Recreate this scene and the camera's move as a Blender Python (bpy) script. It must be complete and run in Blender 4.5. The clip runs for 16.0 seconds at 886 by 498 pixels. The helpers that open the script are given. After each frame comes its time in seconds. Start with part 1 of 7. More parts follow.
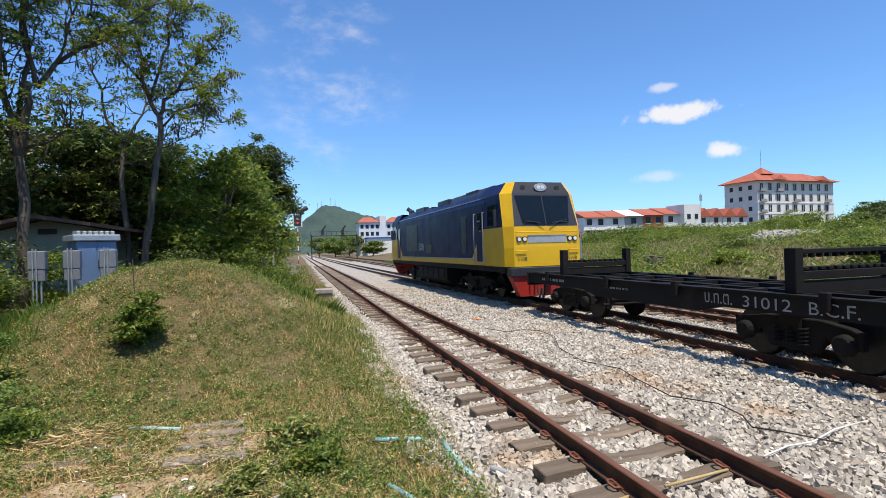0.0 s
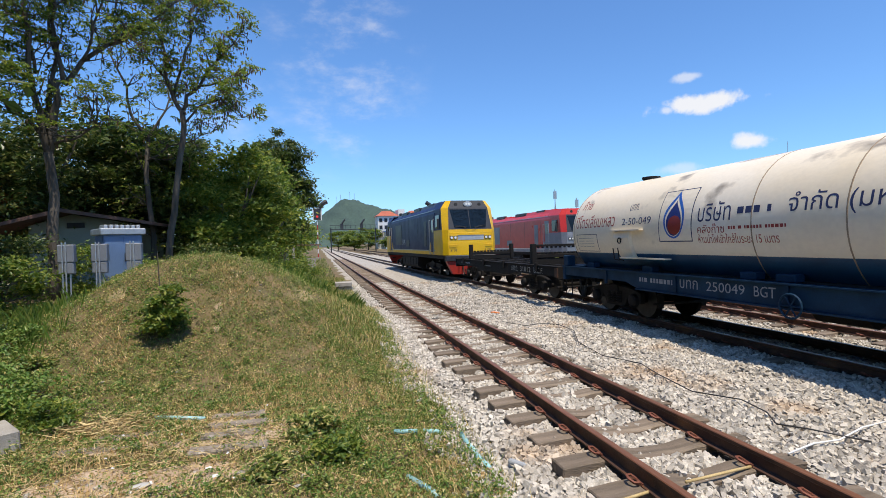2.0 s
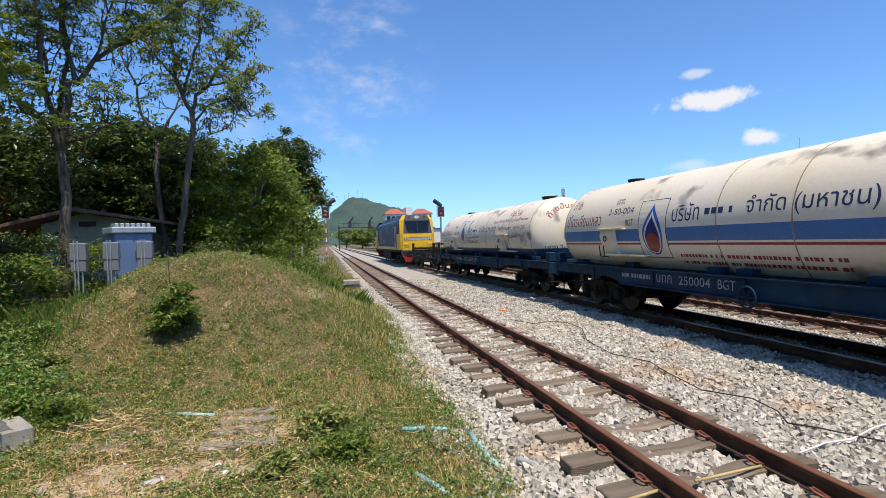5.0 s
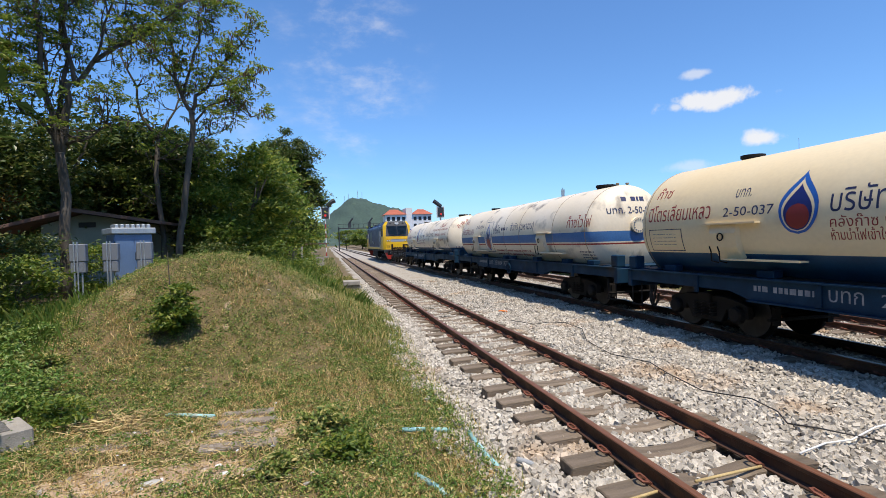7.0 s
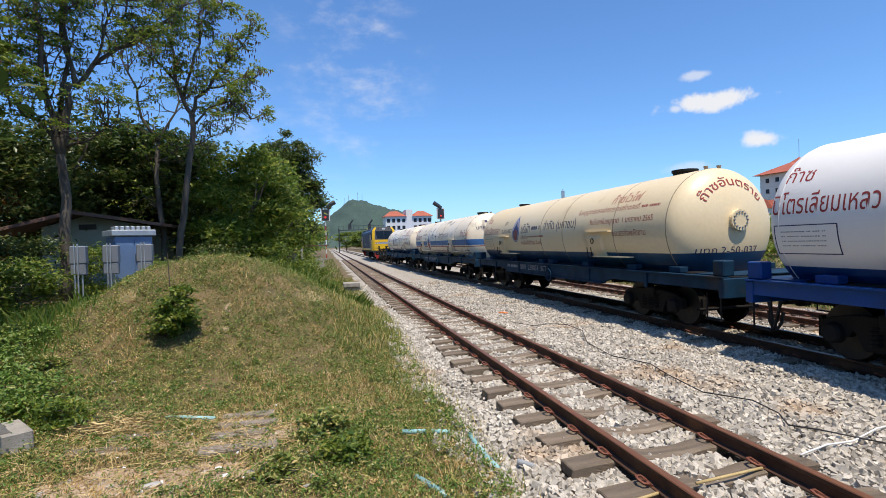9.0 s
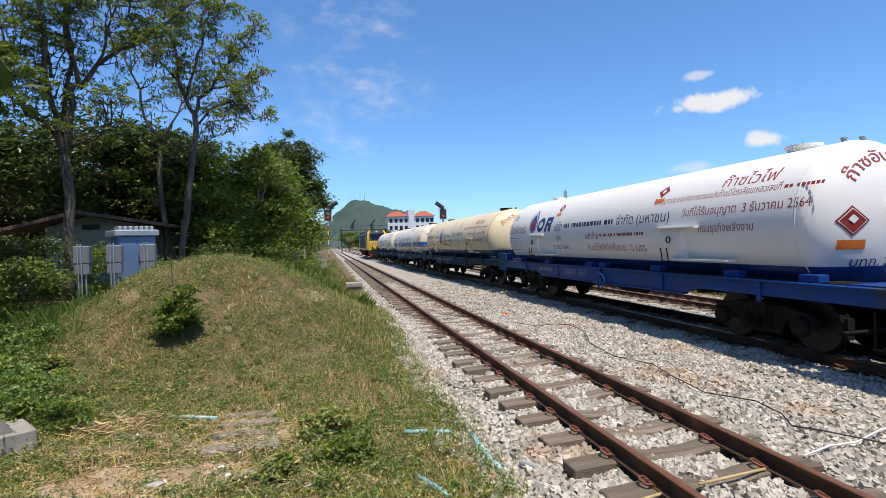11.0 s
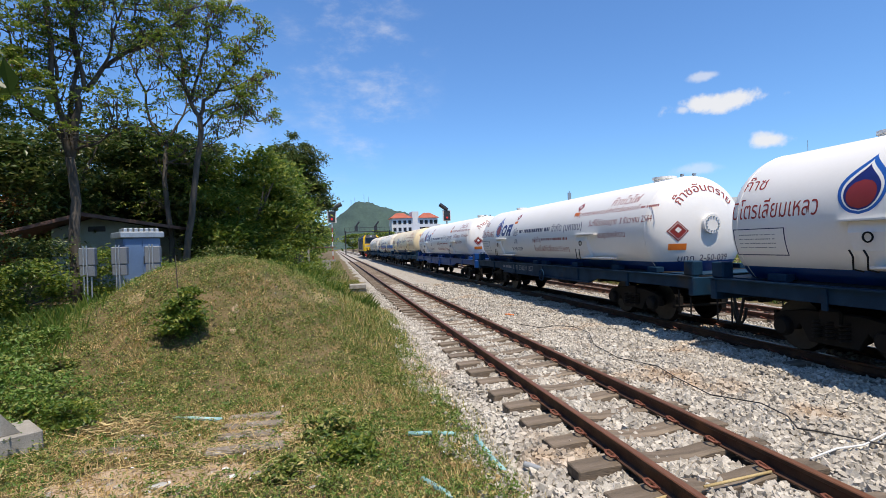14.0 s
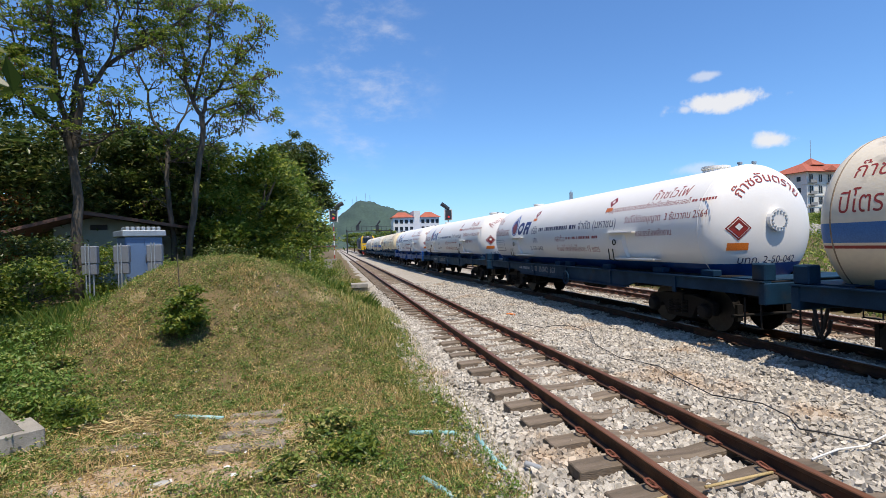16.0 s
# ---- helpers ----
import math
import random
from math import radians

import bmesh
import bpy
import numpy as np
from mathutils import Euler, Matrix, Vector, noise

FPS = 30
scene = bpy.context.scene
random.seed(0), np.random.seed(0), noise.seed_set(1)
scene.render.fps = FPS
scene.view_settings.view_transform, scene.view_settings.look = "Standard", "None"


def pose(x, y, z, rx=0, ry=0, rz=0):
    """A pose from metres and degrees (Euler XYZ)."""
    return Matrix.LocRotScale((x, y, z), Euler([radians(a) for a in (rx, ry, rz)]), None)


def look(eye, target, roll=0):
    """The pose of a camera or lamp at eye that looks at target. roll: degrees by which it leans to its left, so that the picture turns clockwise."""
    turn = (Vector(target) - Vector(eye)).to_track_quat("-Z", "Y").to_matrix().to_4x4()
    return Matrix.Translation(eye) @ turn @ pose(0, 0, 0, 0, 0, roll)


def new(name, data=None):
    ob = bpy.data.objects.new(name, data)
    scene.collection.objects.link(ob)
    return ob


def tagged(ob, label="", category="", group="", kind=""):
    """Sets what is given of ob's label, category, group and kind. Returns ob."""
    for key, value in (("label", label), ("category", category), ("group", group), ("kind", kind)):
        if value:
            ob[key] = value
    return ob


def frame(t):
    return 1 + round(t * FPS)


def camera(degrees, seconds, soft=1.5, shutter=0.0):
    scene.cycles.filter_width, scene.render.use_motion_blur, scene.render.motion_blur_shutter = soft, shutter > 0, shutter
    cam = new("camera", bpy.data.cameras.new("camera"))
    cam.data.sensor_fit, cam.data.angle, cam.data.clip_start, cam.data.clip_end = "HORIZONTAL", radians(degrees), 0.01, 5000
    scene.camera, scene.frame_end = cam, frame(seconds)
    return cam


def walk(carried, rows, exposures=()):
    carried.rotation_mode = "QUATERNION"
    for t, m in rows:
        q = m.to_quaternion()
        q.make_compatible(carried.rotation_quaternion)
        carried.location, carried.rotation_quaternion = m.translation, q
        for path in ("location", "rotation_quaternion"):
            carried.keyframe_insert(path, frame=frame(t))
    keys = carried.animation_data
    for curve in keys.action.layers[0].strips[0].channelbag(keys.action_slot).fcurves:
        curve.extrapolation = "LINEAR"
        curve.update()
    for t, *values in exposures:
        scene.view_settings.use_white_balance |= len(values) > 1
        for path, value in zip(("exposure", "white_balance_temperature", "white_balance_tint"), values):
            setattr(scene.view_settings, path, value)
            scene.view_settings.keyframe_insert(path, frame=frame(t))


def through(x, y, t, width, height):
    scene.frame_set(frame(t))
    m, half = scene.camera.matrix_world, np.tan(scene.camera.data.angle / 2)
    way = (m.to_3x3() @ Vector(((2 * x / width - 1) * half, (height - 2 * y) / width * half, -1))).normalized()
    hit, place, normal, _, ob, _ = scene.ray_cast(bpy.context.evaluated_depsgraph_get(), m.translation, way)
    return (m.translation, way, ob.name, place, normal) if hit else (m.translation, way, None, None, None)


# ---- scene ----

# eye on the verge; the tracks run along +y, z = 0 is the top of the sleepers
CAM_ROWS = [
    (0, 15.88, -0.05, 1.59),
    (0.5, 15.28, -0.13, 1.60),
    (1, 14.70, -0.37, 1.60),
    (1.5, 14.24, -0.57, 1.57),
    (2, 13.78, -0.73, 1.59),
    (2.5, 13.47, -0.83, 1.64),
    (3, 13.28, -0.85, 1.64),
    (3.5, 13.11, -0.93, 1.65),
    (4, 12.96, -0.93, 1.68),
    (6.5, 12.87, -0.95, 1.67),
    (7, 12.91, -0.87, 1.72),
    (7.5, 12.95, -0.80, 1.73),
    (8, 12.94, -0.75, 1.77),
    (8.5, 12.91, -0.70, 1.80),
    (9, 12.90, -0.68, 1.78),
    (11.5, 12.58, -0.65, 1.75),
    (12, 12.53, -0.63, 1.72),
    (12.5, 12.46, -0.59, 1.69),
    (13, 12.39, -0.56, 1.72),
    (13.5, 12.31, -0.49, 1.72),
    (14, 12.22, -0.46, 1.79),
    (14.5, 12.16, -0.47, 1.73),
    (15, 12.13, -0.49, 1.72),
    (15.5, 12.11, -0.50, 1.67),
    (16, 12.05, -0.53, 1.64),
]
cam = camera(82.12, 16.0, soft=0.6, shutter=0.0)


def aim(yaw, pitch, roll):
    """Turned right by yaw, up by pitch and leaned by roll, in degrees."""
    return pose(0, 0, 1.946) @ pose(0, 0, 0, 0, 0, -yaw) @ pose(0, 0, 0, 90 + pitch) @ pose(0, 0, 0, 0, 0, -roll)


walk(cam, [(t, aim(yaw, pitch, roll)) for t, yaw, pitch, roll in CAM_ROWS],
     exposures=[(0, 0.15, 7000, 12), (16, 0.05, 7000, 12)])

# ---- light ----
SUN_WAY = Vector((-0.07, 0.36, -1.0)).normalized()
world = bpy.data.worlds.new("sky")
scene.world = world
world.use_nodes = True
nt = world.node_tree


def wmath(op, a, b=None, c=None):
    n = nt.nodes.new("ShaderNodeMath")
    n.operation = op
    for i, v in enumerate((a, b, c)):
        if v is None:
            continue
        if isinstance(v, (int, float)):
            n.inputs[i].default_value = v
        else:
            nt.links.new(v, n.inputs[i])
    return n.outputs[0]


sky = nt.nodes.new("ShaderNodeTexSky")
sky.sky_type, sky.sun_disc = "NISHITA", False
sky.sun_elevation = math.asin(-SUN_WAY.z)
sky.sun_rotation = math.atan2(-SUN_WAY.x, -SUN_WAY.y)
sky.air_density, sky.dust_density, sky.ozone_density = 1.0, 0.5, 4.5
coord = nt.nodes.new("ShaderNodeTexCoord")


def wdot(vec):
    n = nt.nodes.new("ShaderNodeVectorMath")
    n.operation = "DOT_PRODUCT"
    nt.links.new(coord.outputs["Generated"], n.inputs[0])
    n.inputs[1].default_value = vec
    return n.outputs["Value"]


def wnoise(scale, detail, stretch=(1, 1, 1)):
    mp = nt.nodes.new("ShaderNodeMapping")
    mp.inputs["Scale"].default_value = stretch
    nt.links.new(coord.outputs["Generated"], mp.inputs["Vector"])
    n = nt.nodes.new("ShaderNodeTexNoise")
    n.inputs["Scale"].default_value, n.inputs["Detail"].default_value = scale, detail
    n.inputs["Roughness"].default_value = 0.62
    nt.links.new(mp.outputs["Vector"], n.inputs["Vector"])
    return n.outputs["Fac"]


fine = wnoise(26, 7)
wisp = wnoise(11, 10, (1.0, 1.0, 2.0))


def cloud(az, el, wide, high, soft, amount, grain, rough, streak=False):
    """How much of a cloud covers the sky there; az, el, wide, high in degrees."""
    a, e = radians(az), radians(el)
    across = (math.cos(a), -math.sin(a), 0)
    up = (-math.sin(a) * math.sin(e), -math.cos(a) * math.sin(e), math.cos(e))
    ahead = (math.sin(a) * math.cos(e), math.cos(a) * math.cos(e), math.sin(e))
    u = wmath("DIVIDE", wdot(across), radians(wide))
    v = wmath("DIVIDE", wdot(up), radians(high))
    r = wmath("SQRT", wmath("ADD", wmath("MULTIPLY", u, u), wmath("MULTIPLY", v, v)))
    r = wmath("ADD", r, wmath("MULTIPLY", wmath("SUBTRACT", 0.5, grain), rough))
    n = nt.nodes.new("ShaderNodeMapRange")
    n.inputs["From Min"].default_value, n.inputs["From Max"].default_value = 1.0 + soft, 1.0 - soft
    n.inputs["To Min"].default_value, n.inputs["To Max"].default_value = 0, amount
    n.interpolation_type = "SMOOTHSTEP"
    nt.links.new(r, n.inputs["Value"])
    front = wmath("GREATER_THAN", wdot(ahead), 0.2)
    if streak:
        s = nt.nodes.new("ShaderNodeMapRange")
        s.interpolation_type = "SMOOTHSTEP"
        s.inputs["From Min"].default_value, s.inputs["From Max"].default_value = 0.44, 0.82
        nt.links.new(grain, s.inputs["Value"])
        front = wmath("MULTIPLY", front, s.outputs[0])
    return wmath("MULTIPLY", n.outputs[0], front)


covers = [cloud(41.1, 13.0, 3.1, 0.7, 0.5, 0.9, fine, 3.0), cloud(45.2, 8.9, 1.4, 0.6, 0.5, 0.9, fine, 2.4),
          cloud(39.9, 15.6, 1.1, 0.35, 0.6, 0.55, fine, 2.6), cloud(38.9, 6.8, 1.6, 0.45, 0.7, 0.4, fine, 2.6),
          cloud(37.8, 12.7, 0.6, 0.35, 0.6, 0.6, fine, 2.4), cloud(-11.5, 25.5, 2.6, 1.1, 0.5, 0.9, fine, 2.8),
          cloud(3.2, 19.0, 6.0, 9.5, 0.6, 0.42, wisp, 0.8, True), cloud(-5.0, 12.0, 8.0, 6.0, 0.7, 0.2, wisp, 0.8, True)]
total = covers[0]
for c in covers[1:]:
    total = wmath("MAXIMUM", total, c)
mix = nt.nodes.new("ShaderNodeMix")
mix.data_type = "RGBA"
nt.links.new(total, mix.inputs[0])
# the sky's own blue, a little deeper
deep = nt.nodes.new("ShaderNodeMix")
deep.data_type, deep.blend_type = "RGBA", "MULTIPLY"
deep.inputs[0].default_value = 1.0
nt.links.new(sky.outputs[0], deep.inputs[6])
deep.inputs[7].default_value = (0.76, 1.15, 1.53, 1)
nt.links.new(deep.outputs[2], mix.inputs[6])
mix.inputs[7].default_value = (6.6, 6.9, 7.3, 1)
back = nt.nodes["Background"]
nt.links.new(mix.outputs[2], back.inputs[0])
back.inputs[1].default_value = 0.125
sun = new("sun", bpy.data.lights.new("sun", "SUN"))
sun.data.energy, sun.data.angle, sun.data.color = 5.0, radians(0.53), (1.0, 0.94, 0.84)
sun.matrix_world = look((0, 0, 30), Vector((0, 0, 30)) + SUN_WAY)

# ---- materials ----


def mat(name, c1, c2=None, scale=6.0, rough=0.7, metal=0.0, bump=0.15, fine=70.0, dirt=None, dirt_at=0.62, spec=0.5, stretch=(1, 1, 1),
        jitter=0.0, island=0.0, dirt_scale=1.3, grain=0.72):
    """A surface whose colour wanders between c1 and c2, with a fine grain in it and stains of a colour of their own."""
    m = bpy.data.materials.new(name)
    m.use_nodes = True
    t = m.node_tree
    b = t.nodes["Principled BSDF"]
    b.inputs["Roughness"].default_value, b.inputs["Metallic"].default_value = rough, metal
    b.inputs["Specular IOR Level"].default_value = spec
    c2 = c2 or tuple(x * 0.75 for x in c1)
    co = t.nodes.new("ShaderNodeTexCoord")
    mp = t.nodes.new("ShaderNodeMapping")
    mp.inputs["Scale"].default_value = stretch
    t.links.new(co.outputs["Object"], mp.inputs["Vector"])

    def noise_at(s, detail):
        n = t.nodes.new("ShaderNodeTexNoise")
        n.inputs["Scale"].default_value, n.inputs["Detail"].default_value = s, detail
        t.links.new(mp.outputs["Vector"], n.inputs["Vector"])
        return n.outputs["Fac"]

    def ramp(fac, lo, hi):
        r = t.nodes.new("ShaderNodeMapRange")
        r.inputs["From Min"].default_value, r.inputs["From Max"].default_value = lo, hi
        t.links.new(fac, r.inputs["Value"])
        return r.outputs[0]

    def blend(fac, a, c, kind="MIX"):
        x = t.nodes.new("ShaderNodeMix")
        x.data_type, x.blend_type = "RGBA", kind
        for sock, v in ((x.inputs[0], fac), (x.inputs[6], a), (x.inputs[7], c)):
            if isinstance(v, tuple):
                sock.default_value = (*v, 1)
            elif isinstance(v, (int, float)):
                sock.default_value = v
            else:
                t.links.new(v, sock)
        return x.outputs[2]

    big, small = noise_at(scale, 5), noise_at(fine, 4)
    col = blend(ramp(big, 0.3, 0.7), c1, c2)
    col = blend(ramp(small, 0.35, 0.75), col, blend(1.0, col, (grain, grain, grain), "MULTIPLY"))
    if dirt:
        col = blend(ramp(noise_at(dirt_scale, 6), dirt_at, dirt_at + 0.12), col, dirt)
    for amount, node, out in ((jitter, "ShaderNodeObjectInfo", "Random"), (island, "ShaderNodeNewGeometry", "Random Per Island")):
        if amount:
            r = t.nodes.new(node)
            v = t.nodes.new("ShaderNodeMapRange")
            v.inputs["To Min"].default_value, v.inputs["To Max"].default_value = 1 - amount, 1 + amount
            t.links.new(r.outputs[out], v.inputs["Value"])
            hs = t.nodes.new("ShaderNodeHueSaturation")
            t.links.new(v.outputs[0], hs.inputs["Value"])
            t.links.new(col, hs.inputs["Color"])
            col = hs.outputs[0]
    t.links.new(col, b.inputs["Base Color"])
    rr = t.nodes.new("ShaderNodeMapRange")
    rr.inputs["To Min"].default_value, rr.inputs["To Max"].default_value = max(0.02, rough - 0.12), min(1, rough + 0.12)
    t.links.new(big, rr.inputs["Value"])
    t.links.new(rr.outputs[0], b.inputs["Roughness"])
    if bump:
        bp = t.nodes.new("ShaderNodeBump")
        bp.inputs["Strength"].default_value, bp.inputs["Distance"].default_value = bump, 0.02
        t.links.new(small, bp.inputs["Height"])
        t.links.new(bp.outputs[0], b.inputs["Normal"])
    return m


def leaf_mat(name, a, b, c, gloss=0.45, through=0.35):
    """Leaves of three greens, one for each leaf, through which some light comes."""
    m = bpy.data.materials.new(name)
    m.use_nodes = True
    t = m.node_tree
    p = t.nodes["Principled BSDF"]
    g = t.nodes.new("ShaderNodeNewGeometry")
    r = t.nodes.new("ShaderNodeValToRGB")
    e = r.color_ramp.elements
    e[0].position, e[0].color = 0.0, (*a, 1)
    e[1].position, e[1].color = 1.0, (*c, 1)
    k = e.new(0.6)
    k.color = (*b, 1)
    t.links.new(g.outputs["Random Per Island"], r.inputs[0])
    t.links.new(r.outputs[0], p.inputs["Base Color"])
    p.inputs["Roughness"].default_value = gloss
    tr = t.nodes.new("ShaderNodeBsdfTranslucent")
    t.links.new(r.outputs[0], tr.inputs["Color"])
    mx = t.nodes.new("ShaderNodeMixShader")
    mx.inputs[0].default_value = through
    t.links.new(p.outputs[0], mx.inputs[1])
    t.links.new(tr.outputs[0], mx.inputs[2])
    t.links.new(mx.outputs[0], t.nodes["Material Output"].inputs["Surface"])
    return m


def glass_mat(name, tint, rough=0.03):
    m = bpy.data.materials.new(name)
    m.use_nodes = True
    b = m.node_tree.nodes["Principled BSDF"]
    b.inputs["Base Color"].default_value = (*tint, 1)
    b.inputs["Roughness"].default_value, b.inputs["Specular IOR Level"].default_value = rough, 0.6
    return m


def glow(name, col, power):
    m = bpy.data.materials.new(name)
    m.use_nodes = True
    b = m.node_tree.nodes["Principled BSDF"]
    b.inputs["Emission Color"].default_value, b.inputs["Emission Strength"].default_value = (*col, 1), power
    b.inputs["Base Color"].default_value = (*col, 1)
    return m


SOIL = mat("grassy_soil", (0.20, 0.13, 0.06), (0.095, 0.08, 0.03), 2.6, 0.95, bump=0.6, fine=45, dirt=(0.40, 0.30, 0.17), dirt_at=0.63, dirt_scale=0.9)
# near-black base paints the shade in the gaps between stones; brown stains on top
SHADED_BED = mat("ballast_bed", (0.06, 0.05, 0.04), (0.035, 0.03, 0.025), 16, 0.9, bump=0.9, fine=40, dirt=(0.27, 0.19, 0.12), dirt_scale=0.8)
FARSTONE = mat("distant_crushed_stone", (0.46, 0.42, 0.355), (0.34, 0.30, 0.245), 4, 0.9, bump=0.9, fine=14, dirt=(0.30, 0.24, 0.17), dirt_scale=0.5, grain=0.55)
PEBBLE = mat("ballast_stone", (0.55, 0.505, 0.43), (0.40, 0.355, 0.29), 3, 0.85, bump=0.3, fine=90, island=0.34, dirt=(0.40, 0.29, 0.19), dirt_at=0.57, dirt_scale=0.7)
RUST = mat("rusty_rail", (0.115, 0.05, 0.027), (0.055, 0.028, 0.018), 5, 0.7, 0.3, 0.3, 90, dirt=(0.20, 0.085, 0.035), dirt_at=0.58)
HEAD = mat("worn_rail_head", (0.27, 0.11, 0.05), (0.15, 0.065, 0.035), 3, 0.5, 0.3, 0.08, 60, stretch=(1, 0.1, 1))
BRIGHT = mat("polished_rail_head", (0.26, 0.20, 0.16), (0.14, 0.10, 0.08), 3, 0.4, 0.8, 0.05, 60, stretch=(1, 0.1, 1))
CLIPS = mat("rusty_clip", (0.24, 0.075, 0.04), (0.15, 0.05, 0.03), 12, 0.7, 0.2, 0.3, 120)
SLEEPER = mat("weathered_sleeper", (0.25, 0.19, 0.135), (0.13, 0.10, 0.07), 3, 0.9, bump=0.5, fine=60, stretch=(0.5, 4, 2), jitter=0.18, dirt=(0.37, 0.29, 0.2), dirt_at=0.6)
NAVY = mat("navy_paint", (0.006, 0.014, 0.085), (0.005, 0.010, 0.06), 1.5, 0.45, 0, 0.02, 30, dirt=(0.02, 0.022, 0.05), dirt_at=0.68, spec=0.2)
YELLOW = mat("yellow_paint", (0.84, 0.50, 0.010), (0.76, 0.44, 0.010), 2, 0.35, 0, 0.02, 40, dirt=(0.5, 0.33, 0.04), dirt_at=0.68)
CHARCOAL = mat("charcoal_paint", (0.035, 0.037, 0.042), (0.022, 0.023, 0.026), 3, 0.45, 0, 0.05, 60)
SILVER = mat("silver_stripe", (0.52, 0.53, 0.54), (0.42, 0.43, 0.45), 4, 0.35, 0.3, 0.03, 50)
CHASSIS = mat("dusty_black_chassis", (0.012, 0.012, 0.012), (0.02, 0.017, 0.015), 4, 0.75, 0.1, 0.25, 70, dirt=(0.03, 0.022, 0.017), dirt_at=0.64, spec=0.18)
WHEELS = mat("worn_wheel_steel", (0.014, 0.012, 0.011), (0.008, 0.007, 0.006), 8, 0.8, 0.0, 0.2, 80, spec=0.12)
TREAD = mat("polished_wheel_rim", (0.035, 0.032, 0.03), (0.02, 0.018, 0.017), 8, 0.55, 0.3, 0.05, 60)
REDOX = mat("red_lead_paint", (0.42, 0.028, 0.018), (0.30, 0.02, 0.014), 3, 0.5, 0, 0.08, 60, dirt=(0.12, 0.03, 0.02), dirt_at=0.63)
CREAM = mat("stained_cream_paint", (0.80, 0.66, 0.42), (0.76, 0.60, 0.35), 0.7, 0.42, 0, 0.03, 25, dirt=(0.56, 0.43, 0.25), dirt_at=0.63, stretch=(1, 0.5, 0.6), dirt_scale=1.6, grain=0.94)
IVORY = mat("faded_ivory_paint", (0.82, 0.74, 0.60), (0.74, 0.62, 0.43), 0.8, 0.42, 0, 0.03, 25, dirt=(0.27, 0.23, 0.175), dirt_at=0.585, stretch=(1, 0.5, 0.6), dirt_scale=2.2, grain=0.93)
WHITE = mat("glossy_white_paint", (0.82, 0.80, 0.76), (0.78, 0.76, 0.71), 0.8, 0.42, 0, 0.01, 25, dirt=(0.68, 0.66, 0.61), dirt_at=0.70, dirt_scale=1.0, grain=0.98, spec=0.3)
BLUE = mat("deep_blue_paint", (0.004, 0.065, 0.27), (0.004, 0.05, 0.20), 2, 0.38, 0, 0.03, 50, dirt=(0.03, 0.05, 0.09), dirt_at=0.66, spec=0.3)
BELLY = mat("faded_steel_blue_paint", (0.010, 0.075, 0.16), (0.008, 0.05, 0.11), 2, 0.45, 0, 0.03, 50, dirt=(0.04, 0.06, 0.08), dirt_at=0.62, spec=0.3)
BAND = mat("sky_blue_band", (0.055, 0.19, 0.45), (0.05, 0.16, 0.38), 2, 0.45, 0, 0.03, 50)
GREYBLUE = mat("worn_blue_frame_paint", (0.009, 0.044, 0.088), (0.005, 0.026, 0.054), 3, 0.6, 0, 0.08, 60, dirt=(0.03, 0.035, 0.04), dirt_at=0.66, spec=0.15)
SEAM = mat("weld_seam", (0.34, 0.25, 0.16), (0.24, 0.17, 0.10), 5, 0.6, 0, 0.05, 60)
PAINTRED = mat("faded_red_lettering", (0.36, 0.035, 0.025), (0.30, 0.04, 0.03), 9, 0.6, 0, 0, 60)
PAINTBLUE = mat("dark_blue_lettering", (0.025, 0.035, 0.11), (0.02, 0.025, 0.08), 9, 0.6, 0, 0, 60)
LOGOBLUE = mat("bright_blue_paint", (0.015, 0.12, 0.46), (0.012, 0.10, 0.40), 4, 0.4, 0, 0, 60)
LOGODARK = mat("dark_blue_paint", (0.012, 0.02, 0.16), (0.01, 0.018, 0.13), 4, 0.4, 0, 0, 60)
LOGORED = mat("oxide_red_paint", (0.30, 0.03, 0.02), (0.24, 0.02, 0.016), 4, 0.4, 0, 0, 60)
ORANGE = mat("orange_plate_paint", (0.80, 0.20, 0.02), (0.7, 0.17, 0.02), 4, 0.5, 0, 0, 60)
GREYTEXT = mat("chalky_white_lettering", (0.36, 0.38, 0.40), (0.20, 0.22, 0.25), 12, 0.8, 0, 0, 60)
CHALK = mat("chalk_white_lettering", (0.42, 0.42, 0.40), (0.28, 0.28, 0.27), 12, 0.8, 0, 0, 60)
GLASS = glass_mat("dark_tinted_glass", (0.012, 0.022, 0.032))
LENS = glass_mat("lamp_lens", (0.75, 0.75, 0.72), 0.1)
RUBBER = mat("black_rubber", (0.02, 0.02, 0.02), (0.03, 0.03, 0.03), 6, 0.7, 0, 0.1, 60)
LOCORED = mat("bright_red_paint", (0.62, 0.035, 0.022), (0.52, 0.03, 0.02), 2, 0.32, 0, 0.02, 40)
LOCOGREY = mat("grey_paint", (0.23, 0.25, 0.28), (0.18, 0.2, 0.23), 2, 0.4, 0, 0.03, 50)
GALV = mat("galvanised_steel", (0.50, 0.53, 0.55), (0.38, 0.41, 0.44), 9, 0.4, 0.6, 0.05, 60)
CABINET = mat("pale_blue_cabinet_paint", (0.15, 0.24, 0.40), (0.12, 0.20, 0.34), 2, 0.4, 0.1, 0.03, 60)
CONCRETE = mat("weathered_concrete", (0.42, 0.39, 0.34), (0.29, 0.265, 0.225), 4, 0.9, 0, 0.4, 80, dirt=(0.22, 0.20, 0.17), dirt_at=0.6)
PLASTER = mat("hut_plaster", (0.34, 0.37, 0.31), (0.27, 0.30, 0.25), 1.5, 0.9, 0, 0.15, 60, dirt=(0.18, 0.2, 0.16), dirt_at=0.6)
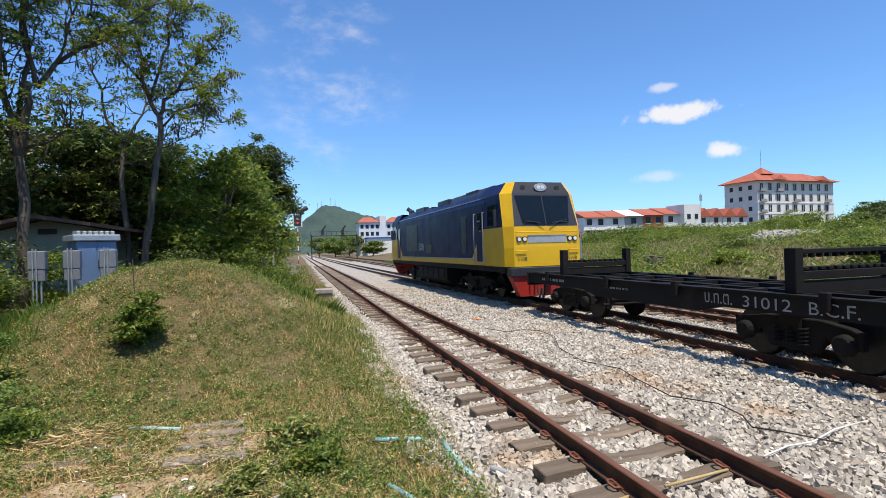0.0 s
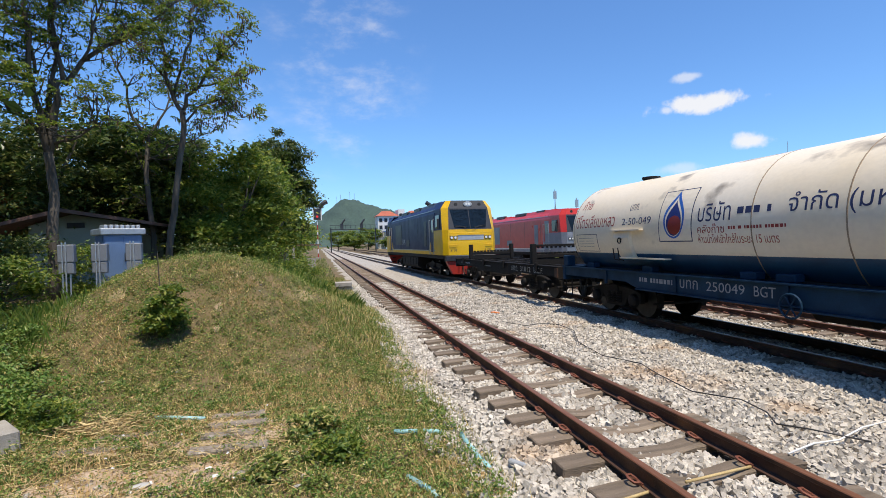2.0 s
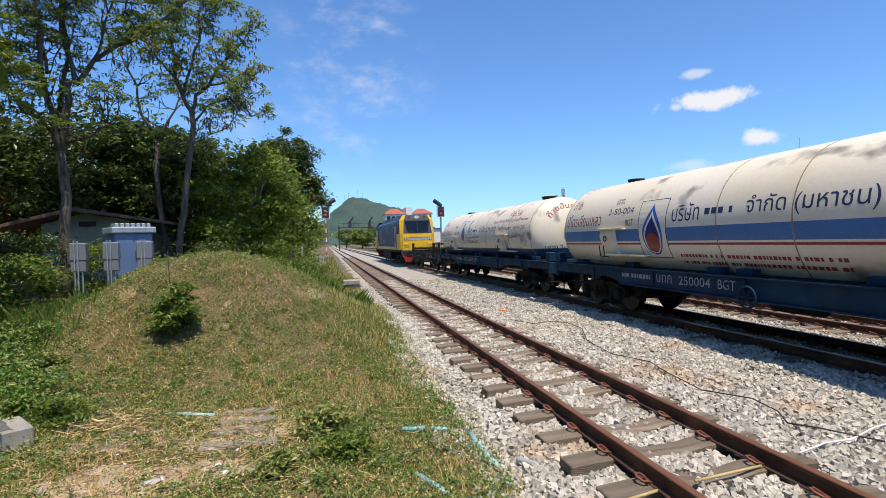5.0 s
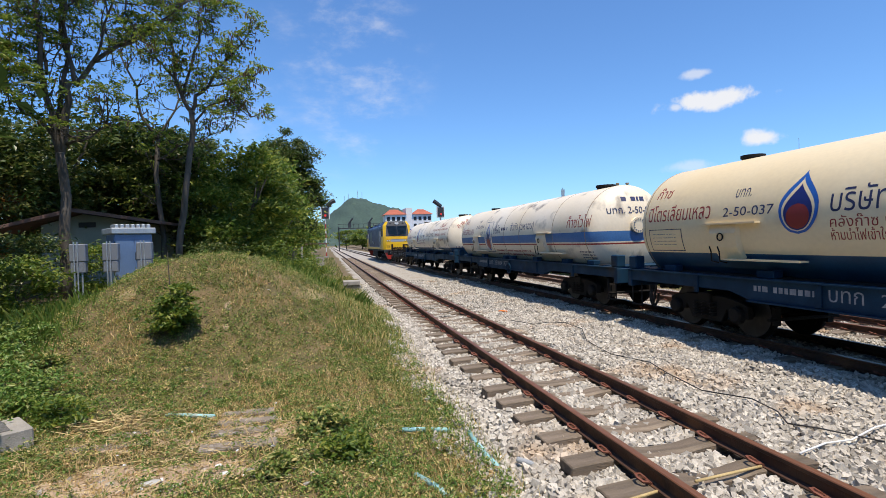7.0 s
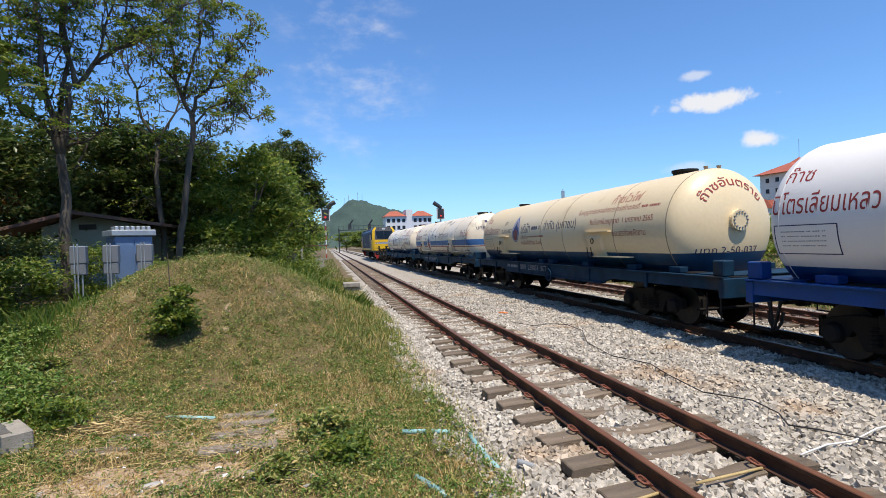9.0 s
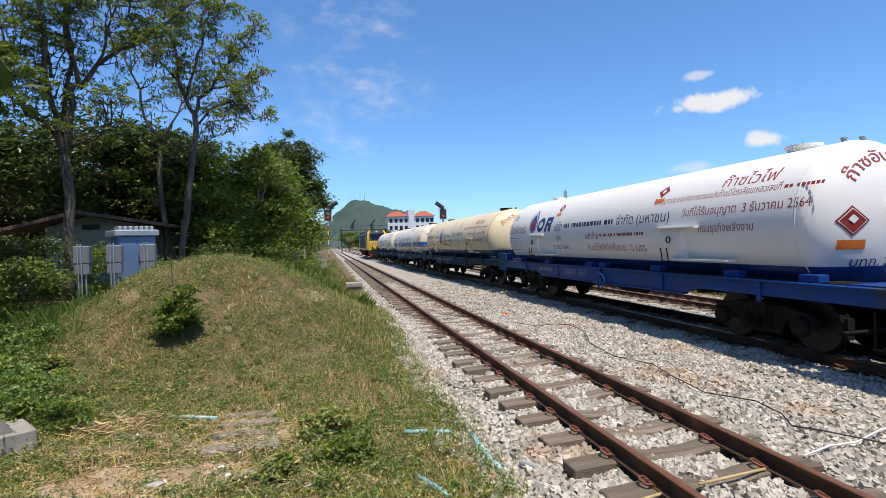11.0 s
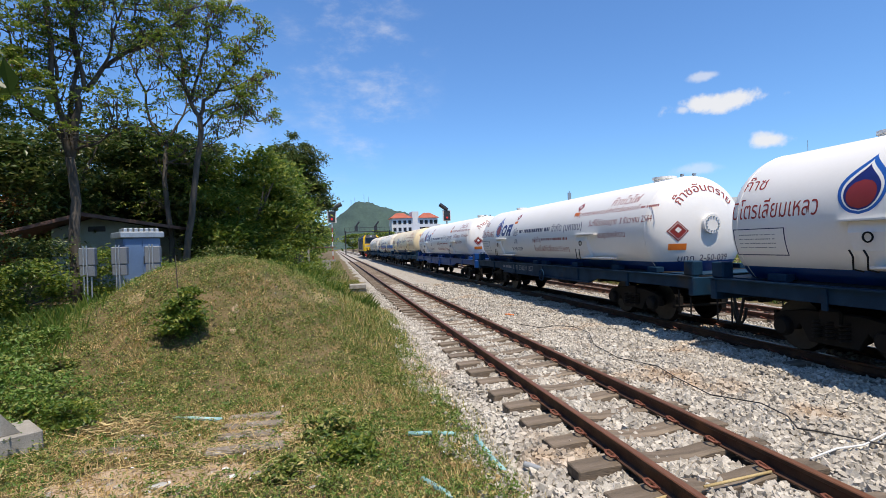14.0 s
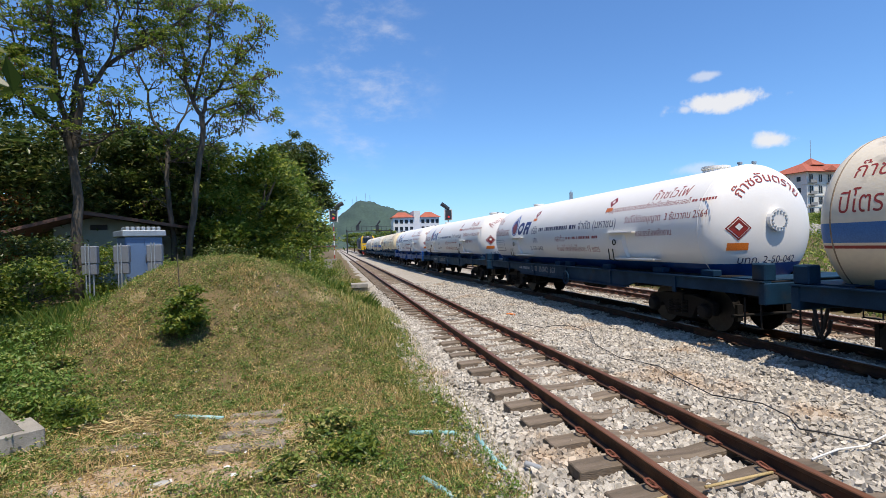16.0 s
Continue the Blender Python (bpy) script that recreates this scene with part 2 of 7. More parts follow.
ROOFING = mat("brown_hut_roof", (0.20, 0.105, 0.075), (0.13, 0.075, 0.06), 3, 0.8, 0, 0.2, 50)
BARK = mat("grey_bark", (0.13, 0.11, 0.09), (0.06, 0.05, 0.04), 4, 0.95, 0, 0.7, 30, stretch=(2, 2, 0.5))
PIPE = mat("turquoise_pipe", (0.26, 0.52, 0.52), (0.34, 0.58, 0.57), 6, 0.5, 0, 0.05, 60, dirt=(0.4, 0.36, 0.27), dirt_at=0.58, dirt_scale=6)
STRAW = mat("dry_straw", (0.55, 0.42, 0.20), (0.42, 0.30, 0.13), 10, 0.8, 0, 0.1, 60, island=0.3)
CABLE = mat("black_cable", (0.02, 0.02, 0.02), (0.035, 0.03, 0.03), 8, 0.6, 0, 0.05, 60)
WALLWHITE = mat("white_render", (0.80, 0.78, 0.71), (0.70, 0.68, 0.62), 0.3, 0.85, 0, 0.05, 20, dirt=(0.5, 0.48, 0.44), dirt_at=0.63, dirt_scale=0.2)
WALLBRICK = mat("orange_brown_render", (0.40, 0.13, 0.055), (0.33, 0.10, 0.05), 0.4, 0.85, 0, 0.05, 20)
TILEROOF = mat("orange_tile_roof", (0.46, 0.12, 0.06), (0.36, 0.095, 0.05), 0.5, 0.7, 0, 0.2, 8)
GREYWALL = mat("grey_block_wall", (0.34, 0.34, 0.33), (0.27, 0.27, 0.26), 0.4, 0.9, 0, 0.1, 10)
WINDOW = mat("far_window_glass", (0.018, 0.022, 0.028), (0.03, 0.035, 0.04), 0.6, 0.3, 0, 0, 10, spec=0.25)
# wooded greens with the bluish haze of distance mixed into the colour
HILL = mat("hazed_wooded_hill", (0.032, 0.062, 0.055), (0.055, 0.095, 0.075), 0.05, 0.95, 0, 0.9, 0.35, dirt=(0.08, 0.125, 0.085), dirt_at=0.6, dirt_scale=0.02)
GRASS = leaf_mat("grass", (0.075, 0.14, 0.02), (0.24, 0.25, 0.055), (0.68, 0.50, 0.22), 0.6)
LUSH = leaf_mat("lush_grass", (0.065, 0.14, 0.018), (0.13, 0.23, 0.035), (0.30, 0.33, 0.08), 0.5)
HERB = leaf_mat("low_herbs", (0.05, 0.105, 0.018), (0.20, 0.255, 0.045), (0.62, 0.49, 0.20), 0.5)
LEAF = leaf_mat("tree_leaves", (0.06, 0.12, 0.02), (0.14, 0.215, 0.03), (0.34, 0.35, 0.06), 0.45, 0.5)
LEAFDARK = leaf_mat("dark_leaves", (0.03, 0.06, 0.014), (0.07, 0.115, 0.022), (0.20, 0.20, 0.055), 0.4, 0.4)
LEAFBRIGHT = leaf_mat("bright_leaves", (0.085, 0.16, 0.022), (0.19, 0.27, 0.035), (0.38, 0.38, 0.07), 0.45, 0.5)
PODS = leaf_mat("dry_seed_pods", (0.11, 0.06, 0.035), (0.16, 0.09, 0.05), (0.22, 0.13, 0.08), 0.7, 0.2)
FIELDGRASS = leaf_mat("field_grass", (0.09, 0.15, 0.03), (0.20, 0.24, 0.06), (0.52, 0.42, 0.20), 0.7)
FLAME = leaf_mat("orange_blossom", (0.12, 0.05, 0.012), (0.30, 0.085, 0.015), (0.22, 0.14, 0.03), 0.6)
SAND = mat("bare_earth", (0.54, 0.40, 0.27), (0.36, 0.25, 0.155), 5, 0.95, 0, 0.5, 60, dirt=(0.55, 0.50, 0.43), dirt_at=0.6, dirt_scale=7)
DRY = leaf_mat("straw_grass", (0.30, 0.19, 0.075), (0.52, 0.36, 0.15), (0.78, 0.60, 0.32), 0.7)
LITTER = mat("white_litter", (0.78, 0.78, 0.76), (0.68, 0.68, 0.66), 9, 0.5, 0, 0.1, 60, jitter=0.1)

# ---- building helpers ----
RNG = np.random.default_rng(7)


def link(name, me, material, parent=None, label="", at=None):
    if material is not None and not me.materials:
        me.materials.append(material)
    ob = new(name, me)
    if parent is not None:
        ob.parent = parent
    if label:
        ob["label"] = label
    if at is not None:
        ob.matrix_basis = at
    return ob


def part(name, bm, material, parent=None, label="", at=None, smooth=False):
    """One mesh object out of a bmesh, under its thing or part."""
    me = bpy.data.meshes.new(name)
    bm.normal_update()
    bm.to_mesh(me)
    bm.free()
    if smooth:
        for p in me.polygons:
            p.use_smooth = True
    return link(name, me, material, parent, label, at)


def thing(name, label, category, group="", at=None, kind=""):
    ob = new(name)
    ob.empty_display_size = 0.1
    if at is not None:
        ob.matrix_basis = at
    return tagged(ob, label, category, group, kind)


def add_box(bm, x0, x1, y0, y1, z0, z1, bevel=0.0):
    r = bmesh.ops.create_cube(bm, size=1)
    for v in r["verts"]:
        v.co = Vector(((x0 + x1) / 2 + v.co.x * (x1 - x0), (y0 + y1) / 2 + v.co.y * (y1 - y0), (z0 + z1) / 2 + v.co.z * (z1 - z0)))
    if bevel:
        es = {e for v in r["verts"] for e in v.link_edges}
        bmesh.ops.bevel(bm, geom=list(es), offset=bevel, segments=1, affect="EDGES", profile=0.7)
    return bm


def boxes(*bs, bevel=0.0):
    bm = bmesh.new()
    for b in bs:
        add_box(bm, *b, bevel=bevel)
    return bm


def add_cyl(bm, a, b, r, seg=12, r2=None, caps=True):
    a, b = Vector(a), Vector(b)
    m = Matrix.Translation((a + b) / 2) @ (b - a).to_track_quat("Z", "Y").to_matrix().to_4x4()
    bmesh.ops.create_cone(bm, cap_ends=caps, segments=seg, radius1=r, radius2=r if r2 is None else r2, depth=(b - a).length, matrix=m)
    return bm


def cyls(*cs, seg=10):
    bm = bmesh.new()
    for a, b, r in cs:
        add_cyl(bm, a, b, r, seg)
    return bm


def prism(bm, outline, y0, y1, axis="y"):
    """A closed outline of (x, z) pulled from y0 to y1; with axis x the outline is (y, z)."""
    def at(p, s):
        return (p[0], s, p[1]) if axis == "y" else (s, p[0], p[1])
    a = [bm.verts.new(at(p, y0)) for p in outline]
    b = [bm.verts.new(at(p, y1)) for p in outline]
    n = len(outline)
    bm.faces.new(a)
    bm.faces.new(b[::-1])
    for i in range(n):
        bm.faces.new((a[i], b[i], b[(i + 1) % n], a[(i + 1) % n]))
    bmesh.ops.recalc_face_normals(bm, faces=bm.faces)
    return bm


def tube(bm, pts, r, seg=8):
    """A round tube along points, of one radius or one for each point."""
    pts = [Vector(p) for p in pts]
    rs = r if isinstance(r, (list, tuple)) else [r] * len(pts)
    rings, side = [], None
    for i, p in enumerate(pts):
        d = (pts[min(i + 1, len(pts) - 1)] - pts[max(i - 1, 0)]).normalized()
        if side is None:
            side = d.orthogonal().normalized()
        side = (side - d * side.dot(d)).normalized()
        up = d.cross(side)
        rings.append([bm.verts.new(p + (side * math.cos(k * 2 * math.pi / seg) + up * math.sin(k * 2 * math.pi / seg)) * rs[i]) for k in range(seg)])
    for a, b in zip(rings, rings[1:]):
        for k in range(seg):
            bm.faces.new((a[k], a[(k + 1) % seg], b[(k + 1) % seg], b[k]))
    bm.faces.new(rings[0][::-1])
    bm.faces.new(rings[-1])
    return bm


def raw_mesh(name, verts, faces, material, smooth=False):
    """A mesh from arrays: verts (n, 3), faces (m, k)."""
    me = bpy.data.meshes.new(name)
    k = faces.shape[1]
    me.vertices.add(len(verts))
    me.vertices.foreach_set("co", np.ascontiguousarray(verts, dtype=np.float32).ravel())
    me.loops.add(faces.size)
    me.loops.foreach_set("vertex_index", faces.astype(np.int32).ravel())
    me.polygons.add(len(faces))
    me.polygons.foreach_set("loop_start", np.arange(0, faces.size, k, dtype=np.int32))
    me.update(calc_edges=True)
    me.polygons.foreach_set("use_smooth", np.full(len(faces), smooth, dtype=bool))
    me.materials.append(material)
    return me


# ---- ground ----
TRACK = 7.63      # the middle of the train's track
HEADZ = 0.15      # top of the rail head
NEAR = 2.97       # the middle of the empty track


def bend(y):
    """How far the train's track draws towards the empty one."""
    s = 5 * np.log1p(np.exp(np.minimum((np.asarray(y, float) - 20) / 5, 60)))
    return -1.14 * (1 - np.exp(-s / 22))


def smooth01(a, b, x):
    t = np.clip((x - a) / (b - a), 0, 1)
    return t * t * (3 - 2 * t)


def lumps(x, y):
    return (np.sin(x * 1.9 + y * 0.7) + np.sin(x * 0.83 - y * 1.31 + 2) + 0.6 * np.sin(x * 3.7 + y * 2.9 + 1) + 0.5 * np.sin(y * 4.3 - x * 3.1)) / 3.1


def land(x, y):
    """Height of the ground."""
    x, y = np.asarray(x, float), np.asarray(y, float)
    z = -0.16 + 0.035 * lumps(x, y) * smooth01(1.6, 0.8, x)
    dx, dy = x + 2.45, y - 12.2
    wide = np.where(dx < 0, 2.8, 2.95)
    deep = np.where(dy < 0, 2.75, 3.2)
    z = z + 1.95 * np.exp(-np.abs(dx / wide) ** 2.4 - np.abs(dy / deep) ** 2.3) * (1 + 0.03 * lumps(x * 1.7, y * 1.7))
    z = z + 0.75 * smooth01(-3.5, -8, x) * smooth01(9, 14, y)
    z = z + 0.35 * smooth01(14, 18, y) * smooth01(1.2, -1.5, x)
    z = z - 0.25 * smooth01(9.3, 10.2, x) * smooth01(200, 60, y)
    z = z + 3.3 * smooth01(16, 66, x) * smooth01(-60, 40, y) + 0.12 * lumps(x * 0.4, y * 0.4) * smooth01(16, 24, x)
    return z


def axis(lo, near_lo, near_hi, hi, step):
    out = list(np.arange(near_lo, near_hi, step))
    s, v = step, near_hi
    while v < hi:
        out.append(v)
        s *= 1.16
        v += s
    out.append(hi)
    s, v = step, near_lo
    while v > lo:
        s *= 1.16
        v -= s
        out.insert(0, max(v, lo))
    return np.array(out)


def grid_mesh(name, xs, ys, height, material):
    gx, gy = np.meshgrid(xs, ys)
    v = np.stack([gx, gy, height(gx, gy)], -1).reshape(-1, 3)
    n, m = len(ys), len(xs)
    i = (np.arange(n - 1)[:, None] * m + np.arange(m - 1)[None]).ravel()
    return raw_mesh(name, v, np.stack([i, i + 1, i + m + 1, i + m], 1), material, True)


ground = tagged(link("ground", grid_mesh("ground", axis(-1800, -9, 13, 1800, 0.2), axis(-1500, -1, 26, 2600, 0.2), land, SOIL), None),
                "dry grassy earth with a low mound beside the railway", "ground", kind="structure")


def bed(x, y):
    """Top of the ballast: flat between the tracks, sloping to the verge."""
    edge = 1.42 + 0.16 * np.sin(y * 1.3) + 0.1 * np.sin(y * 3.1 + 1)
    z = -0.06 + 0.018 * np.sin(x * 5.1 + y * 3.3) + 0.015 * np.sin(x * 8.3 - y * 6.1)
    z = z - 0.22 * smooth01(edge + 0.45, edge - 0.15, x)
    z = z - 0.27 * smooth01(9.2, 10.0, x)
    z = z - 0.3 * smooth01(13.4, 14.4, x)
    z = z - 0.035 * smooth01(2.45, 2.2, x)
    mid = np.abs(np.abs(x - TRACK - bend(y)) - 0.0)
    return z + 0.03 * smooth01(1.5, 0.9, mid)


# near sheet carries the painted gap shade under the loose stones
tagged(link("ballast_bed", grid_mesh("ballast_bed", np.arange(1.15, 14.6, 0.12), axis(-8, -1, 24, 25.92, 0.12), bed, SHADED_BED), None),
       "bed under the crushed stone, painted dark as shade in the gaps", "ballast", kind="structure")
tagged(link("ballast_bed", grid_mesh("ballast_bed", np.arange(1.15, 14.6, 0.24), axis(25.92, 26, 50, 420, 0.3), bed, FARSTONE), None),
       "pale crushed-stone bed of the distant tracks", "ballast", kind="structure")
tagged(link("ballast_bed", grid_mesh("ballast_bed", np.arange(1.15, 14.6, 0.24), np.arange(-30, -7.9, 0.25), bed, FARSTONE), None),
       "pale crushed-stone bed behind the viewpoint", "ballast", kind="structure")

# crushed stone, each piece an angular lump
CUBE_V = np.array([(x, y, z) for x in (-1, 1) for y in (-1, 1) for z in (-1, 1)], float)
CUBE_F = np.array([(0, 1, 3, 2), (4, 6, 7, 5), (0, 4, 5, 1), (2, 3, 7, 6), (0, 2, 6, 4), (1, 5, 7, 3)])


OCTA_V = np.array([(1.3, 0, 0), (-1.3, 0, 0), (0, 1.3, 0), (0, -1.3, 0), (0, 0, 1.3), (0, 0, -1.3)], float)
OCTA_F = np.array([(0, 2, 4, 4), (2, 1, 4, 4), (1, 3, 4, 4), (3, 0, 4, 4), (2, 0, 5, 5), (1, 2, 5, 5), (3, 1, 5, 5), (0, 3, 5, 5)])[:, :3]


def lay_stones(x0, x1, y0, y1, step, size, share, sunk, seed, shape=(CUBE_V, CUBE_F)):
    """Stones side by side, each a little out of line, so that dark joints stay between them."""
    g = np.random.default_rng(seed)
    x, y = np.meshgrid(np.arange(x0, x1, step), np.arange(y0, y1, step * 0.87))
    x = x + step * 0.5 * (np.arange(len(x))[:, None] % 2)
    x, y = x.ravel(), y.ravel()
    pick = g.random(len(x)) < share
    x, y = x[pick], y[pick]
    n = len(x)
    x, y = x + g.normal(size=n) * step * 0.2, y + g.normal(size=n) * step * 0.2
    inside = np.abs(x - NEAR) < 1.05
    y = np.where(inside & (np.mod(y + 0.09, 0.58) < 0.26) & (g.random(n) < 0.84), y + 0.27, y)
    keep = ~((np.abs(np.abs(x - NEAR) - 0.53) < 0.075) | (np.abs(np.abs(x - TRACK - bend(y)) - 0.53) < 0.075))
    keep &= x > 1.32 + 0.16 * np.sin(y * 1.3) + 0.1 * np.sin(y * 3.1 + 1) - 0.35 * g.random(n) ** 3
    x, y = x[keep], y[keep]
    n = len(x)
    z = np.maximum(bed(x, y), land(x, y)) - sunk + 0.02 * g.random(n)
    sc = size * (0.72 + 0.55 * g.random((n, 1, 1)) ** 1.5) * (0.7 + 0.5 * g.random((n, 1, 3)))
    sv_, sf_ = shape
    v = sv_[None] * (0.6 + 0.5 * g.random((n, len(sv_), 1))) * sc + 0.12 * sc * g.normal(size=(n, len(sv_), 3))
    q = g.normal(size=(n, 4))
    q /= np.linalg.norm(q, axis=1, keepdims=True)
    w, a, b, c = q.T
    rot = np.stack([np.stack([1 - 2 * (b * b + c * c), 2 * (a * b - c * w), 2 * (a * c + b * w)], -1),
                    np.stack([2 * (a * b + c * w), 1 - 2 * (a * a + c * c), 2 * (b * c - a * w)], -1),
                    np.stack([2 * (a * c - b * w), 2 * (b * c + a * w), 1 - 2 * (a * a + b * b)], -1)], 1)
    v = np.einsum("nij,nkj->nki", rot, v) + np.stack([x, y, z], -1)[:, None]
    f = sf_[None] + (np.arange(n) * len(sv_))[:, None, None]
    return v.reshape(-1, 3), f.reshape(-1, sf_.shape[1])


def stone_sheet(label, beds):
    sv, sf, base = [], [], 0
    for args in beds:
        v, f = lay_stones(*args)
        sv.append(v)
        sf.append(f + base)
        base += len(v)
    return tagged(link("ballast_stones", raw_mesh("ballast_stones", np.concatenate(sv), np.concatenate(sf), PEBBLE), None), label, "ballast", kind="stuff")


OCTA = (OCTA_V, OCTA_F)
stone_sheet("loose pale grey and buff crushed stone", ((1.05, 6.7, 2.7, 12.5, 0.05, 0.027, 1.0, 0.012, 1), (1.05, 6.7, 2.7, 12.5, 0.056, 0.027, 0.62, -0.01, 2)))
stone_sheet("crushed stone round the farther tracks", ((6.6, 13.7, 4.0, 18, 0.064, 0.032, 1.0, 0.0, 3, OCTA), (1.05, 9.6, 12.4, 26, 0.072, 0.037, 1.0, 0.0, 4, OCTA), (1.05, 13.6, 0.4, 2.8, 0.08, 0.04, 1.0, 0.0, 5, OCTA), (1.05, 13.6, -8, 0.4, 0.1, 0.052, 1.0, 0.0, 7, OCTA),
                                                        (9.6, 13.7, 18, 30, 0.1, 0.05, 0.9, 0.0, 6, OCTA)))

# ---- tracks ----
RAIL = [(-0.06, 0), (0.06, 0), (0.06, 0.012), (0.012, 0.03), (0.009, 0.1), (0.033, 0.115), (0.034, 0.142), (-0.034, 0.142), (-0.033, 0.115),
        (-0.009, 0.1), (-0.012, 0.03), (-0.06, 0.012)]
CROWN = [(-0.0335, 0.1425), (0.0335, 0.1425), (0.027, 0.15), (-0.027, 0.15)]


def sweep(outline, path):
    n, k = len(path), len(outline)
    o = np.array(outline)
    v = np.zeros((n, k, 3))
    v[:, :, 0] = path[:, 0:1] + o[None, :, 0]
    v[:, :, 1] = path[:, 1:2]
    v[:, :, 2] = path[:, 2:3] + o[None, :, 1]
    i = np.arange(n - 1)[:, None] * k + np.arange(k)[None]
    j = np.arange(n - 1)[:, None] * k + (np.arange(k)[None] + 1) % k
    return v.reshape(-1, 3), np.stack([i, j, j + k, i + k], -1).reshape(-1, 4)


def lay_rails(track, centre, z, head, y0=-12, y1=400):
    ys = np.concatenate([np.arange(y0, 70, 1.5), np.arange(70, y1, 8)])
    for side in (-0.53, 0.53):
        path = np.stack([centre(ys) + side, ys, np.full_like(ys, z)], -1)
        rail = link("rail", raw_mesh("rail", *sweep(RAIL, path), RUST), None, track)
        link("rail_head", raw_mesh("rail_head", *sweep(CROWN, path), head), None, rail)


SL = bmesh.new()   # a sleeper, dished in the middle
prism(SL, [(-1.0, -0.12), (1.0, -0.12), (1.0, -0.015), (0.72, 0.0), (0.36, 0.0), (0.15, -0.03), (-0.15, -0.03), (-0.36, 0.0), (-0.72, 0.0), (-1.0, -0.015)], -0.115, 0.115)
bmesh.ops.bevel(SL, geom=[e for e in SL.edges], offset=0.01, segments=1, affect="EDGES")
SLEEPER_MESH = bpy.data.meshes.new("sleeper")
SL.to_mesh(SLEEPER_MESH)
SL.free()
SLEEPER_MESH.materials.append(SLEEPER)
CL = bmesh.new()   # a spring clip, bent from round bar
tube(CL, [(0.03, -0.055, 0.012), (0.03, 0.03, 0.02), (0.0, 0.062, 0.045), (-0.045, 0.05, 0.055), (-0.06, 0.0, 0.05), (-0.04, -0.045, 0.035), (0.0, -0.05, 0.03), (0.012, -0.01, 0.026)], 0.0125, 5)
CLIP_MESH = bpy.data.meshes.new("rail_clip")
CL.to_mesh(CLIP_MESH)
CL.free()
CLIP_MESH.materials.append(CLIPS)


def track(name, label, centre, z, head, sleepers, clips_to):
    t = thing(name, label, "railway track", kind="structure")
    lay_rails(t, centre, z, head)
    g = np.random.default_rng(3)
    for y in sleepers:
        x = float(centre(np.array([y]))[0])
        sl = link("sleeper", SLEEPER_MESH, None, t, at=pose(x + g.normal() * 0.015, y + g.normal() * 0.012, z + 0.002 + g.normal() * 0.003, 0, 0, g.normal() * 0.7 + 1.5))
        if y < clips_to:
            for side in (-0.53, 0.53):
                for s in (-1, 1):
                    link("rail_clip", CLIP_MESH, None, t, at=pose(x + side + s * 0.075, y + side * 0.02, z + 0.008, 0, 0, 0 if s < 0 else 180))
    return t


track("track_1", "empty railway track with rusty rails on worn sleepers", lambda y: NEAR + 0 * y, 0.0, HEAD, np.arange(-8.08, 72, 0.58), 24)
track("track_2", "railway track with dark rails under the passing train", lambda y: TRACK + bend(y), 0.0, BRIGHT, np.arange(-8.0, 40, 0.6), 17)
track("track_3", "rusty railway track behind the passing train", lambda y: 11.45 + 0.006 * y, -0.25, HEAD, np.arange(4, 40, 0.6), 22)
track("track_4", "rusty siding under the parked red locomotive", lambda y: 15.75 + 0.0 * y, -0.2, HEAD, np.arange(14, 60, 0.6), 0)

# ---- lettering ----
TANK_R, TANK_Z = 1.18, 1.94      # the tanks' radius and middle, over the rail head
TEXTS = {}


def letters(body, wide, high):
    """Flat lettering as points and faces, wide x high, from the origin to the right and up."""
    if body not in TEXTS:
        cu = bpy.data.curves.new("letters", "FONT")
        cu.body, cu.resolution_u = body, 3
        ob = new("letters", cu)
        me = bpy.data.meshes.new_from_object(ob.evaluated_get(bpy.context.evaluated_depsgraph_get()))
        bm = bmesh.new()
        bm.from_mesh(me)
        low, top = min(p.co.y for p in bm.verts), max(p.co.y for p in bm.verts)
        for q in range(1, 6):     # level cuts, so that tall strokes follow a curved side
            bmesh.ops.bisect_plane(bm, geom=bm.verts[:] + bm.edges[:] + bm.faces[:], plane_co=(0, low + (top - low) * q / 6, 0), plane_no=(0, 1, 0))
        bm.verts.index_update()
        v = np.array([p.co[:] for p in bm.verts])
        f = [tuple(p.index for p in c.verts) for c in bm.faces]
        bm.free()
        bpy.data.objects.remove(ob)
        bpy.data.curves.remove(cu)
        bpy.data.meshes.remove(me)
        v -= v.min(0)
        TEXTS[body] = (v / v.max(0).clip(1e-6), f)
    v, f = TEXTS[body]
    return np.stack([v[:, 0] * wide, v[:, 1] * high], -1), f


def bars(rows, wide, high, seed, fill=0.42):
    """Rows of plain bars in place of words."""
    g = np.random.default_rng(seed)
    v, f = [], []
    step = high / rows
    for r in range(rows):
        x, y = 0.0, high - (r + 1) * step + step * (1 - fill) / 2
        while x < wide:
            w = min(wide - x, step * (0.2 + 0.35 * g.random()))
            n = max(1, int(w / 0.25))
            for k in range(n):
                a, b = x + w * k / n, x + w * (k + 1) / n
                i = len(v)
                v += [(a, y), (b, y), (b, y + step * fill), (a, y + step * fill)]
                f.append((i, i + 1, i + 2, i + 3))
            x += w + step * (0.14 if g.random() < 0.8 else 0.5)
    return np.array(v), f


def rows_shape(mid, half_width, high, n=14):
    """A shape in level rows, so that it can follow a curved side."""
    v, f = [], []
    for k in range(n + 1):
        w = half_width(k / n)
        v += [(mid - w, high * k / n), (mid + w, high * k / n)]
    for k in range(n):
        f.append((2 * k, 2 * k + 1, 2 * k + 3, 2 * k + 2))
    return np.array(v), f


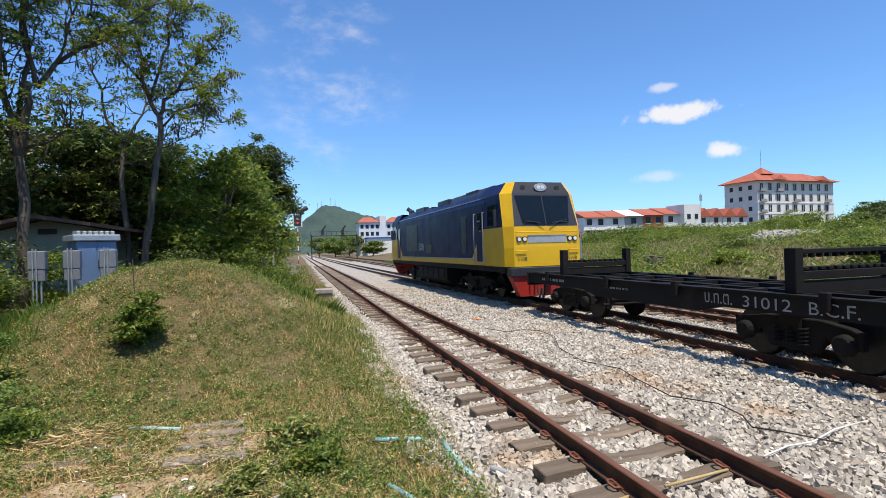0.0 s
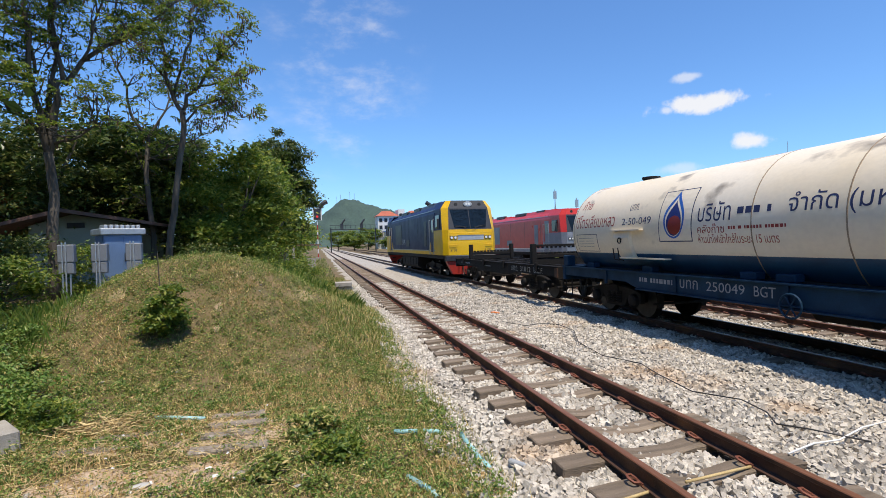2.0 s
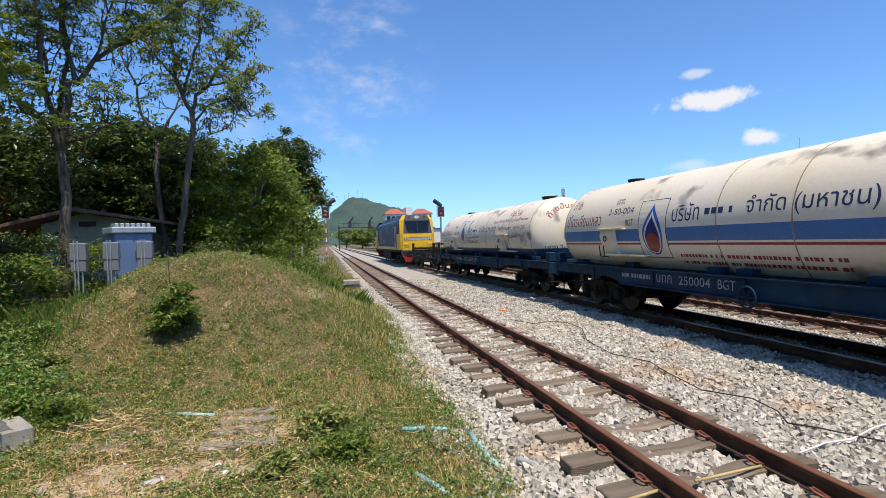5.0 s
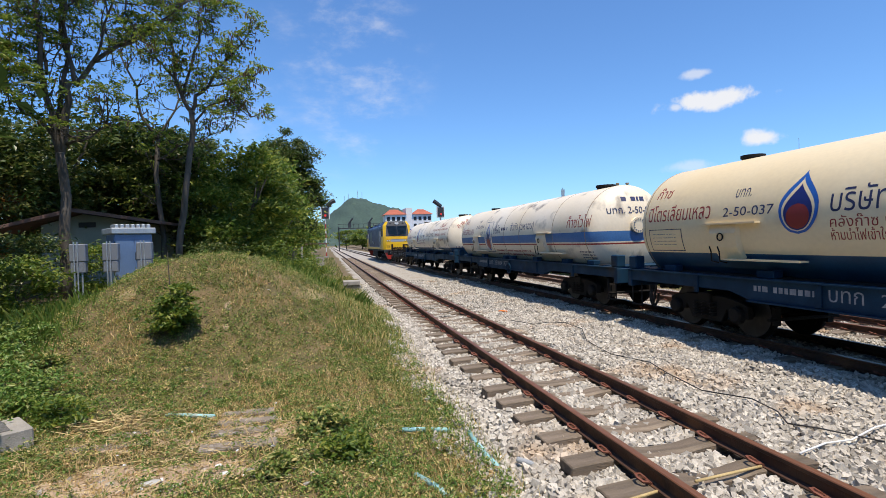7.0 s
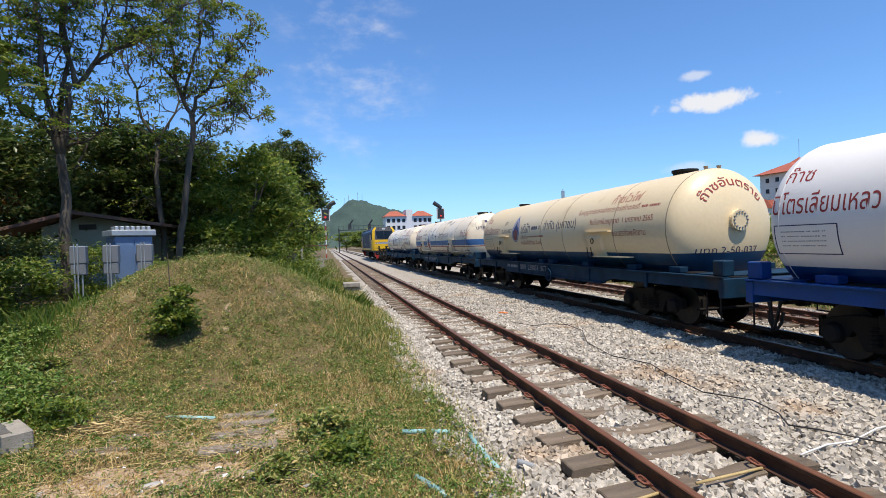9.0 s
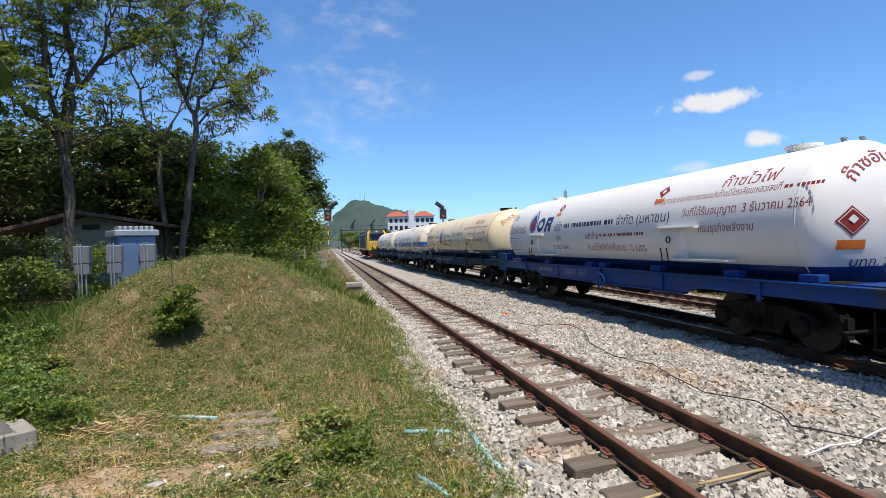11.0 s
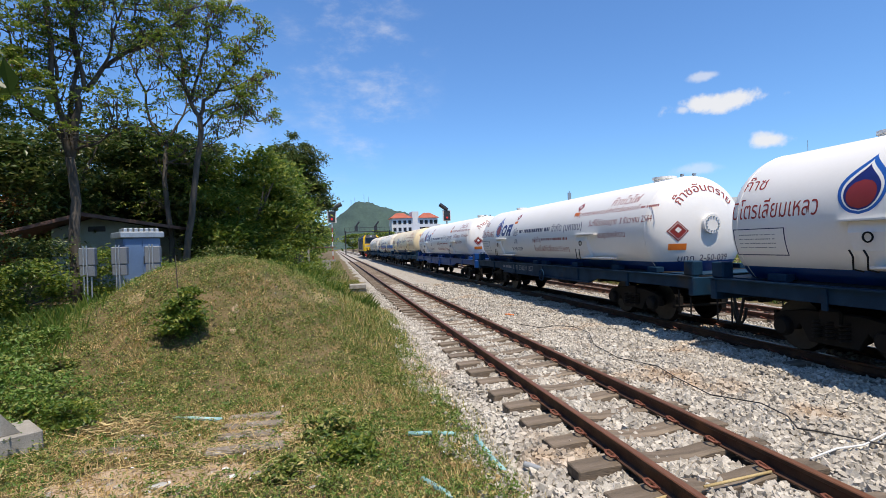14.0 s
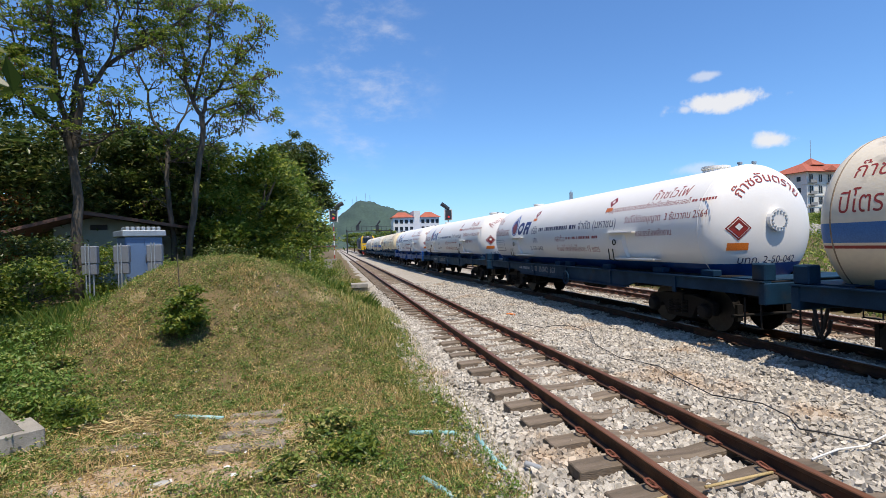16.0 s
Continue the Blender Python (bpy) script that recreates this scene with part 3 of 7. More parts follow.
def drop(wide, high):
    """A falling drop."""
    return rows_shape(wide / 2, lambda u: wide / 2 * (math.sqrt(max(0.0, 1 - ((0.4 - u) / 0.4) ** 2)) if u < 0.4 else math.cos(math.pi / 2 * (u - 0.4) / 0.6) ** 1.5), high, 32)


def disc(r):
    return rows_shape(r, lambda u: r * math.sqrt(max(0.0, 1 - (2 * u - 1) ** 2)), 2 * r, 14)


def diamond(s):
    return rows_shape(s / 2, lambda u: s / 2 * (1 - abs(2 * u - 1)), s, 6)


def panel(wide, high):
    return rows_shape(wide / 2, lambda u: wide / 2, high, 10)


def plate(wide, high, n=6):
    """A plate in small squares, so that it can follow a dome."""
    v = np.array([(wide * i / n, high * j / n) for j in range(n + 1) for i in range(n + 1)])
    return v, [(j * (n + 1) + i, j * (n + 1) + i + 1, (j + 1) * (n + 1) + i + 1, (j + 1) * (n + 1) + i) for j in range(n) for i in range(n)]


def moved(shape, dx, dz, k=1.0):
    return shape[0] * k + np.array([dx, dz]), shape[1]


def to_mesh(name, co, faces, material):
    me = bpy.data.meshes.new(name)
    me.from_pydata([tuple(c) for c in co], [], faces)
    me.materials.append(material)
    return me


def on_tank(name, shape, d, z, material, parent, half, lift=0.005, label=""):
    """Lays a flat shape on the tank's near side: d metres behind its front end, its foot at height z over the rail head."""
    v, f = shape
    a0 = math.asin(max(-0.95, min(0.95, (z - TANK_Z) / TANK_R)))
    a = a0 + v[:, 1] / TANK_R
    r = TANK_R + 0.4 * lift
    co = np.stack([-r * np.cos(a), half - d - v[:, 0], TANK_Z + r * np.sin(a)], -1)
    return link(name, to_mesh(name, co, f, material), None, parent, label)


def on_dome(name, shape, x, z, material, parent, end, depth, ring=0.0, label=""):
    """Lays a shape on the rear dome; with ring it runs round the middle at that radius."""
    v, f = shape
    if ring:
        a = math.pi / 2 + (v[:, 0].max() / 2 - v[:, 0]) / ring
        rr = ring + v[:, 1]
        px, pz = rr * np.cos(a), TANK_Z + 0.1 + rr * np.sin(a)
    else:
        px, pz = x + v[:, 0], z + v[:, 1]
    rho = np.clip(np.hypot(px, pz - TANK_Z) / TANK_R, 0, 0.985)
    co = np.stack([px, end - depth * np.sqrt(1 - rho ** 2) - 0.008, pz], -1)
    return link(name, to_mesh(name, co, f, material), None, parent, label)


def on_side(name, shape, y, z, x, material, parent, label=""):
    """Lays a shape on a flat near side at x, reading towards -y."""
    v, f = shape
    co = np.stack([np.full(len(v), x), y - v[:, 0], z + v[:, 1]], -1)
    return link(name, to_mesh(name, co, f, material), None, parent, label)


def on_end(name, shape, x, z, y, material, parent, label=""):
    v, f = shape
    co = np.stack([x + v[:, 0], np.full(len(v), y), z + v[:, 1]], -1)
    return link(name, to_mesh(name, co, f, material), None, parent, label)


# ---- running gear ----
WHEEL_R = 0.40
AXLES = []        # every wheelset that rolls


def revolve(bm, outline, seg, axis="x"):
    """Turns (along, radius) pairs about the x or y axis."""
    rings = []
    for s, r in outline:
        ring = []
        for k in range(seg):
            a = 2 * math.pi * k / seg
            p = (s, r * math.cos(a), r * math.sin(a)) if axis == "x" else (r * math.cos(a), s, r * math.sin(a))
            ring.append(bm.verts.new(p))
        rings.append(ring)
    for a, b in zip(rings, rings[1:]):
        for k in range(seg):
            bm.faces.new((a[k], a[(k + 1) % seg], b[(k + 1) % seg], b[k]))
    bm.faces.new(rings[0])
    bm.faces.new(rings[-1][::-1])
    bmesh.ops.recalc_face_normals(bm, faces=bm.faces)
    return bm


def wheelset_meshes():
    w = bmesh.new()
    for s in (-1, 1):
        o = [(0.565, 0.05), (0.575, 0.09), (0.55, 0.12), (0.545, 0.3), (0.575, 0.33), (0.575, 0.39), (0.50, WHEEL_R), (0.475, WHEEL_R + 0.025), (0.45, WHEEL_R + 0.02), (0.45, 0.33), (0.49, 0.3), (0.49, 0.12), (0.46, 0.09)]
        revolve(w, [(s * a, r) for a, r in o], 28)
        for k in range(6):
            a = k * math.pi / 3
            add_cyl(w, (s * 0.535, 0.21 * math.cos(a), 0.21 * math.sin(a)), (s * 0.556, 0.21 * math.cos(a), 0.21 * math.sin(a)), 0.03, 8)
    add_cyl(w, (-0.7, 0, 0), (0.7, 0, 0), 0.065, 12)
    a = bpy.data.meshes.new("wheelset")
    w.to_mesh(a)
    w.free()
    a.materials.append(WHEELS)
    rims = []
    for s in (-1, 1):
        t = bmesh.new()
        revolve(t, [(s * 0.577, 0.335), (s * 0.579, 0.385), (s * 0.5755, 0.388), (s * 0.5755, 0.333)], 28)
        b = bpy.data.meshes.new("rim")
        t.to_mesh(b)
        t.free()
        b.materials.append(TREAD)
        rims.append(b)
    return a, rims


WHEELSET_MESH, RIM_MESHES = wheelset_meshes()


def bogie(parent, y, base=1.5, axles=2, mat_=None):
    """A bogie with cast side frames; its wheelsets roll."""
    mat_ = mat_ or CHASSIS
    b = new("bogie")
    b.parent = parent
    b.matrix_basis = pose(0, y, 0)
    ys = [(-0.5 + k / (axles - 1)) * base for k in range(axles)]
    for s in (-1, 1):
        bm = bmesh.new()
        h = base / 2
        out = [(-h - 0.2, 0.34), (-h - 0.2, 0.56), (-h - 0.05, 0.62), (-0.42, 0.68), (0.42, 0.68), (h + 0.05, 0.62), (h + 0.2, 0.56), (h + 0.2, 0.34),
               (h - 0.18, 0.36), (h - 0.25, 0.46), (0.36, 0.22), (-0.36, 0.22), (-h + 0.25, 0.46), (-h + 0.18, 0.36)]
        prism(bm, out, s * 0.74, s * 0.86, "x")
        bmesh.ops.bevel(bm, geom=list(bm.edges), offset=0.012, segments=1, affect="EDGES")
        part("side_frame", bm, mat_, b)
        for dy in (-0.2, 0.0, 0.2):
            sp = bmesh.new()
            tube(sp, [(s * 0.875 + 0.06 * math.cos(q * math.pi / 4), dy + 0.06 * math.sin(q * math.pi / 4), 0.29 + 0.0068 * q) for q in range(41)], 0.016, 5)
            part("spring", sp, mat_, b)
        for yy in ys:
            bx = bmesh.new()
            revolve(bx, [(s * 0.84, 0.15), (s * 0.93, 0.14), (s * 0.96, 0.11), (s * 0.965, 0.05)], 14)
            for v in bx.verts:
                v.co += Vector((0, yy, WHEEL_R))
            part("axle_box", bx, mat_, b)
    part("bolster", boxes((-0.9, 0.9, -0.16, 0.16, 0.48, 0.72), bevel=0.02), mat_, b)
    for yy in ys:
        sg = 1 if yy >= 0 else -1
        for s in (-1, 1):
            part("brake_block", boxes((s * 0.53 - 0.06, s * 0.53 + 0.06, yy + sg * (WHEEL_R + 0.035) - 0.03, yy + sg * (WHEEL_R + 0.035) + 0.03, 0.26, 0.56)), mat_, b)
    part("brake_beam", cyls(((-0.7, ys[0] - WHEEL_R - 0.05, 0.36), (0.7, ys[0] - WHEEL_R - 0.05, 0.36), 0.03), seg=8), mat_, b)
    for yy in ys:
        w = link("wheelset", WHEELSET_MESH, None, b)
        for rm in RIM_MESHES:
            link("rim", rm, None, w)
        AXLES.append((w, yy))
    return b


def coupler(parent, y, way):
    bm = boxes((-0.12, 0.12, min(y, y + way * 0.34), max(y, y + way * 0.34), 0.62, 0.86), bevel=0.03)
    add_box(bm, -0.17, 0.1, min(y + way * 0.3, y + way * 0.42), max(y + way * 0.3, y + way * 0.42), 0.58, 0.9, bevel=0.03)
    part("coupler", bm, CHASSIS, parent)
    h = bmesh.new()
    tube(h, [(-0.45, y, 0.8), (-0.46, y + way * 0.1, 0.7), (-0.47, y + way * 0.18, 0.35), (-0.46, y + way * 0.26, 0.2), (-0.45, y + way * 0.33, 0.32), (-0.44, y + way * 0.36, 0.5)], 0.028, 6)
    part("brake_hose", h, RUBBER, parent)
    v = bmesh.new()
    tube(v, [(-0.62, y - way * 0.02, 0.86), (-0.62, y + way * 0.08, 0.86), (-0.62, y + way * 0.1, 0.74)], 0.03, 6)
    part("brake_cock", v, REDOX, parent)


# ---- tank wagons ----
TANK_LEN = 13.36
HALF = TANK_LEN / 2
DOME = 0.54
FORE, AFT = 0.55, 1.5      # from the frame's ends to the ends of the straight shell
SHELLS = {}


def shell_mesh(style):
    """The tank with its paint: cream or white above, blue below, and a band on some."""
    if style in SHELLS:
        return SHELLS[style]
    bm = bmesh.new()
    o = []
    for k in range(1, 10):
        a = math.pi / 2 * k / 10
        o.append((DOME * math.cos(a), TANK_R * math.sin(a)))
    ys = np.linspace(HALF - FORE, -HALF + AFT, 14)
    o = ([(HALF - FORE + DOME, 0.03)] + [(HALF - FORE + y, r) for y, r in o] + [(y, TANK_R) for y in ys]
         + [(-HALF + AFT - y, r) for y, r in o[::-1]] + [(-HALF + AFT - DOME, 0.03)])
    revolve(bm, o, 112, "y")
    for v in bm.verts:
        v.co.z += TANK_Z
    top = {"white": WHITE, "cream": CREAM, "ivory": IVORY, "banded": IVORY}[style]
    cuts = [(1.30 if style == "white" else 1.45) if style != "banded" else 1.08]
    mats = [BLUE if style == "white" else BELLY, top]
    if style == "banded":
        cuts += [1.59, 1.63, 1.665, 1.925]
        mats = [BLUE, IVORY, PAINTRED, IVORY, BAND, IVORY]
    for z in cuts:
        bmesh.ops.bisect_plane(bm, geom=bm.verts[:] + bm.edges[:] + bm.faces[:], plane_co=(0, 0, z), plane_no=(0, 0, 1))
    for f in bm.faces:
        f.material_index = sum(f.calc_center_median().z > z for z in cuts)
        f.smooth = True
    me = bpy.data.meshes.new("tank_shell")
    bm.to_mesh(me)
    bm.free()
    for m in mats:
        me.materials.append(m)
    SHELLS[style] = me
    return me


def underframe(w, paint):
    """Sills, headstocks and end posts in blue paint; the cradle is blackened as a shaded gap."""
    for s in (-1, 1):
        bm = bmesh.new()
        prism(bm, [(-HALF, 0.85), (-HALF, 1.06), (HALF, 1.06), (HALF, 0.85), (HALF - 2.8, 0.85), (HALF - 3.2, 0.74), (-HALF + 3.8, 0.74), (-HALF + 3.4, 0.85)], s * 1.13, s * 1.22, "x")
        part("side_sill", bm, paint, w)
        fl = boxes((min(s * 1.1, s * 1.27), max(s * 1.1, s * 1.27), -HALF, HALF, 1.062, 1.085),
                   (min(s * 1.1, s * 1.26), max(s * 1.1, s * 1.26), -HALF + 3.8, HALF - 3.2, 0.712, 0.738))
        part("sill_flange", fl, paint, w)
        # black colour here stands in for the shaded slot between tank and sill
        part("cradle", boxes((min(s * 0.62, s * 0.98), max(s * 0.62, s * 0.98), -HALF + 0.7, HALF - 0.7, 1.0, 1.1), bevel=0.02), CHASSIS, w)
        for d in (1.2, 3.4, 5.9, 6.55, 8.6, 10.6, 12.0):
            part("saddle", boxes((min(s * 0.93, s * 1.11), max(s * 0.93, s * 1.11), HALF - d - 0.16, HALF - d + 0.16, 1.087, 1.2), bevel=0.01), paint, w)
        for e in (-1, 1):
            part("end_post", boxes((min(s * 1.0, s * 1.22), max(s * 1.0, s * 1.22), min(e * (HALF - 0.26), e * HALF), max(e * (HALF - 0.26), e * HALF), 1.087, 1.36), bevel=0.02), paint, w)
            st = bmesh.new()
            for dy in (0.1, 0.42):
                add_cyl(st, (s * 1.2, e * (HALF - dy), 0.8), (s * 1.2, e * (HALF - dy), 0.34), 0.014, 6)
            add_box(st, s * 1.2 - 0.03, s * 1.2 + 0.03, e * (HALF - 0.26) - 0.17, e * (HALF - 0.26) + 0.17, 0.33, 0.35)
            part("step", st, CHASSIS, w)
        for y in (-4.6, -2.3, 0, 2.3, 4.6):
            part("bracket", boxes((min(s * 1.221, s * 1.25), max(s * 1.221, s * 1.25), y - 0.04, y + 0.04, 0.76, 1.05)), paint, w)
    for e in (-1, 1):
        part("headstock", boxes((-1.24, 1.24, min(e * (HALF - 0.12), e * (HALF + 0.02)), max(e * (HALF - 0.12), e * (HALF + 0.02)), 0.72, 1.058), bevel=0.015), paint, w)
        coupler(w, e * (HALF + 0.02), e)
        bogie(w, HALF - 1.85 if e > 0 else -HALF + 2.45)
        dk = boxes((-1.1, 1.1, min(e * (HALF - 0.8), e * (HALF - 0.02)), max(e * (HALF - 0.8), e * (HALF - 0.02)), 1.088, 1.105))
        part("end_platform", dk, paint, w)
    part("centre_sill", boxes((-0.2, 0.2, -HALF + 0.2, HALF - 0.2, 0.66, 0.98)), CHASSIS, w)
    for y in (-3.2, -1.1, 1.1, 3.2):
        part("cross_bearer", boxes((-1.12, 1.12, y - 0.06, y + 0.06, 0.76, 1.04)), CHASSIS, w)
    part("brake_cylinder", cyls(((-0.5, -0.7, 0.66), (-0.5, 0.1, 0.66), 0.17)), CHASSIS, w)
    hw = bmesh.new()
    hy = HALF - 6.8
    tube(hw, [(-1.3, hy + 0.17 * math.cos(a), 0.78 + 0.17 * math.sin(a)) for a in np.linspace(0, 2 * math.pi, 17)], 0.018, 6)
    for q in range(3):
        u, v = 0.17 * math.cos(q * math.pi / 3), 0.17 * math.sin(q * math.pi / 3)
        add_cyl(hw, (-1.3, hy - u, 0.78 - v), (-1.3, hy + u, 0.78 + v), 0.012, 6)
    add_cyl(hw, (-1.3, hy, 0.78), (-1.2, hy, 0.78), 0.02, 6)
    part("hand_wheel", hw, paint, w)


def valve_door(w, d, top, metal):
    """A curved housing over the valves, with its rain strip and pull rods."""
    sh = []
    for dz, out in ((0.0, 0.06), (0.2, 0.075), (0.42, 0.07), (0.55, 0.02)):
        sh.append((dz, out))
    bm = bmesh.new()
    rows = []
    for dz, out in sh:
        z = top - 0.55 + dz
        a = math.asin((z - TANK_Z) / TANK_R)
        rows.append([bm.verts.new((-(TANK_R + o) * math.cos(a), HALF - d - y, TANK_Z + (TANK_R + o) * math.sin(a)))
                     for y, o in ((-0.02 + 0.1 * (1 - dz / 0.55), -0.01), (0.03 + 0.1 * (1 - dz / 0.55), out), (0.6, out), (0.65, -0.01))])
    for a, b in zip(rows, rows[1:]):
        for k in range(3):
            bm.faces.new((a[k], a[k + 1], b[k + 1], b[k]))
    bm.faces.new(rows[0])
    bm.faces.new(rows[-1][::-1])
    bmesh.ops.recalc_face_normals(bm, faces=bm.faces)
    door = part("valve_door", bm, metal, w)
    a = math.asin((top - TANK_Z) / TANK_R)
    x = -(TANK_R + 0.06) * math.cos(a)
    part("rain_strip", boxes((x - 0.05, x + 0.08, HALF - d - 1.05, HALF - d + 0.1, top + 0.005, top + 0.03)), metal, door)
    rd = bmesh.new()
    for k, dy in enumerate((0.12, 0.3)):
        z0 = top - 0.36
        tube(rd, [(-TANK_R - 0.1, HALF - d - dy + 0.02, z0), (-TANK_R - 0.13, HALF - d - dy - 0.05, z0 - 0.08), (-TANK_R - 0.09, HALF - d - dy - 0.02, z0 - 0.24), (-TANK_R - 0.02, HALF - d - dy - 0.1, z0 - 0.27)], 0.012, 5)
    part("pull_rod", rd, CHASSIS, door)
    rg = bmesh.new()
    tube(rg, [(-TANK_R - 0.085, HALF - d - 0.32 + 0.06 * math.cos(q), top - 0.2 + 0.06 * math.sin(q)) for q in np.linspace(0, 2 * math.pi, 13)], 0.012, 5)
    part("lock_ring", rg, CHASSIS, door)
    part("drip_edge", boxes((-TANK_R - 0.07, -TANK_R + 0.1, HALF - d - 1.75, HALF - d - 0.3, top - 0.585, top - 0.56)), metal, w)


def tank_wagon(style, number, label):
    w = thing("tank_wagon", label, "tank wagon", "wagons of the gas train")
    link("tank", shell_mesh(style), None, w)
    underframe(w, BLUE if number == "2-50-041" else GREYBLUE)
    base = {"white": WHITE, "cream": CREAM, "ivory": IVORY, "banded": IVORY}[style]
    white = style == "white"
    for d in (FORE, 6.05, 7.5, 10.02, TANK_LEN - AFT) if not white else (FORE, TANK_LEN - AFT):
        bm = bmesh.new()
        revolve(bm, [(HALF - d - 0.012, TANK_R + 0.001), (HALF - d - 0.006, TANK_R + 0.005), (HALF - d + 0.006, TANK_R + 0.005), (HALF - d + 0.012, TANK_R + 0.001)], 56, "y")
        for v in bm.verts:
            v.co.z += TANK_Z
        part("weld_seam", bm, base if white else SEAM, w, smooth=True)
    valve_door(w, 2.36, 1.93, base)
    valve_door(w, 8.92, 1.93, base)
    for d, r, h in ((11.0, 0.24, 0.04), (2.1, 0.18, 0.02)):
        part("manway", cyls(((0, HALF - d, TANK_Z + TANK_R - 0.03), (0, HALF - d, TANK_Z + TANK_R + h), r), ((0, HALF - d, TANK_Z + TANK_R + h), (0, HALF - d, TANK_Z + TANK_R + h + 0.05), r * 1.12), seg=22), base if white else CHASSIS, w)
    top = TANK_Z + TANK_R
    for x, d in ((-0.12, 11.75), (0.1, 11.85)):
        part("relief_valve", cyls(((x, HALF - d, top - 0.03), (x, HALF - d, top + 0.03), 0.035), ((x, HALF - d, top + 0.025), (x, HALF - d, top + 0.06), 0.045)), SEAM if not white else GALV, w)
    end = -HALF + AFT
    fl = part("end_flange", cyls(((0, end - DOME - 0.07, TANK_Z + 0.12), (0, end - DOME + 0.05, TANK_Z + 0.12), 0.2), seg=24), base, w)
    bt = bmesh.new()
    for k in range(14):
        a = 2 * math.pi * k / 14
        add_cyl(bt, (0.15 * math.cos(a), end - DOME - 0.088, TANK_Z + 0.12 + 0.15 * math.sin(a)), (0.15 * math.cos(a), end - DOME - 0.06, TANK_Z + 0.12 + 0.15 * math.sin(a)), 0.018, 6)
    part("flange_bolts", bt, GALV if white else LOCOGREY, fl)
    # lettering, by its distance behind the front end and its height
    red, blue = PAINTRED, PAINTBLUE

    def put(body, d, wide, z, high, m, name="lettering"):
        on_tank(name, letters(body, wide, high), d, z, m, w, HALF)

    def rows(n, d, wide, z, high, m, seed):
        on_tank("faded_lettering", bars(n, wide, high, seed), d, z, m, w, HALF)

    first = 0.45 if white else 0.66
    put("ก๊าซ", first + 0.1, 0.42, 2.5, 0.28, red)
    put("ปิโตรเลียมเหลว", first, 1.5 if white else 1.7, 2.05, 0.33, red)
    if style != "banded":
        on_tank("data_panel", panel(0.96, 0.43), first + 0.02, 1.48, PAINTBLUE, w, HALF, 0.004)
        on_tank("data_field", panel(0.925, 0.4), first + 0.0375, 1.495, base, w, HALF, 0.007)
        on_tank("faded_lettering", bars(4, 0.68, 0.27, 4, 0.22), first + 0.13, 1.57, LOCOGREY, w, HALF, 0.01)
    if white:
        sw = drop(0.62, 0.86)
        on_tank("drop_emblem", sw, 2.2, 2.02, LOGOBLUE, w, HALF, 0.008)
        on_tank("drop_outline", moved(sw, 0, 0, 0.84), 2.25, 2.055, WHITE, w, HALF, 0.011)
        on_tank("drop_inner", moved(sw, 0, 0, 0.74), 2.281, 2.07, LOGODARK, w, HALF, 0.014)
        on_tank("drop_core", disc(0.19), 2.32, 2.09, LOGORED, w, HALF, 0.017)
        a1 = [(0.27 + 0.25 * math.cos(a) + 0.07 * math.sin(a), 0.22 + 0.22 * math.sin(a)) for a in np.linspace(0, 2 * math.pi, 33)[:-1]]
        rv = np.array(a1 + [((x - 0.27) * 0.52 + 0.27, (z - 0.22) * 0.46 + 0.22) for x, z in a1])
        rf = [(k, (k + 1) % 32, 32 + (k + 1) % 32, 32 + k) for k in range(32)]
        on_tank("emblem_ring", (rv, rf), 2.84, 2.05, LOGODARK, w, HALF)
        # a slanted block with rounded head and a wedge cut from its foot
        lean = np.array([[0.0, 0.0], [0.3, 0.0]])
        for dx, dz, pw, ph in ((0.0, 0.0, 0.15, 0.44), (0.15, 0.32, 0.26, 0.12), (0.15, 0.16, 0.26, 0.1), (0.3, 0.23, 0.13, 0.12), (0.25, 0.0, 0.17, 0.17)):
            bv, bf = moved(panel(pw, ph), dx, dz)
            on_tank("emblem_slant", (bv + bv @ lean, bf), 3.38, 2.05, LOGODARK, w, HALF)
        put("บริษัท", 4.1, 0.45, 2.04, 0.28, blue)
        rows(1, 4.68, 2.5, 2.04, 0.27, blue, 11)
        put("จำกัด (มหาชน)", 7.3, 1.85, 2.02, 0.31, blue)
        put("บทก.", 4.25, 0.34, 1.77, 0.14, blue)
        put(number, 3.93, 1.0, 1.52, 0.13, blue)
        put("คลังก๊าซ", 5.9, 0.62, 1.78, 0.19, red)
        rows(1, 6.6, 1.75, 1.79, 0.16, red, 13)
        put("ห้ามนำไฟเข้าใกล้ในระยะ 15 เมตร", 5.95, 2.4, 1.5, 0.2, red)
        put("ก๊าซไวไฟ", 10.3, 1.1, 2.6, 0.28, red)
        put("ใบอนุญาตประกอบกิจการการขนส่งก๊าซปิโตรเลียมเหลวเลขที่", 8.55, 3.0, 2.4, 0.19, red)
        rows(1, 11.6, 0.62, 2.42, 0.13, red, 14)
        put("วันที่ได้รับอนุญาต  3 ธันวาคม 2564", 9.5, 2.6, 2.1, 0.23, red)
        put("กรมธุรกิจพลังงาน", 9.95, 1.2, 1.8, 0.2, red)
        for d in (4.0, 8.55):
            on_tank("warning_diamond", diamond(0.32), d, 2.57, LOGORED, w, HALF)
            on_tank("warning_frame", moved(diamond(0.12), 0.1, 0.1), d, 2.57, WHITE, w, HALF, 0.012)
            on_tank("hazard_plate", panel(0.27, 0.1), d + 0.02, 2.47, ORANGE, w, HALF)
        on_dome("lettering", letters("ก๊าซอันตราย", 1.35, 0.2), 0, 0, red, w, end, DOME, ring=0.72)
        on_dome("lettering", letters("บทก. " + number, 1.15, 0.13), -0.66, 1.3, blue, w, end, DOME)
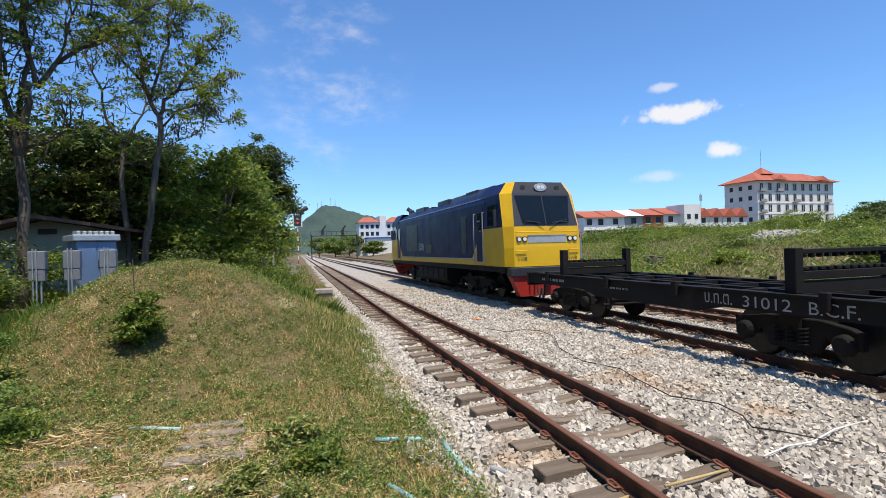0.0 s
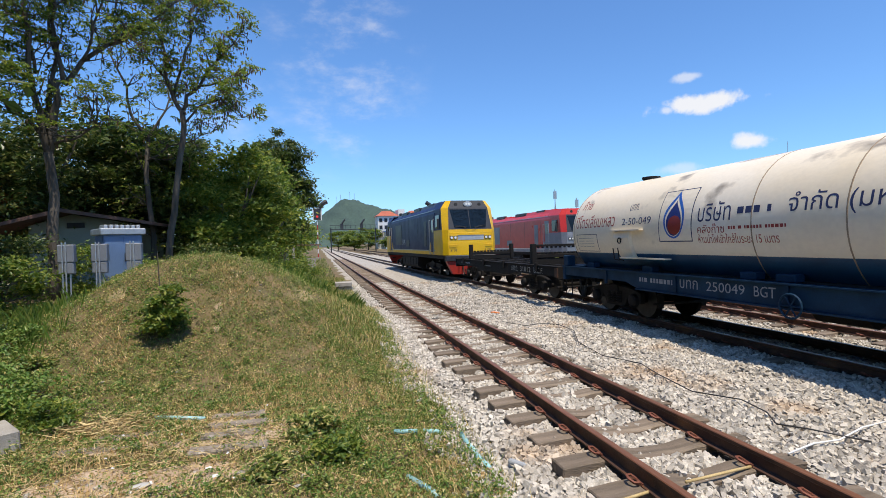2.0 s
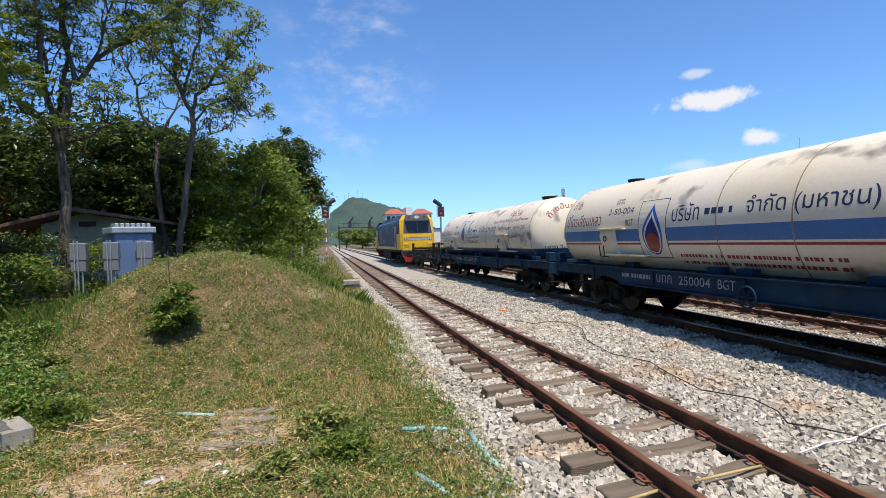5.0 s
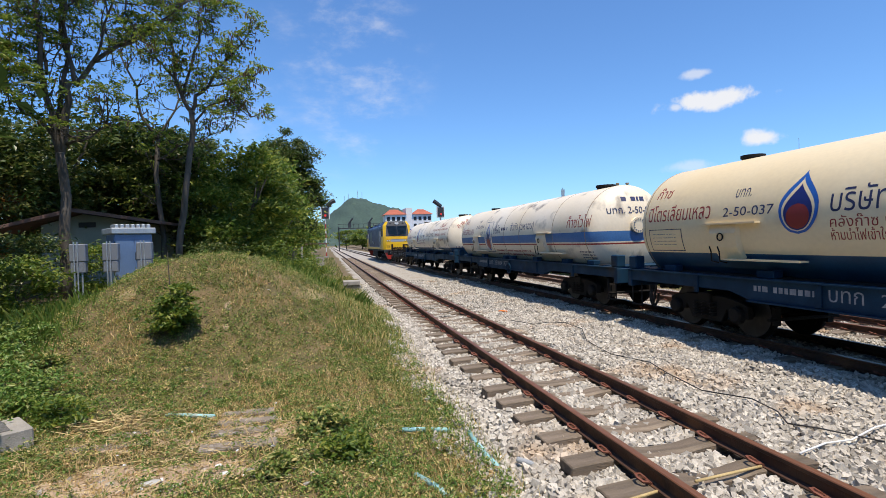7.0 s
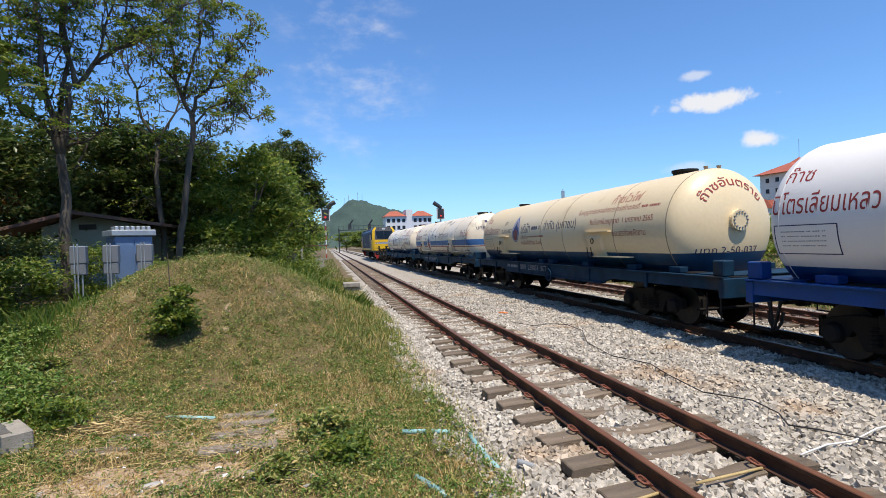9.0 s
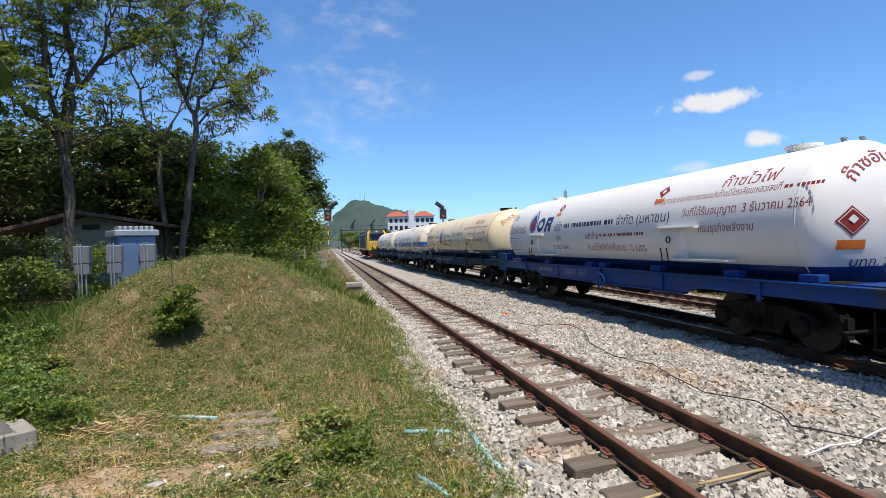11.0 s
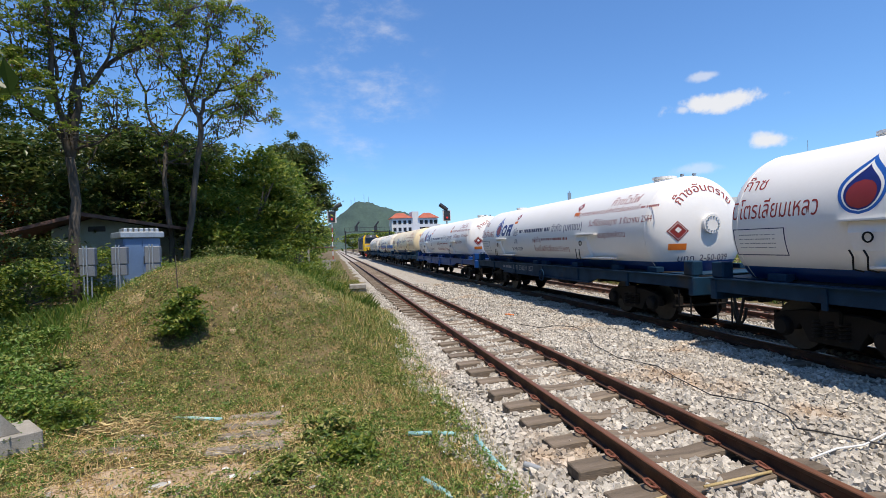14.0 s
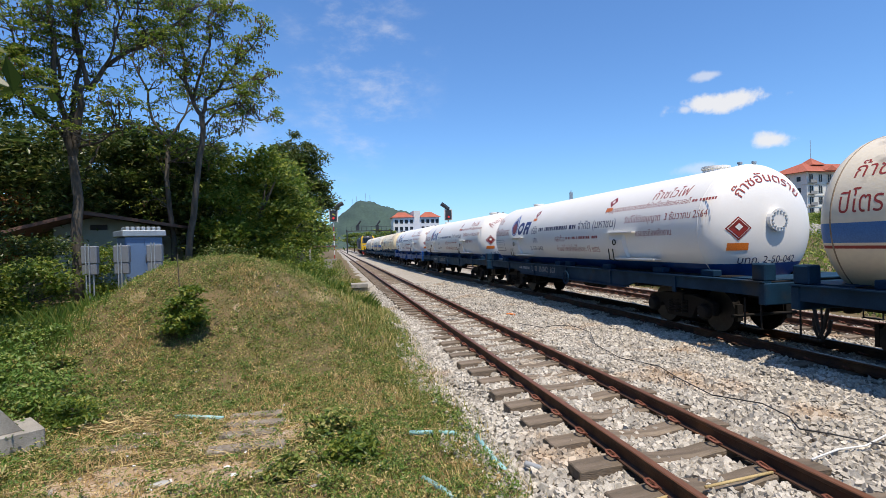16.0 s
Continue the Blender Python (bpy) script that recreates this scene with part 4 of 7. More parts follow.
        on_dome("warning_diamond", diamond(0.42), -0.9, 1.72, LOGORED, w, end, DOME)
        on_dome("warning_frame", moved(diamond(0.36), 0.03, 0.03), -0.9, 1.72, WHITE, w, end - 0.003, DOME)
        on_dome("warning_field", moved(diamond(0.33), 0.045, 0.045), -0.9, 1.72, LOGORED, w, end - 0.006, DOME)
        on_dome("warning_mark", moved(diamond(0.13), 0.145, 0.17), -0.9, 1.72, WHITE, w, end - 0.009, DOME)
        on_dome("hazard_plate", plate(0.34, 0.13), -0.86, 1.54, ORANGE, w, end, DOME)
    else:
        band = style == "banded"
        put("บทก.", 2.85, 0.32, 2.36 if not band else 2.5, 0.15, blue)
        put(number, 2.65, 0.98, 2.06 if not band else 2.27, 0.15, blue)
        fr = drop(0.62 if style == "cream" else 0.56, 0.95)
        at_ = {"cream": 3.72, "ivory": 4.02, "banded": 4.0}[style]
        foot = 1.75 if not band else 1.38
        if band:
            put("BGT", 3.38, 0.28, 2.0, 0.14, blue)
            fr = (fr[0] * np.array([1.12, 1.16]), fr[1])
        if style != "cream":
            tall = 1.02 if not band else 1.24
            on_tank("emblem_panel", panel(0.9, tall), at_ - 0.14, foot - 0.06, PAINTBLUE, w, HALF, 0.006)
            on_tank("emblem_field", panel(0.86, tall - 0.04), at_ - 0.12, foot - 0.04, base, w, HALF, 0.009)
        on_tank("drop_emblem", fr, at_, foot, LOGOBLUE, w, HALF, 0.012)
        on_tank("drop_outline", moved(fr, 0, 0, 0.83), at_ + 0.05, foot + 0.035, base, w, HALF, 0.015)
        on_tank("drop_inner", moved(fr, 0, 0, 0.72), at_ + 0.085, foot + 0.05, LOGODARK, w, HALF, 0.018)
        on_tank("drop_core", disc(0.18 if not band else 0.2), at_ + (0.13 if not band else 0.11), foot + 0.07, LOGORED, w, HALF, 0.021)
        s0 = 4.5 if style == "cream" else 4.92
        put("บริษัท", s0, 0.72, 2.03, 0.34, blue)
        rows(1, s0 + 0.85, 0.62, 2.05, 0.26, blue, 21)
        put("จำกัด (มหาชน)", s0 + 1.75, 2.0, 2.02, 0.36, blue)
        if not band:
            put("คลังก๊าซ", s0, 0.6, 1.83, 0.16, red)
            rows(1, s0 + 0.68, 1.05, 1.85, 0.12, red, 22)
            put("ห้ามนำไฟเข้าใกล้ในระยะ 15 เมตร", s0, 1.6, 1.66, 0.16, red)
            put("ก๊าซไวไฟ", 9.7, 1.1, 2.58, 0.29, red)
            put("ใบอนุญาตประกอบกิจการบรรจุก๊าซเลขที่", 8.3, 2.6, 2.36, 0.2, red)
            rows(1, 10.98, 0.6, 2.38, 0.14, red, 23)
            put("วันที่ออกใบอนุญาต  1 มกราคม 2565", 8.95, 2.5, 2.08, 0.2, red)
            put("กรมธุรกิจพลังงาน", 9.98, 1.25, 1.78, 0.2, red)
            on_dome("lettering", letters("ก๊าซอันตราย", 1.4, 0.2), 0, 0, red, w, end, DOME, ring=0.7)
            on_dome("lettering", letters("บทก." + number, 1.3, 0.14), -0.8, 1.42, blue, w, end, DOME)
        else:
            put("ก๊าซไวไฟ", 10.9, 1.25, 2.05, 0.34, red)
            rows(2, 5.0, 3.2, 1.2, 0.3, red, 26)
            rows(4, 11.4, 0.7, 1.15, 0.36, blue, 27)
            on_dome("faded_lettering", bars(1, 0.7, 0.26, 28), -0.35, 2.6, blue, w, end, DOME)
            on_dome("lettering", letters("บทก. " + number, 1.35, 0.17), -0.75, 2.36, blue, w, end, DOME)
    on_side("faded_lettering", bars(1, 1.0 if not white else 0.9, 0.2, 30), HALF - (3.3 if not white else 3.1), 0.83, -1.223, GREYTEXT, w)
    for body, d, wide in (("บทก", 4.2, 0.4), (number.replace("-", ""), 4.76, 0.68), ("BGT", 5.62, 0.35)) if white else (("บทก", 4.5, 0.45), (number.replace("-", ""), 5.15, 0.8), ("BGT", 6.12, 0.38)):
        on_side("frame_lettering", letters(body, wide, 0.16), HALF - d, 0.85, -1.223, GREYTEXT, w)
    return w


# ---- flat wagon ----
FLAT_LEN = 10.1


def flat_wagon():
    w = thing("flat_wagon", "black open-framed container flat wagon with low end racks", "flat wagon", "wagons of the gas train")
    h = FLAT_LEN / 2
    for s in (-1, 1):
        bm = bmesh.new()
        prism(bm, [(-h, 0.74), (-h, 1.0), (h, 1.0), (h, 0.74), (h - 3.0, 0.74), (h - 3.5, 0.62), (-h + 3.5, 0.62), (-h + 3.0, 0.74)], s * 1.0, s * 1.09, "x")
        part("side_sill", bm, CHASSIS, w)
        part("sill_flange", boxes((min(s * 0.95, s * 1.13), max(s * 0.95, s * 1.13), -h, h, 1.002, 1.03)), CHASSIS, w)
        for y in (-3.75, -1.05, 1.05, 3.75):
            part("container_lock", boxes((min(s * 1.095, s * 1.17), max(s * 1.095, s * 1.17), y - 0.07, y + 0.07, 0.84, 1.1), bevel=0.015), CHASSIS, w)
    for x in (-0.42, 0.42):
        part("long_beam", boxes((x - 0.06, x + 0.06, -h + 0.1, h - 0.1, 0.72, 1.02)), CHASSIS, w)
    for y in np.linspace(-h + 0.9, h - 0.9, 10):
        part("cross_beam", boxes((-1.0, 1.0, y - 0.045, y + 0.045, 0.84, 1.025)), CHASSIS, w)
    for e in (-1, 1):
        part("headstock", boxes((-1.11, 1.11, min(e * (h - 0.14), e * (h + 0.02)), max(e * (h - 0.14), e * (h + 0.02)), 0.66, 1.035), bevel=0.015), CHASSIS, w)
        if e > 0:
            part("end_plate", boxes((-1.06, 1.06, min(e * (h - 0.9), e * (h - 0.15)), max(e * (h - 0.9), e * (h - 0.15)), 1.032, 1.045)), CHASSIS, w)
        coupler(w, e * (h + 0.02), e)
        bogie(w, e * (h - 2.0))
        y = e * (h - 1.87)
        rk = new("end_rack")
        rk.parent = w
        for s in (-1, 1):
            part("post", boxes((min(s * 0.87, s * 1.02), max(s * 0.87, s * 1.02), y - 0.09, y + 0.09, 1.03, 1.67), bevel=0.01), CHASSIS, rk)
        part("panel", boxes((-0.87, 0.87, y - 0.05, y + 0.05, 1.03, 1.2)), CHASSIS, rk)
        part("lower_bar", boxes((-0.87, 0.87, y - 0.07, y + 0.07, 1.22, 1.34), bevel=0.01), CHASSIS, rk)
        if e < 0:
            part("upper_bar", boxes((-0.87, 0.87, y - 0.05, y + 0.05, 1.58, 1.65), bevel=0.01), CHASSIS, rk)
        for k in range(11):
            x = -0.77 + 0.154 * k
            part("tooth", boxes((x - 0.05, x + 0.05, y - 0.06, y + 0.06, 1.342, 1.40), bevel=0.012), CHASSIS, rk)
            if e < 0:
                part("tooth", boxes((x - 0.035, x + 0.035, y - 0.04, y + 0.04, 1.53, 1.578), bevel=0.012), CHASSIS, rk)
    for body, d, wide in (("31012", 7.5, 0.8), ("B.C.F.", 8.55, 0.65), ("บ.ท.ต.", 6.75, 0.55)):
        on_side("lettering", letters(body, wide, 0.17), h - d, 0.78, -1.0935, CHALK, w)
    part("corner_plate", boxes((-1.125, -1.08, -h - 0.025, -h + 0.12, 0.72, 0.99)), RUST, w)
    on_side("faded_lettering", bars(1, 1.2, 0.16, 31), h - 0.9, 0.8, -1.0935, GREYTEXT, w)
    on_side("faded_lettering", bars(1, 0.8, 0.09, 32), h - 3.9, 0.8, -1.0935, GREYTEXT, w)
    return w


# ---- locomotives ----
LOCO_LEN = 17.8


def loco_end(w, e, c, number):
    """A cab at one end (e = -1: the rear), with its screen, lamps and stripe."""
    h = LOCO_LEN / 2
    levels = [(1.16, 0.0, 1.36, 0.2, 0.3), (1.75, 0.0, 1.37, 0.2, 0.3), (2.42, 0.03, 1.37, 0.24, 0.34), (3.5, 0.36, 1.33, 0.3, 0.3), (3.88, 0.5, 1.06, 0.22, 0.22)]
    cab = new("cab")
    cab.parent = w

    def loop(z, back, hw, cx, cy):
        return [(-hw, e * (h - back - 1.9), z), (-hw, e * (h - back - cy), z), (-hw + cx, e * (h - back), z), (hw - cx, e * (h - back), z), (hw, e * (h - back - cy), z), (hw, e * (h - back - 1.9), z)]

    def strip(name, pick, material, label=""):
        bm = bmesh.new()
        for lo, hi, ks in pick:
            a, b = loop(*levels[lo]), loop(*levels[hi])
            for k in ks:
                bm.faces.new([bm.verts.new(p) for p in (a[k], a[k + 1], b[k + 1], b[k])])
        bmesh.ops.remove_doubles(bm, verts=bm.verts, dist=0.001)
        bmesh.ops.solidify(bm, geom=bm.faces[:], thickness=0.03)
        return part(name, bm, material, cab, label)

    strip("nose", [(0, 1, (0, 1, 2, 3, 4)), (1, 2, (0, 1, 2, 3, 4))], c["nose"], c["nose_label"])
    for k in (1, 3):
        strip("pillar", [(2, 3, (k,)), (3, 4, (k,))], c["pillar"])
    strip("screen_surround", [(2, 3, (2,))], CHARCOAL)
    strip("brow", [(3, 4, (2,))], c["brow"])
    for k in (0, 4):
        strip("cab_side", [(2, 3, (k,)), (3, 4, (k,))], c["side"])
    a, b = loop(*levels[4])[1:5], None
    rf = bmesh.new()
    rf.faces.new([rf.verts.new(p) for p in loop(*levels[4])])
    part("cab_roof", rf, c["brow"], cab)
    lo, hi = levels[2], levels[3]

    def face_pt(x, u, off=0.0):
        z = lo[0] + (hi[0] - lo[0]) * u
        back = lo[1] + (hi[1] - lo[1]) * u
        return (x, e * (h - back + off), z)
    for x0, x1 in ((-0.98, -0.02), (0.02, 0.98)):
        bm = bmesh.new()
        q = [face_pt(x0 * (1.0 if abs(x0) < 0.5 else 0.93), 0.14, 0.012), face_pt(x1 * (1.0 if abs(x1) < 0.5 else 0.93), 0.14, 0.012),
             face_pt(x1, 0.92, 0.012), face_pt(x0, 0.92, 0.012)]
        if abs(x0) > 0.5:
            q = [face_pt(-0.82, 0.1, 0.012), face_pt(-0.02, 0.04, 0.012), face_pt(-0.02, 0.93, 0.012), face_pt(-0.97, 0.93, 0.012)]
        else:
            q = [face_pt(0.02, 0.04, 0.012), face_pt(0.82, 0.1, 0.012), face_pt(0.97, 0.93, 0.012), face_pt(0.02, 0.93, 0.012)]
        bm.faces.new([bm.verts.new(p) for p in q])
        bmesh.ops.solidify(bm, geom=bm.faces[:], thickness=0.02)
        part("windscreen", bm, GLASS, cab, "dark tinted windscreen pane")
        wp = bmesh.new()
        s = -1 if x0 < 0 else 1
        tube(wp, [face_pt(s * 0.1, 0.0, 0.05), face_pt(s * 0.45, 0.14, 0.06), face_pt(s * 0.8, 0.12, 0.05)], 0.012, 5)
        tube(wp, [face_pt(s * 0.2, 0.1, 0.05), face_pt(s * 0.75, 0.19, 0.05)], 0.01, 5)
        part("wiper", wp, RUBBER, cab)
    yb = e * (h - 0.43)
    lamp = cyls(((0, yb, 3.7), (0, e * (h - 0.36), 3.7), 0.13), seg=20)
    for v in lamp.verts:
        v.co.x *= 1.7
    part("top_lamp_housing", lamp, SILVER, cab)
    for x in (-0.07, 0.07):
        part("top_lamp", cyls(((x, yb, 3.7), (x, e * (h - 0.35), 3.7), 0.06), seg=14), LENS, cab)
    for x in (-0.62, 0.62):
        part("horn_cover", cyls(((x, yb, 3.68), (x, e * (h - 0.4), 3.68), 0.085), seg=16), RUBBER, cab)
    for x in (-0.99, -0.8, 0.8, 0.99):
        part("headlight_rim", cyls(((x, e * (h - 0.02), 2.02), (x, e * (h + 0.03), 2.02), 0.085), seg=18), CHARCOAL, cab)
        part("headlight", cyls(((x, e * (h - 0.02), 2.02), (x, e * (h + 0.038), 2.02), 0.062), seg=18), LENS, cab)
    part("stripe", boxes((-0.68, 0.68, min(e * h, e * (h + 0.006)), max(e * h, e * (h + 0.006)), 1.9, 2.14)), c["stripe"], cab)
    gl = bmesh.new()
    for x in (-1.0, 1.0):
        tube(gl, [(x - 0.25 * (1 if x > 0 else 0.4), e * (h + 0.01), 1.66), (x - 0.24 * (1 if x > 0 else 0.4), e * (h + 0.05), 1.66), (x + 0.24 * (0.4 if x > 0 else 1), e * (h + 0.05), 1.66), (x + 0.25 * (0.4 if x > 0 else 1), e * (h + 0.01), 1.66)], 0.014, 5)
    tube(gl, [(-1.1, e * (h + 0.01), 2.24), (-1.08, e * (h + 0.05), 2.24), (1.08, e * (h + 0.05), 2.24), (1.1, e * (h + 0.01), 2.24)], 0.014, 5)
    part("grab_rail", gl, c["nose"], cab)
    if number and e < 0:
        for x in (-1.06, 0.72):
            on_end("number", letters(number, 0.33, 0.12), x, 1.34, -h - 0.008, CHARCOAL, cab)
    elif e < 0:
        on_end("emblem_bars", bars(1, 0.8, 0.16, 41), -0.4, 1.42, -h - 0.008, LOGORED, cab)
    part("buffer_beam", boxes((-1.3, 1.3, min(e * (h - 0.3), e * (h + 0.02)), max(e * (h - 0.3), e * (h + 0.02)), 0.86, 1.14), bevel=0.02), CHARCOAL, w)
    pl = bmesh.new()
    prism(pl, [(-1.25, 0.86), (1.25, 0.86), (0.95, 0.22), (-0.95, 0.22)], e * (h - 0.35), e * (h - 0.05))
    part("plough", pl, c["plough"], w, "red plough under the buffer beam")
    coupler(w, e * h, e)
    # doors and handrails by the cab
    for s in (-1, 1):
        y = e * (h - 2.35)
        part("cab_door", boxes((min(s * 1.36, s * 1.375), max(s * 1.36, s * 1.375), y - 0.3, y + 0.3, 1.3, 3.2)), c["door"], w)
        part("door_window", boxes((min(s * 1.36, s * 1.38), max(s * 1.36, s * 1.38), y - 0.17, y + 0.17, 2.35, 3.0)), GLASS, w)
        part("cab_window", boxes((min(s * 1.33, s * 1.385), max(s * 1.33, s * 1.385), min(e * (h - 0.85), e * (h - 1.6)), max(e * (h - 0.85), e * (h - 1.6)), 2.5, 3.2), bevel=0.01), GLASS, w)
        for dy in (-0.42, 0.42):
            part("handrail", cyls(((s * 1.43, y + dy, 1.2), (s * 1.43, y + dy, 3.0), 0.018), ((s * 1.37, y + dy, 3.0), (s * 1.44, y + dy, 3.0), 0.016), ((s * 1.37, y + dy, 1.22), (s * 1.44, y + dy, 1.22), 0.016), seg=6), SILVER, w)
        part("steps", boxes((min(s * 1.1, s * 1.36), max(s * 1.1, s * 1.36), y - 0.3, y + 0.3, 0.42, 0.46), (min(s * 1.1, s * 1.36), max(s * 1.1, s * 1.36), y - 0.3, y + 0.3, 0.72, 0.76)), CHASSIS, w)
    mr = boxes((-1.52, -1.42, min(e * (h - 0.7), e * (h - 0.78)), max(e * (h - 0.7), e * (h - 0.78)), 2.45, 3.0), bevel=0.01)
    part("mirror", mr, CHARCOAL, w)


def locomotive(label, c, number, rolling, group):
    w = thing("locomotive", label, "locomotive", group)
    h = LOCO_LEN / 2
    i = h - 1.85
    bm = bmesh.new()
    prism(bm, [(-1.36, 1.16), (1.36, 1.16), (1.36, 3.32), (1.3, 3.5), (1.05, 3.74), (-1.05, 3.74), (-1.3, 3.5), (-1.36, 3.32)], -i, i)
    part("body", bm, c["body"], w)
    for s in (-1, 1):
        part("sole_stripe", boxes((min(s * 1.361, s * 1.368), max(s * 1.361, s * 1.368), -i - 0.2, i + 0.2, 1.17, 1.36)), c["stripe_low"], w)
        part("pale_line", boxes((min(s * 1.361, s * 1.372), max(s * 1.361, s * 1.372), -i, i, 1.365, 1.41)), c["stripe"], w)
        part("eave_line", boxes((min(s * 1.305, s * 1.325), max(s * 1.305, s * 1.325), -i, i, 3.48, 3.52)), SILVER, w)
        for e in (-1, 1):   # the slanting end of the cab colour
            sl = bmesh.new()
            y0 = e * i
            prism(sl, [(y0 + e * 0.25, 1.415), (y0 - e * 1.3, 1.415), (y0 - e * 0.35, 2.42), (y0 + e * 0.25, 2.42)], s * 1.3615, s * 1.369, "x")
            part("slanted_panel", sl, c["nose"], w)
        for y0, y1, z0, z1 in ((-0.4, 0.6, 1.6, 2.0), (2.2, 4.6, 1.7, 3.1), (-5.2, -4.6, 1.6, 3.0)):
            gr = boxes((min(s * 1.362, s * 1.37), max(s * 1.362, s * 1.37), y0, y1, z0, z1))
            n = int((z1 - z0) / 0.12)
            for k in range(n):
                add_box(gr, min(s * 1.37, s * 1.385), max(s * 1.37, s * 1.385), y0 + 0.03, y1 - 0.03, z0 + 0.03 + k * 0.12, z0 + 0.09 + k * 0.12)
            part("grille", gr, c["grille"], w)
        if number and s < 0:
            on_side("number", letters(number, 0.95, 0.36), 3.2 - 1.2, 1.72, -1.364, SILVER, w)
        for y in (-5.6, -2.9, -0.2, 2.5, 5.2):
            part("panel_joint", boxes((min(s * 1.361, s * 1.366), max(s * 1.361, s * 1.366), y - 0.012, y + 0.012, 1.42, 3.3)), CHARCOAL, w)
    hump = bmesh.new()
    prism(hump, [(-1.06, 3.72), (1.06, 3.72), (0.9, 3.96), (-0.9, 3.96)], -i + 0.2, -2.4)
    part("roof_hump", hump, c["roof"], w)
    hump = bmesh.new()
    prism(hump, [(-0.95, 3.72), (0.95, 3.72), (0.8, 3.9), (-0.8, 3.9)], 1.2, 6.2)
    part("roof_hump", hump, c["roof"], w)
    for y0, y1 in ((-5.4, -4.1), (-1.9, -0.2), (2.2, 4.0)):
        vt = boxes((-0.96, -0.7, y0, y1, 3.76, 3.99), bevel=0.02)
        part("roof_vent", vt, CHARCOAL, w)
    ex = bmesh.new()
    add_box(ex, -0.3, 0.3, -0.9, -0.3, 3.74, 4.07, bevel=0.03)
    part("exhaust", ex, CHARCOAL, w)
    an = bmesh.new()
    add_box(an, -0.75, -0.5, 6.0, 6.5, 3.88, 4.15, bevel=0.06)
    part("roof_horn", an, CHARCOAL, w)
    part("frame", boxes((-1.34, 1.34, -h + 0.3, h - 0.3, 0.98, 1.155)), CHASSIS, w)
    ft = bmesh.new()
    prism(ft, [(-1.25, 0.95), (1.25, 0.95), (1.25, 0.42), (1.05, 0.26), (-1.05, 0.26), (-1.25, 0.42)], -2.3, 2.6)
    part("fuel_tank", ft, CHASSIS, w)
    for y in (-1.6, -0.7, 0.2, 1.1, 2.0):
        part("tank_cover", boxes((-1.275, -1.25, y - 0.36, y + 0.36, 0.48, 0.9), bevel=0.01), CHASSIS, w)
    n0 = len(AXLES)
    for e in (-1, 1):
        bogie(w, e * (h - 4.0), 3.2, 3)
    if not rolling:
        for ax, yy in AXLES[n0:]:
            ax.matrix_basis = pose(0, yy, WHEEL_R)
        del AXLES[n0:]
    for e in (-1, 1):
        loco_end(w, e, c, number)
    return w


BLUE_LOCO = dict(body=NAVY, nose=YELLOW, pillar=YELLOW, brow=CHARCOAL, side=NAVY, stripe=SILVER, stripe_low=YELLOW, plough=REDOX, door=NAVY, grille=CHARCOAL, roof=CHARCOAL, nose_label="bright yellow nose with a silver stripe")
RED_LOCO = dict(body=LOCORED, nose=LOCOGREY, pillar=LOCORED, brow=LOCORED, side=LOCORED, stripe=WHITE, stripe_low=LOCOGREY, plough=REDOX, door=LOCOGREY, grille=LOCOGREY, roof=LOCORED, nose_label="grey nose with a white stripe")

# ---- the train ----
TRAIN = []        # each vehicle and how far its middle lies ahead of the locomotive's rear end
TRAIN.append((locomotive("navy blue and yellow diesel locomotive hauling tank wagons", BLUE_LOCO, "5108", True, ""), LOCO_LEN / 2 - 0.42))
TRAIN.append((flat_wagon(), -1.3 - FLAT_LEN / 2))
for k, (style, number, label) in enumerate((
        ("ivory", "2-50-049", "weathered ivory gas tank wagon on a blue frame"),
        ("banded", "2-50-004", "old cream tank wagon with a blue and red band"),
        ("cream", "2-50-037", "stained cream gas tank wagon on a blue frame"),
        ("white", "2-50-041", "clean white gas tank wagon on a bright blue frame"),
        ("white", "2-50-039", "clean white gas tank wagon with a blue belly"),
        ("white", "2-50-042", "clean white gas tank wagon with a blue belly"),
        ("banded", "2-50-012", "worn cream tank wagon with peeling letters and blue band"))):
    TRAIN.append((tank_wagon(style, number, label), -12.04 - 13.865 * k - HALF))

parked = locomotive("red and grey diesel locomotive parked on the siding", RED_LOCO, "", False, "")
parked.matrix_basis = pose(15.75, 28.0 + LOCO_LEN / 2, -0.05)

# ---- plants ----
def leaf_quads(p, size, seed, up=0.4, slim=0.45):
    """A rhombic leaf at each point, turned at random."""
    g = np.random.default_rng(seed)
    n = len(p)
    nor = g.normal(size=(n, 3))
    nor[:, 2] = np.abs(nor[:, 2]) + up
    nor /= np.linalg.norm(nor, axis=1, keepdims=True)
    t = np.cross(nor, g.normal(size=(n, 3)))
    t /= np.linalg.norm(t, axis=1, keepdims=True)
    b = np.cross(nor, t)
    s = size * (0.6 + 0.8 * g.random((n, 1)))
    v = np.stack([p - t * s, p + b * s * slim + nor * s * 0.15, p + t * s, p - b * s * slim + nor * s * 0.15], 1).reshape(-1, 3)
    return v, np.arange(4 * n).reshape(-1, 4)


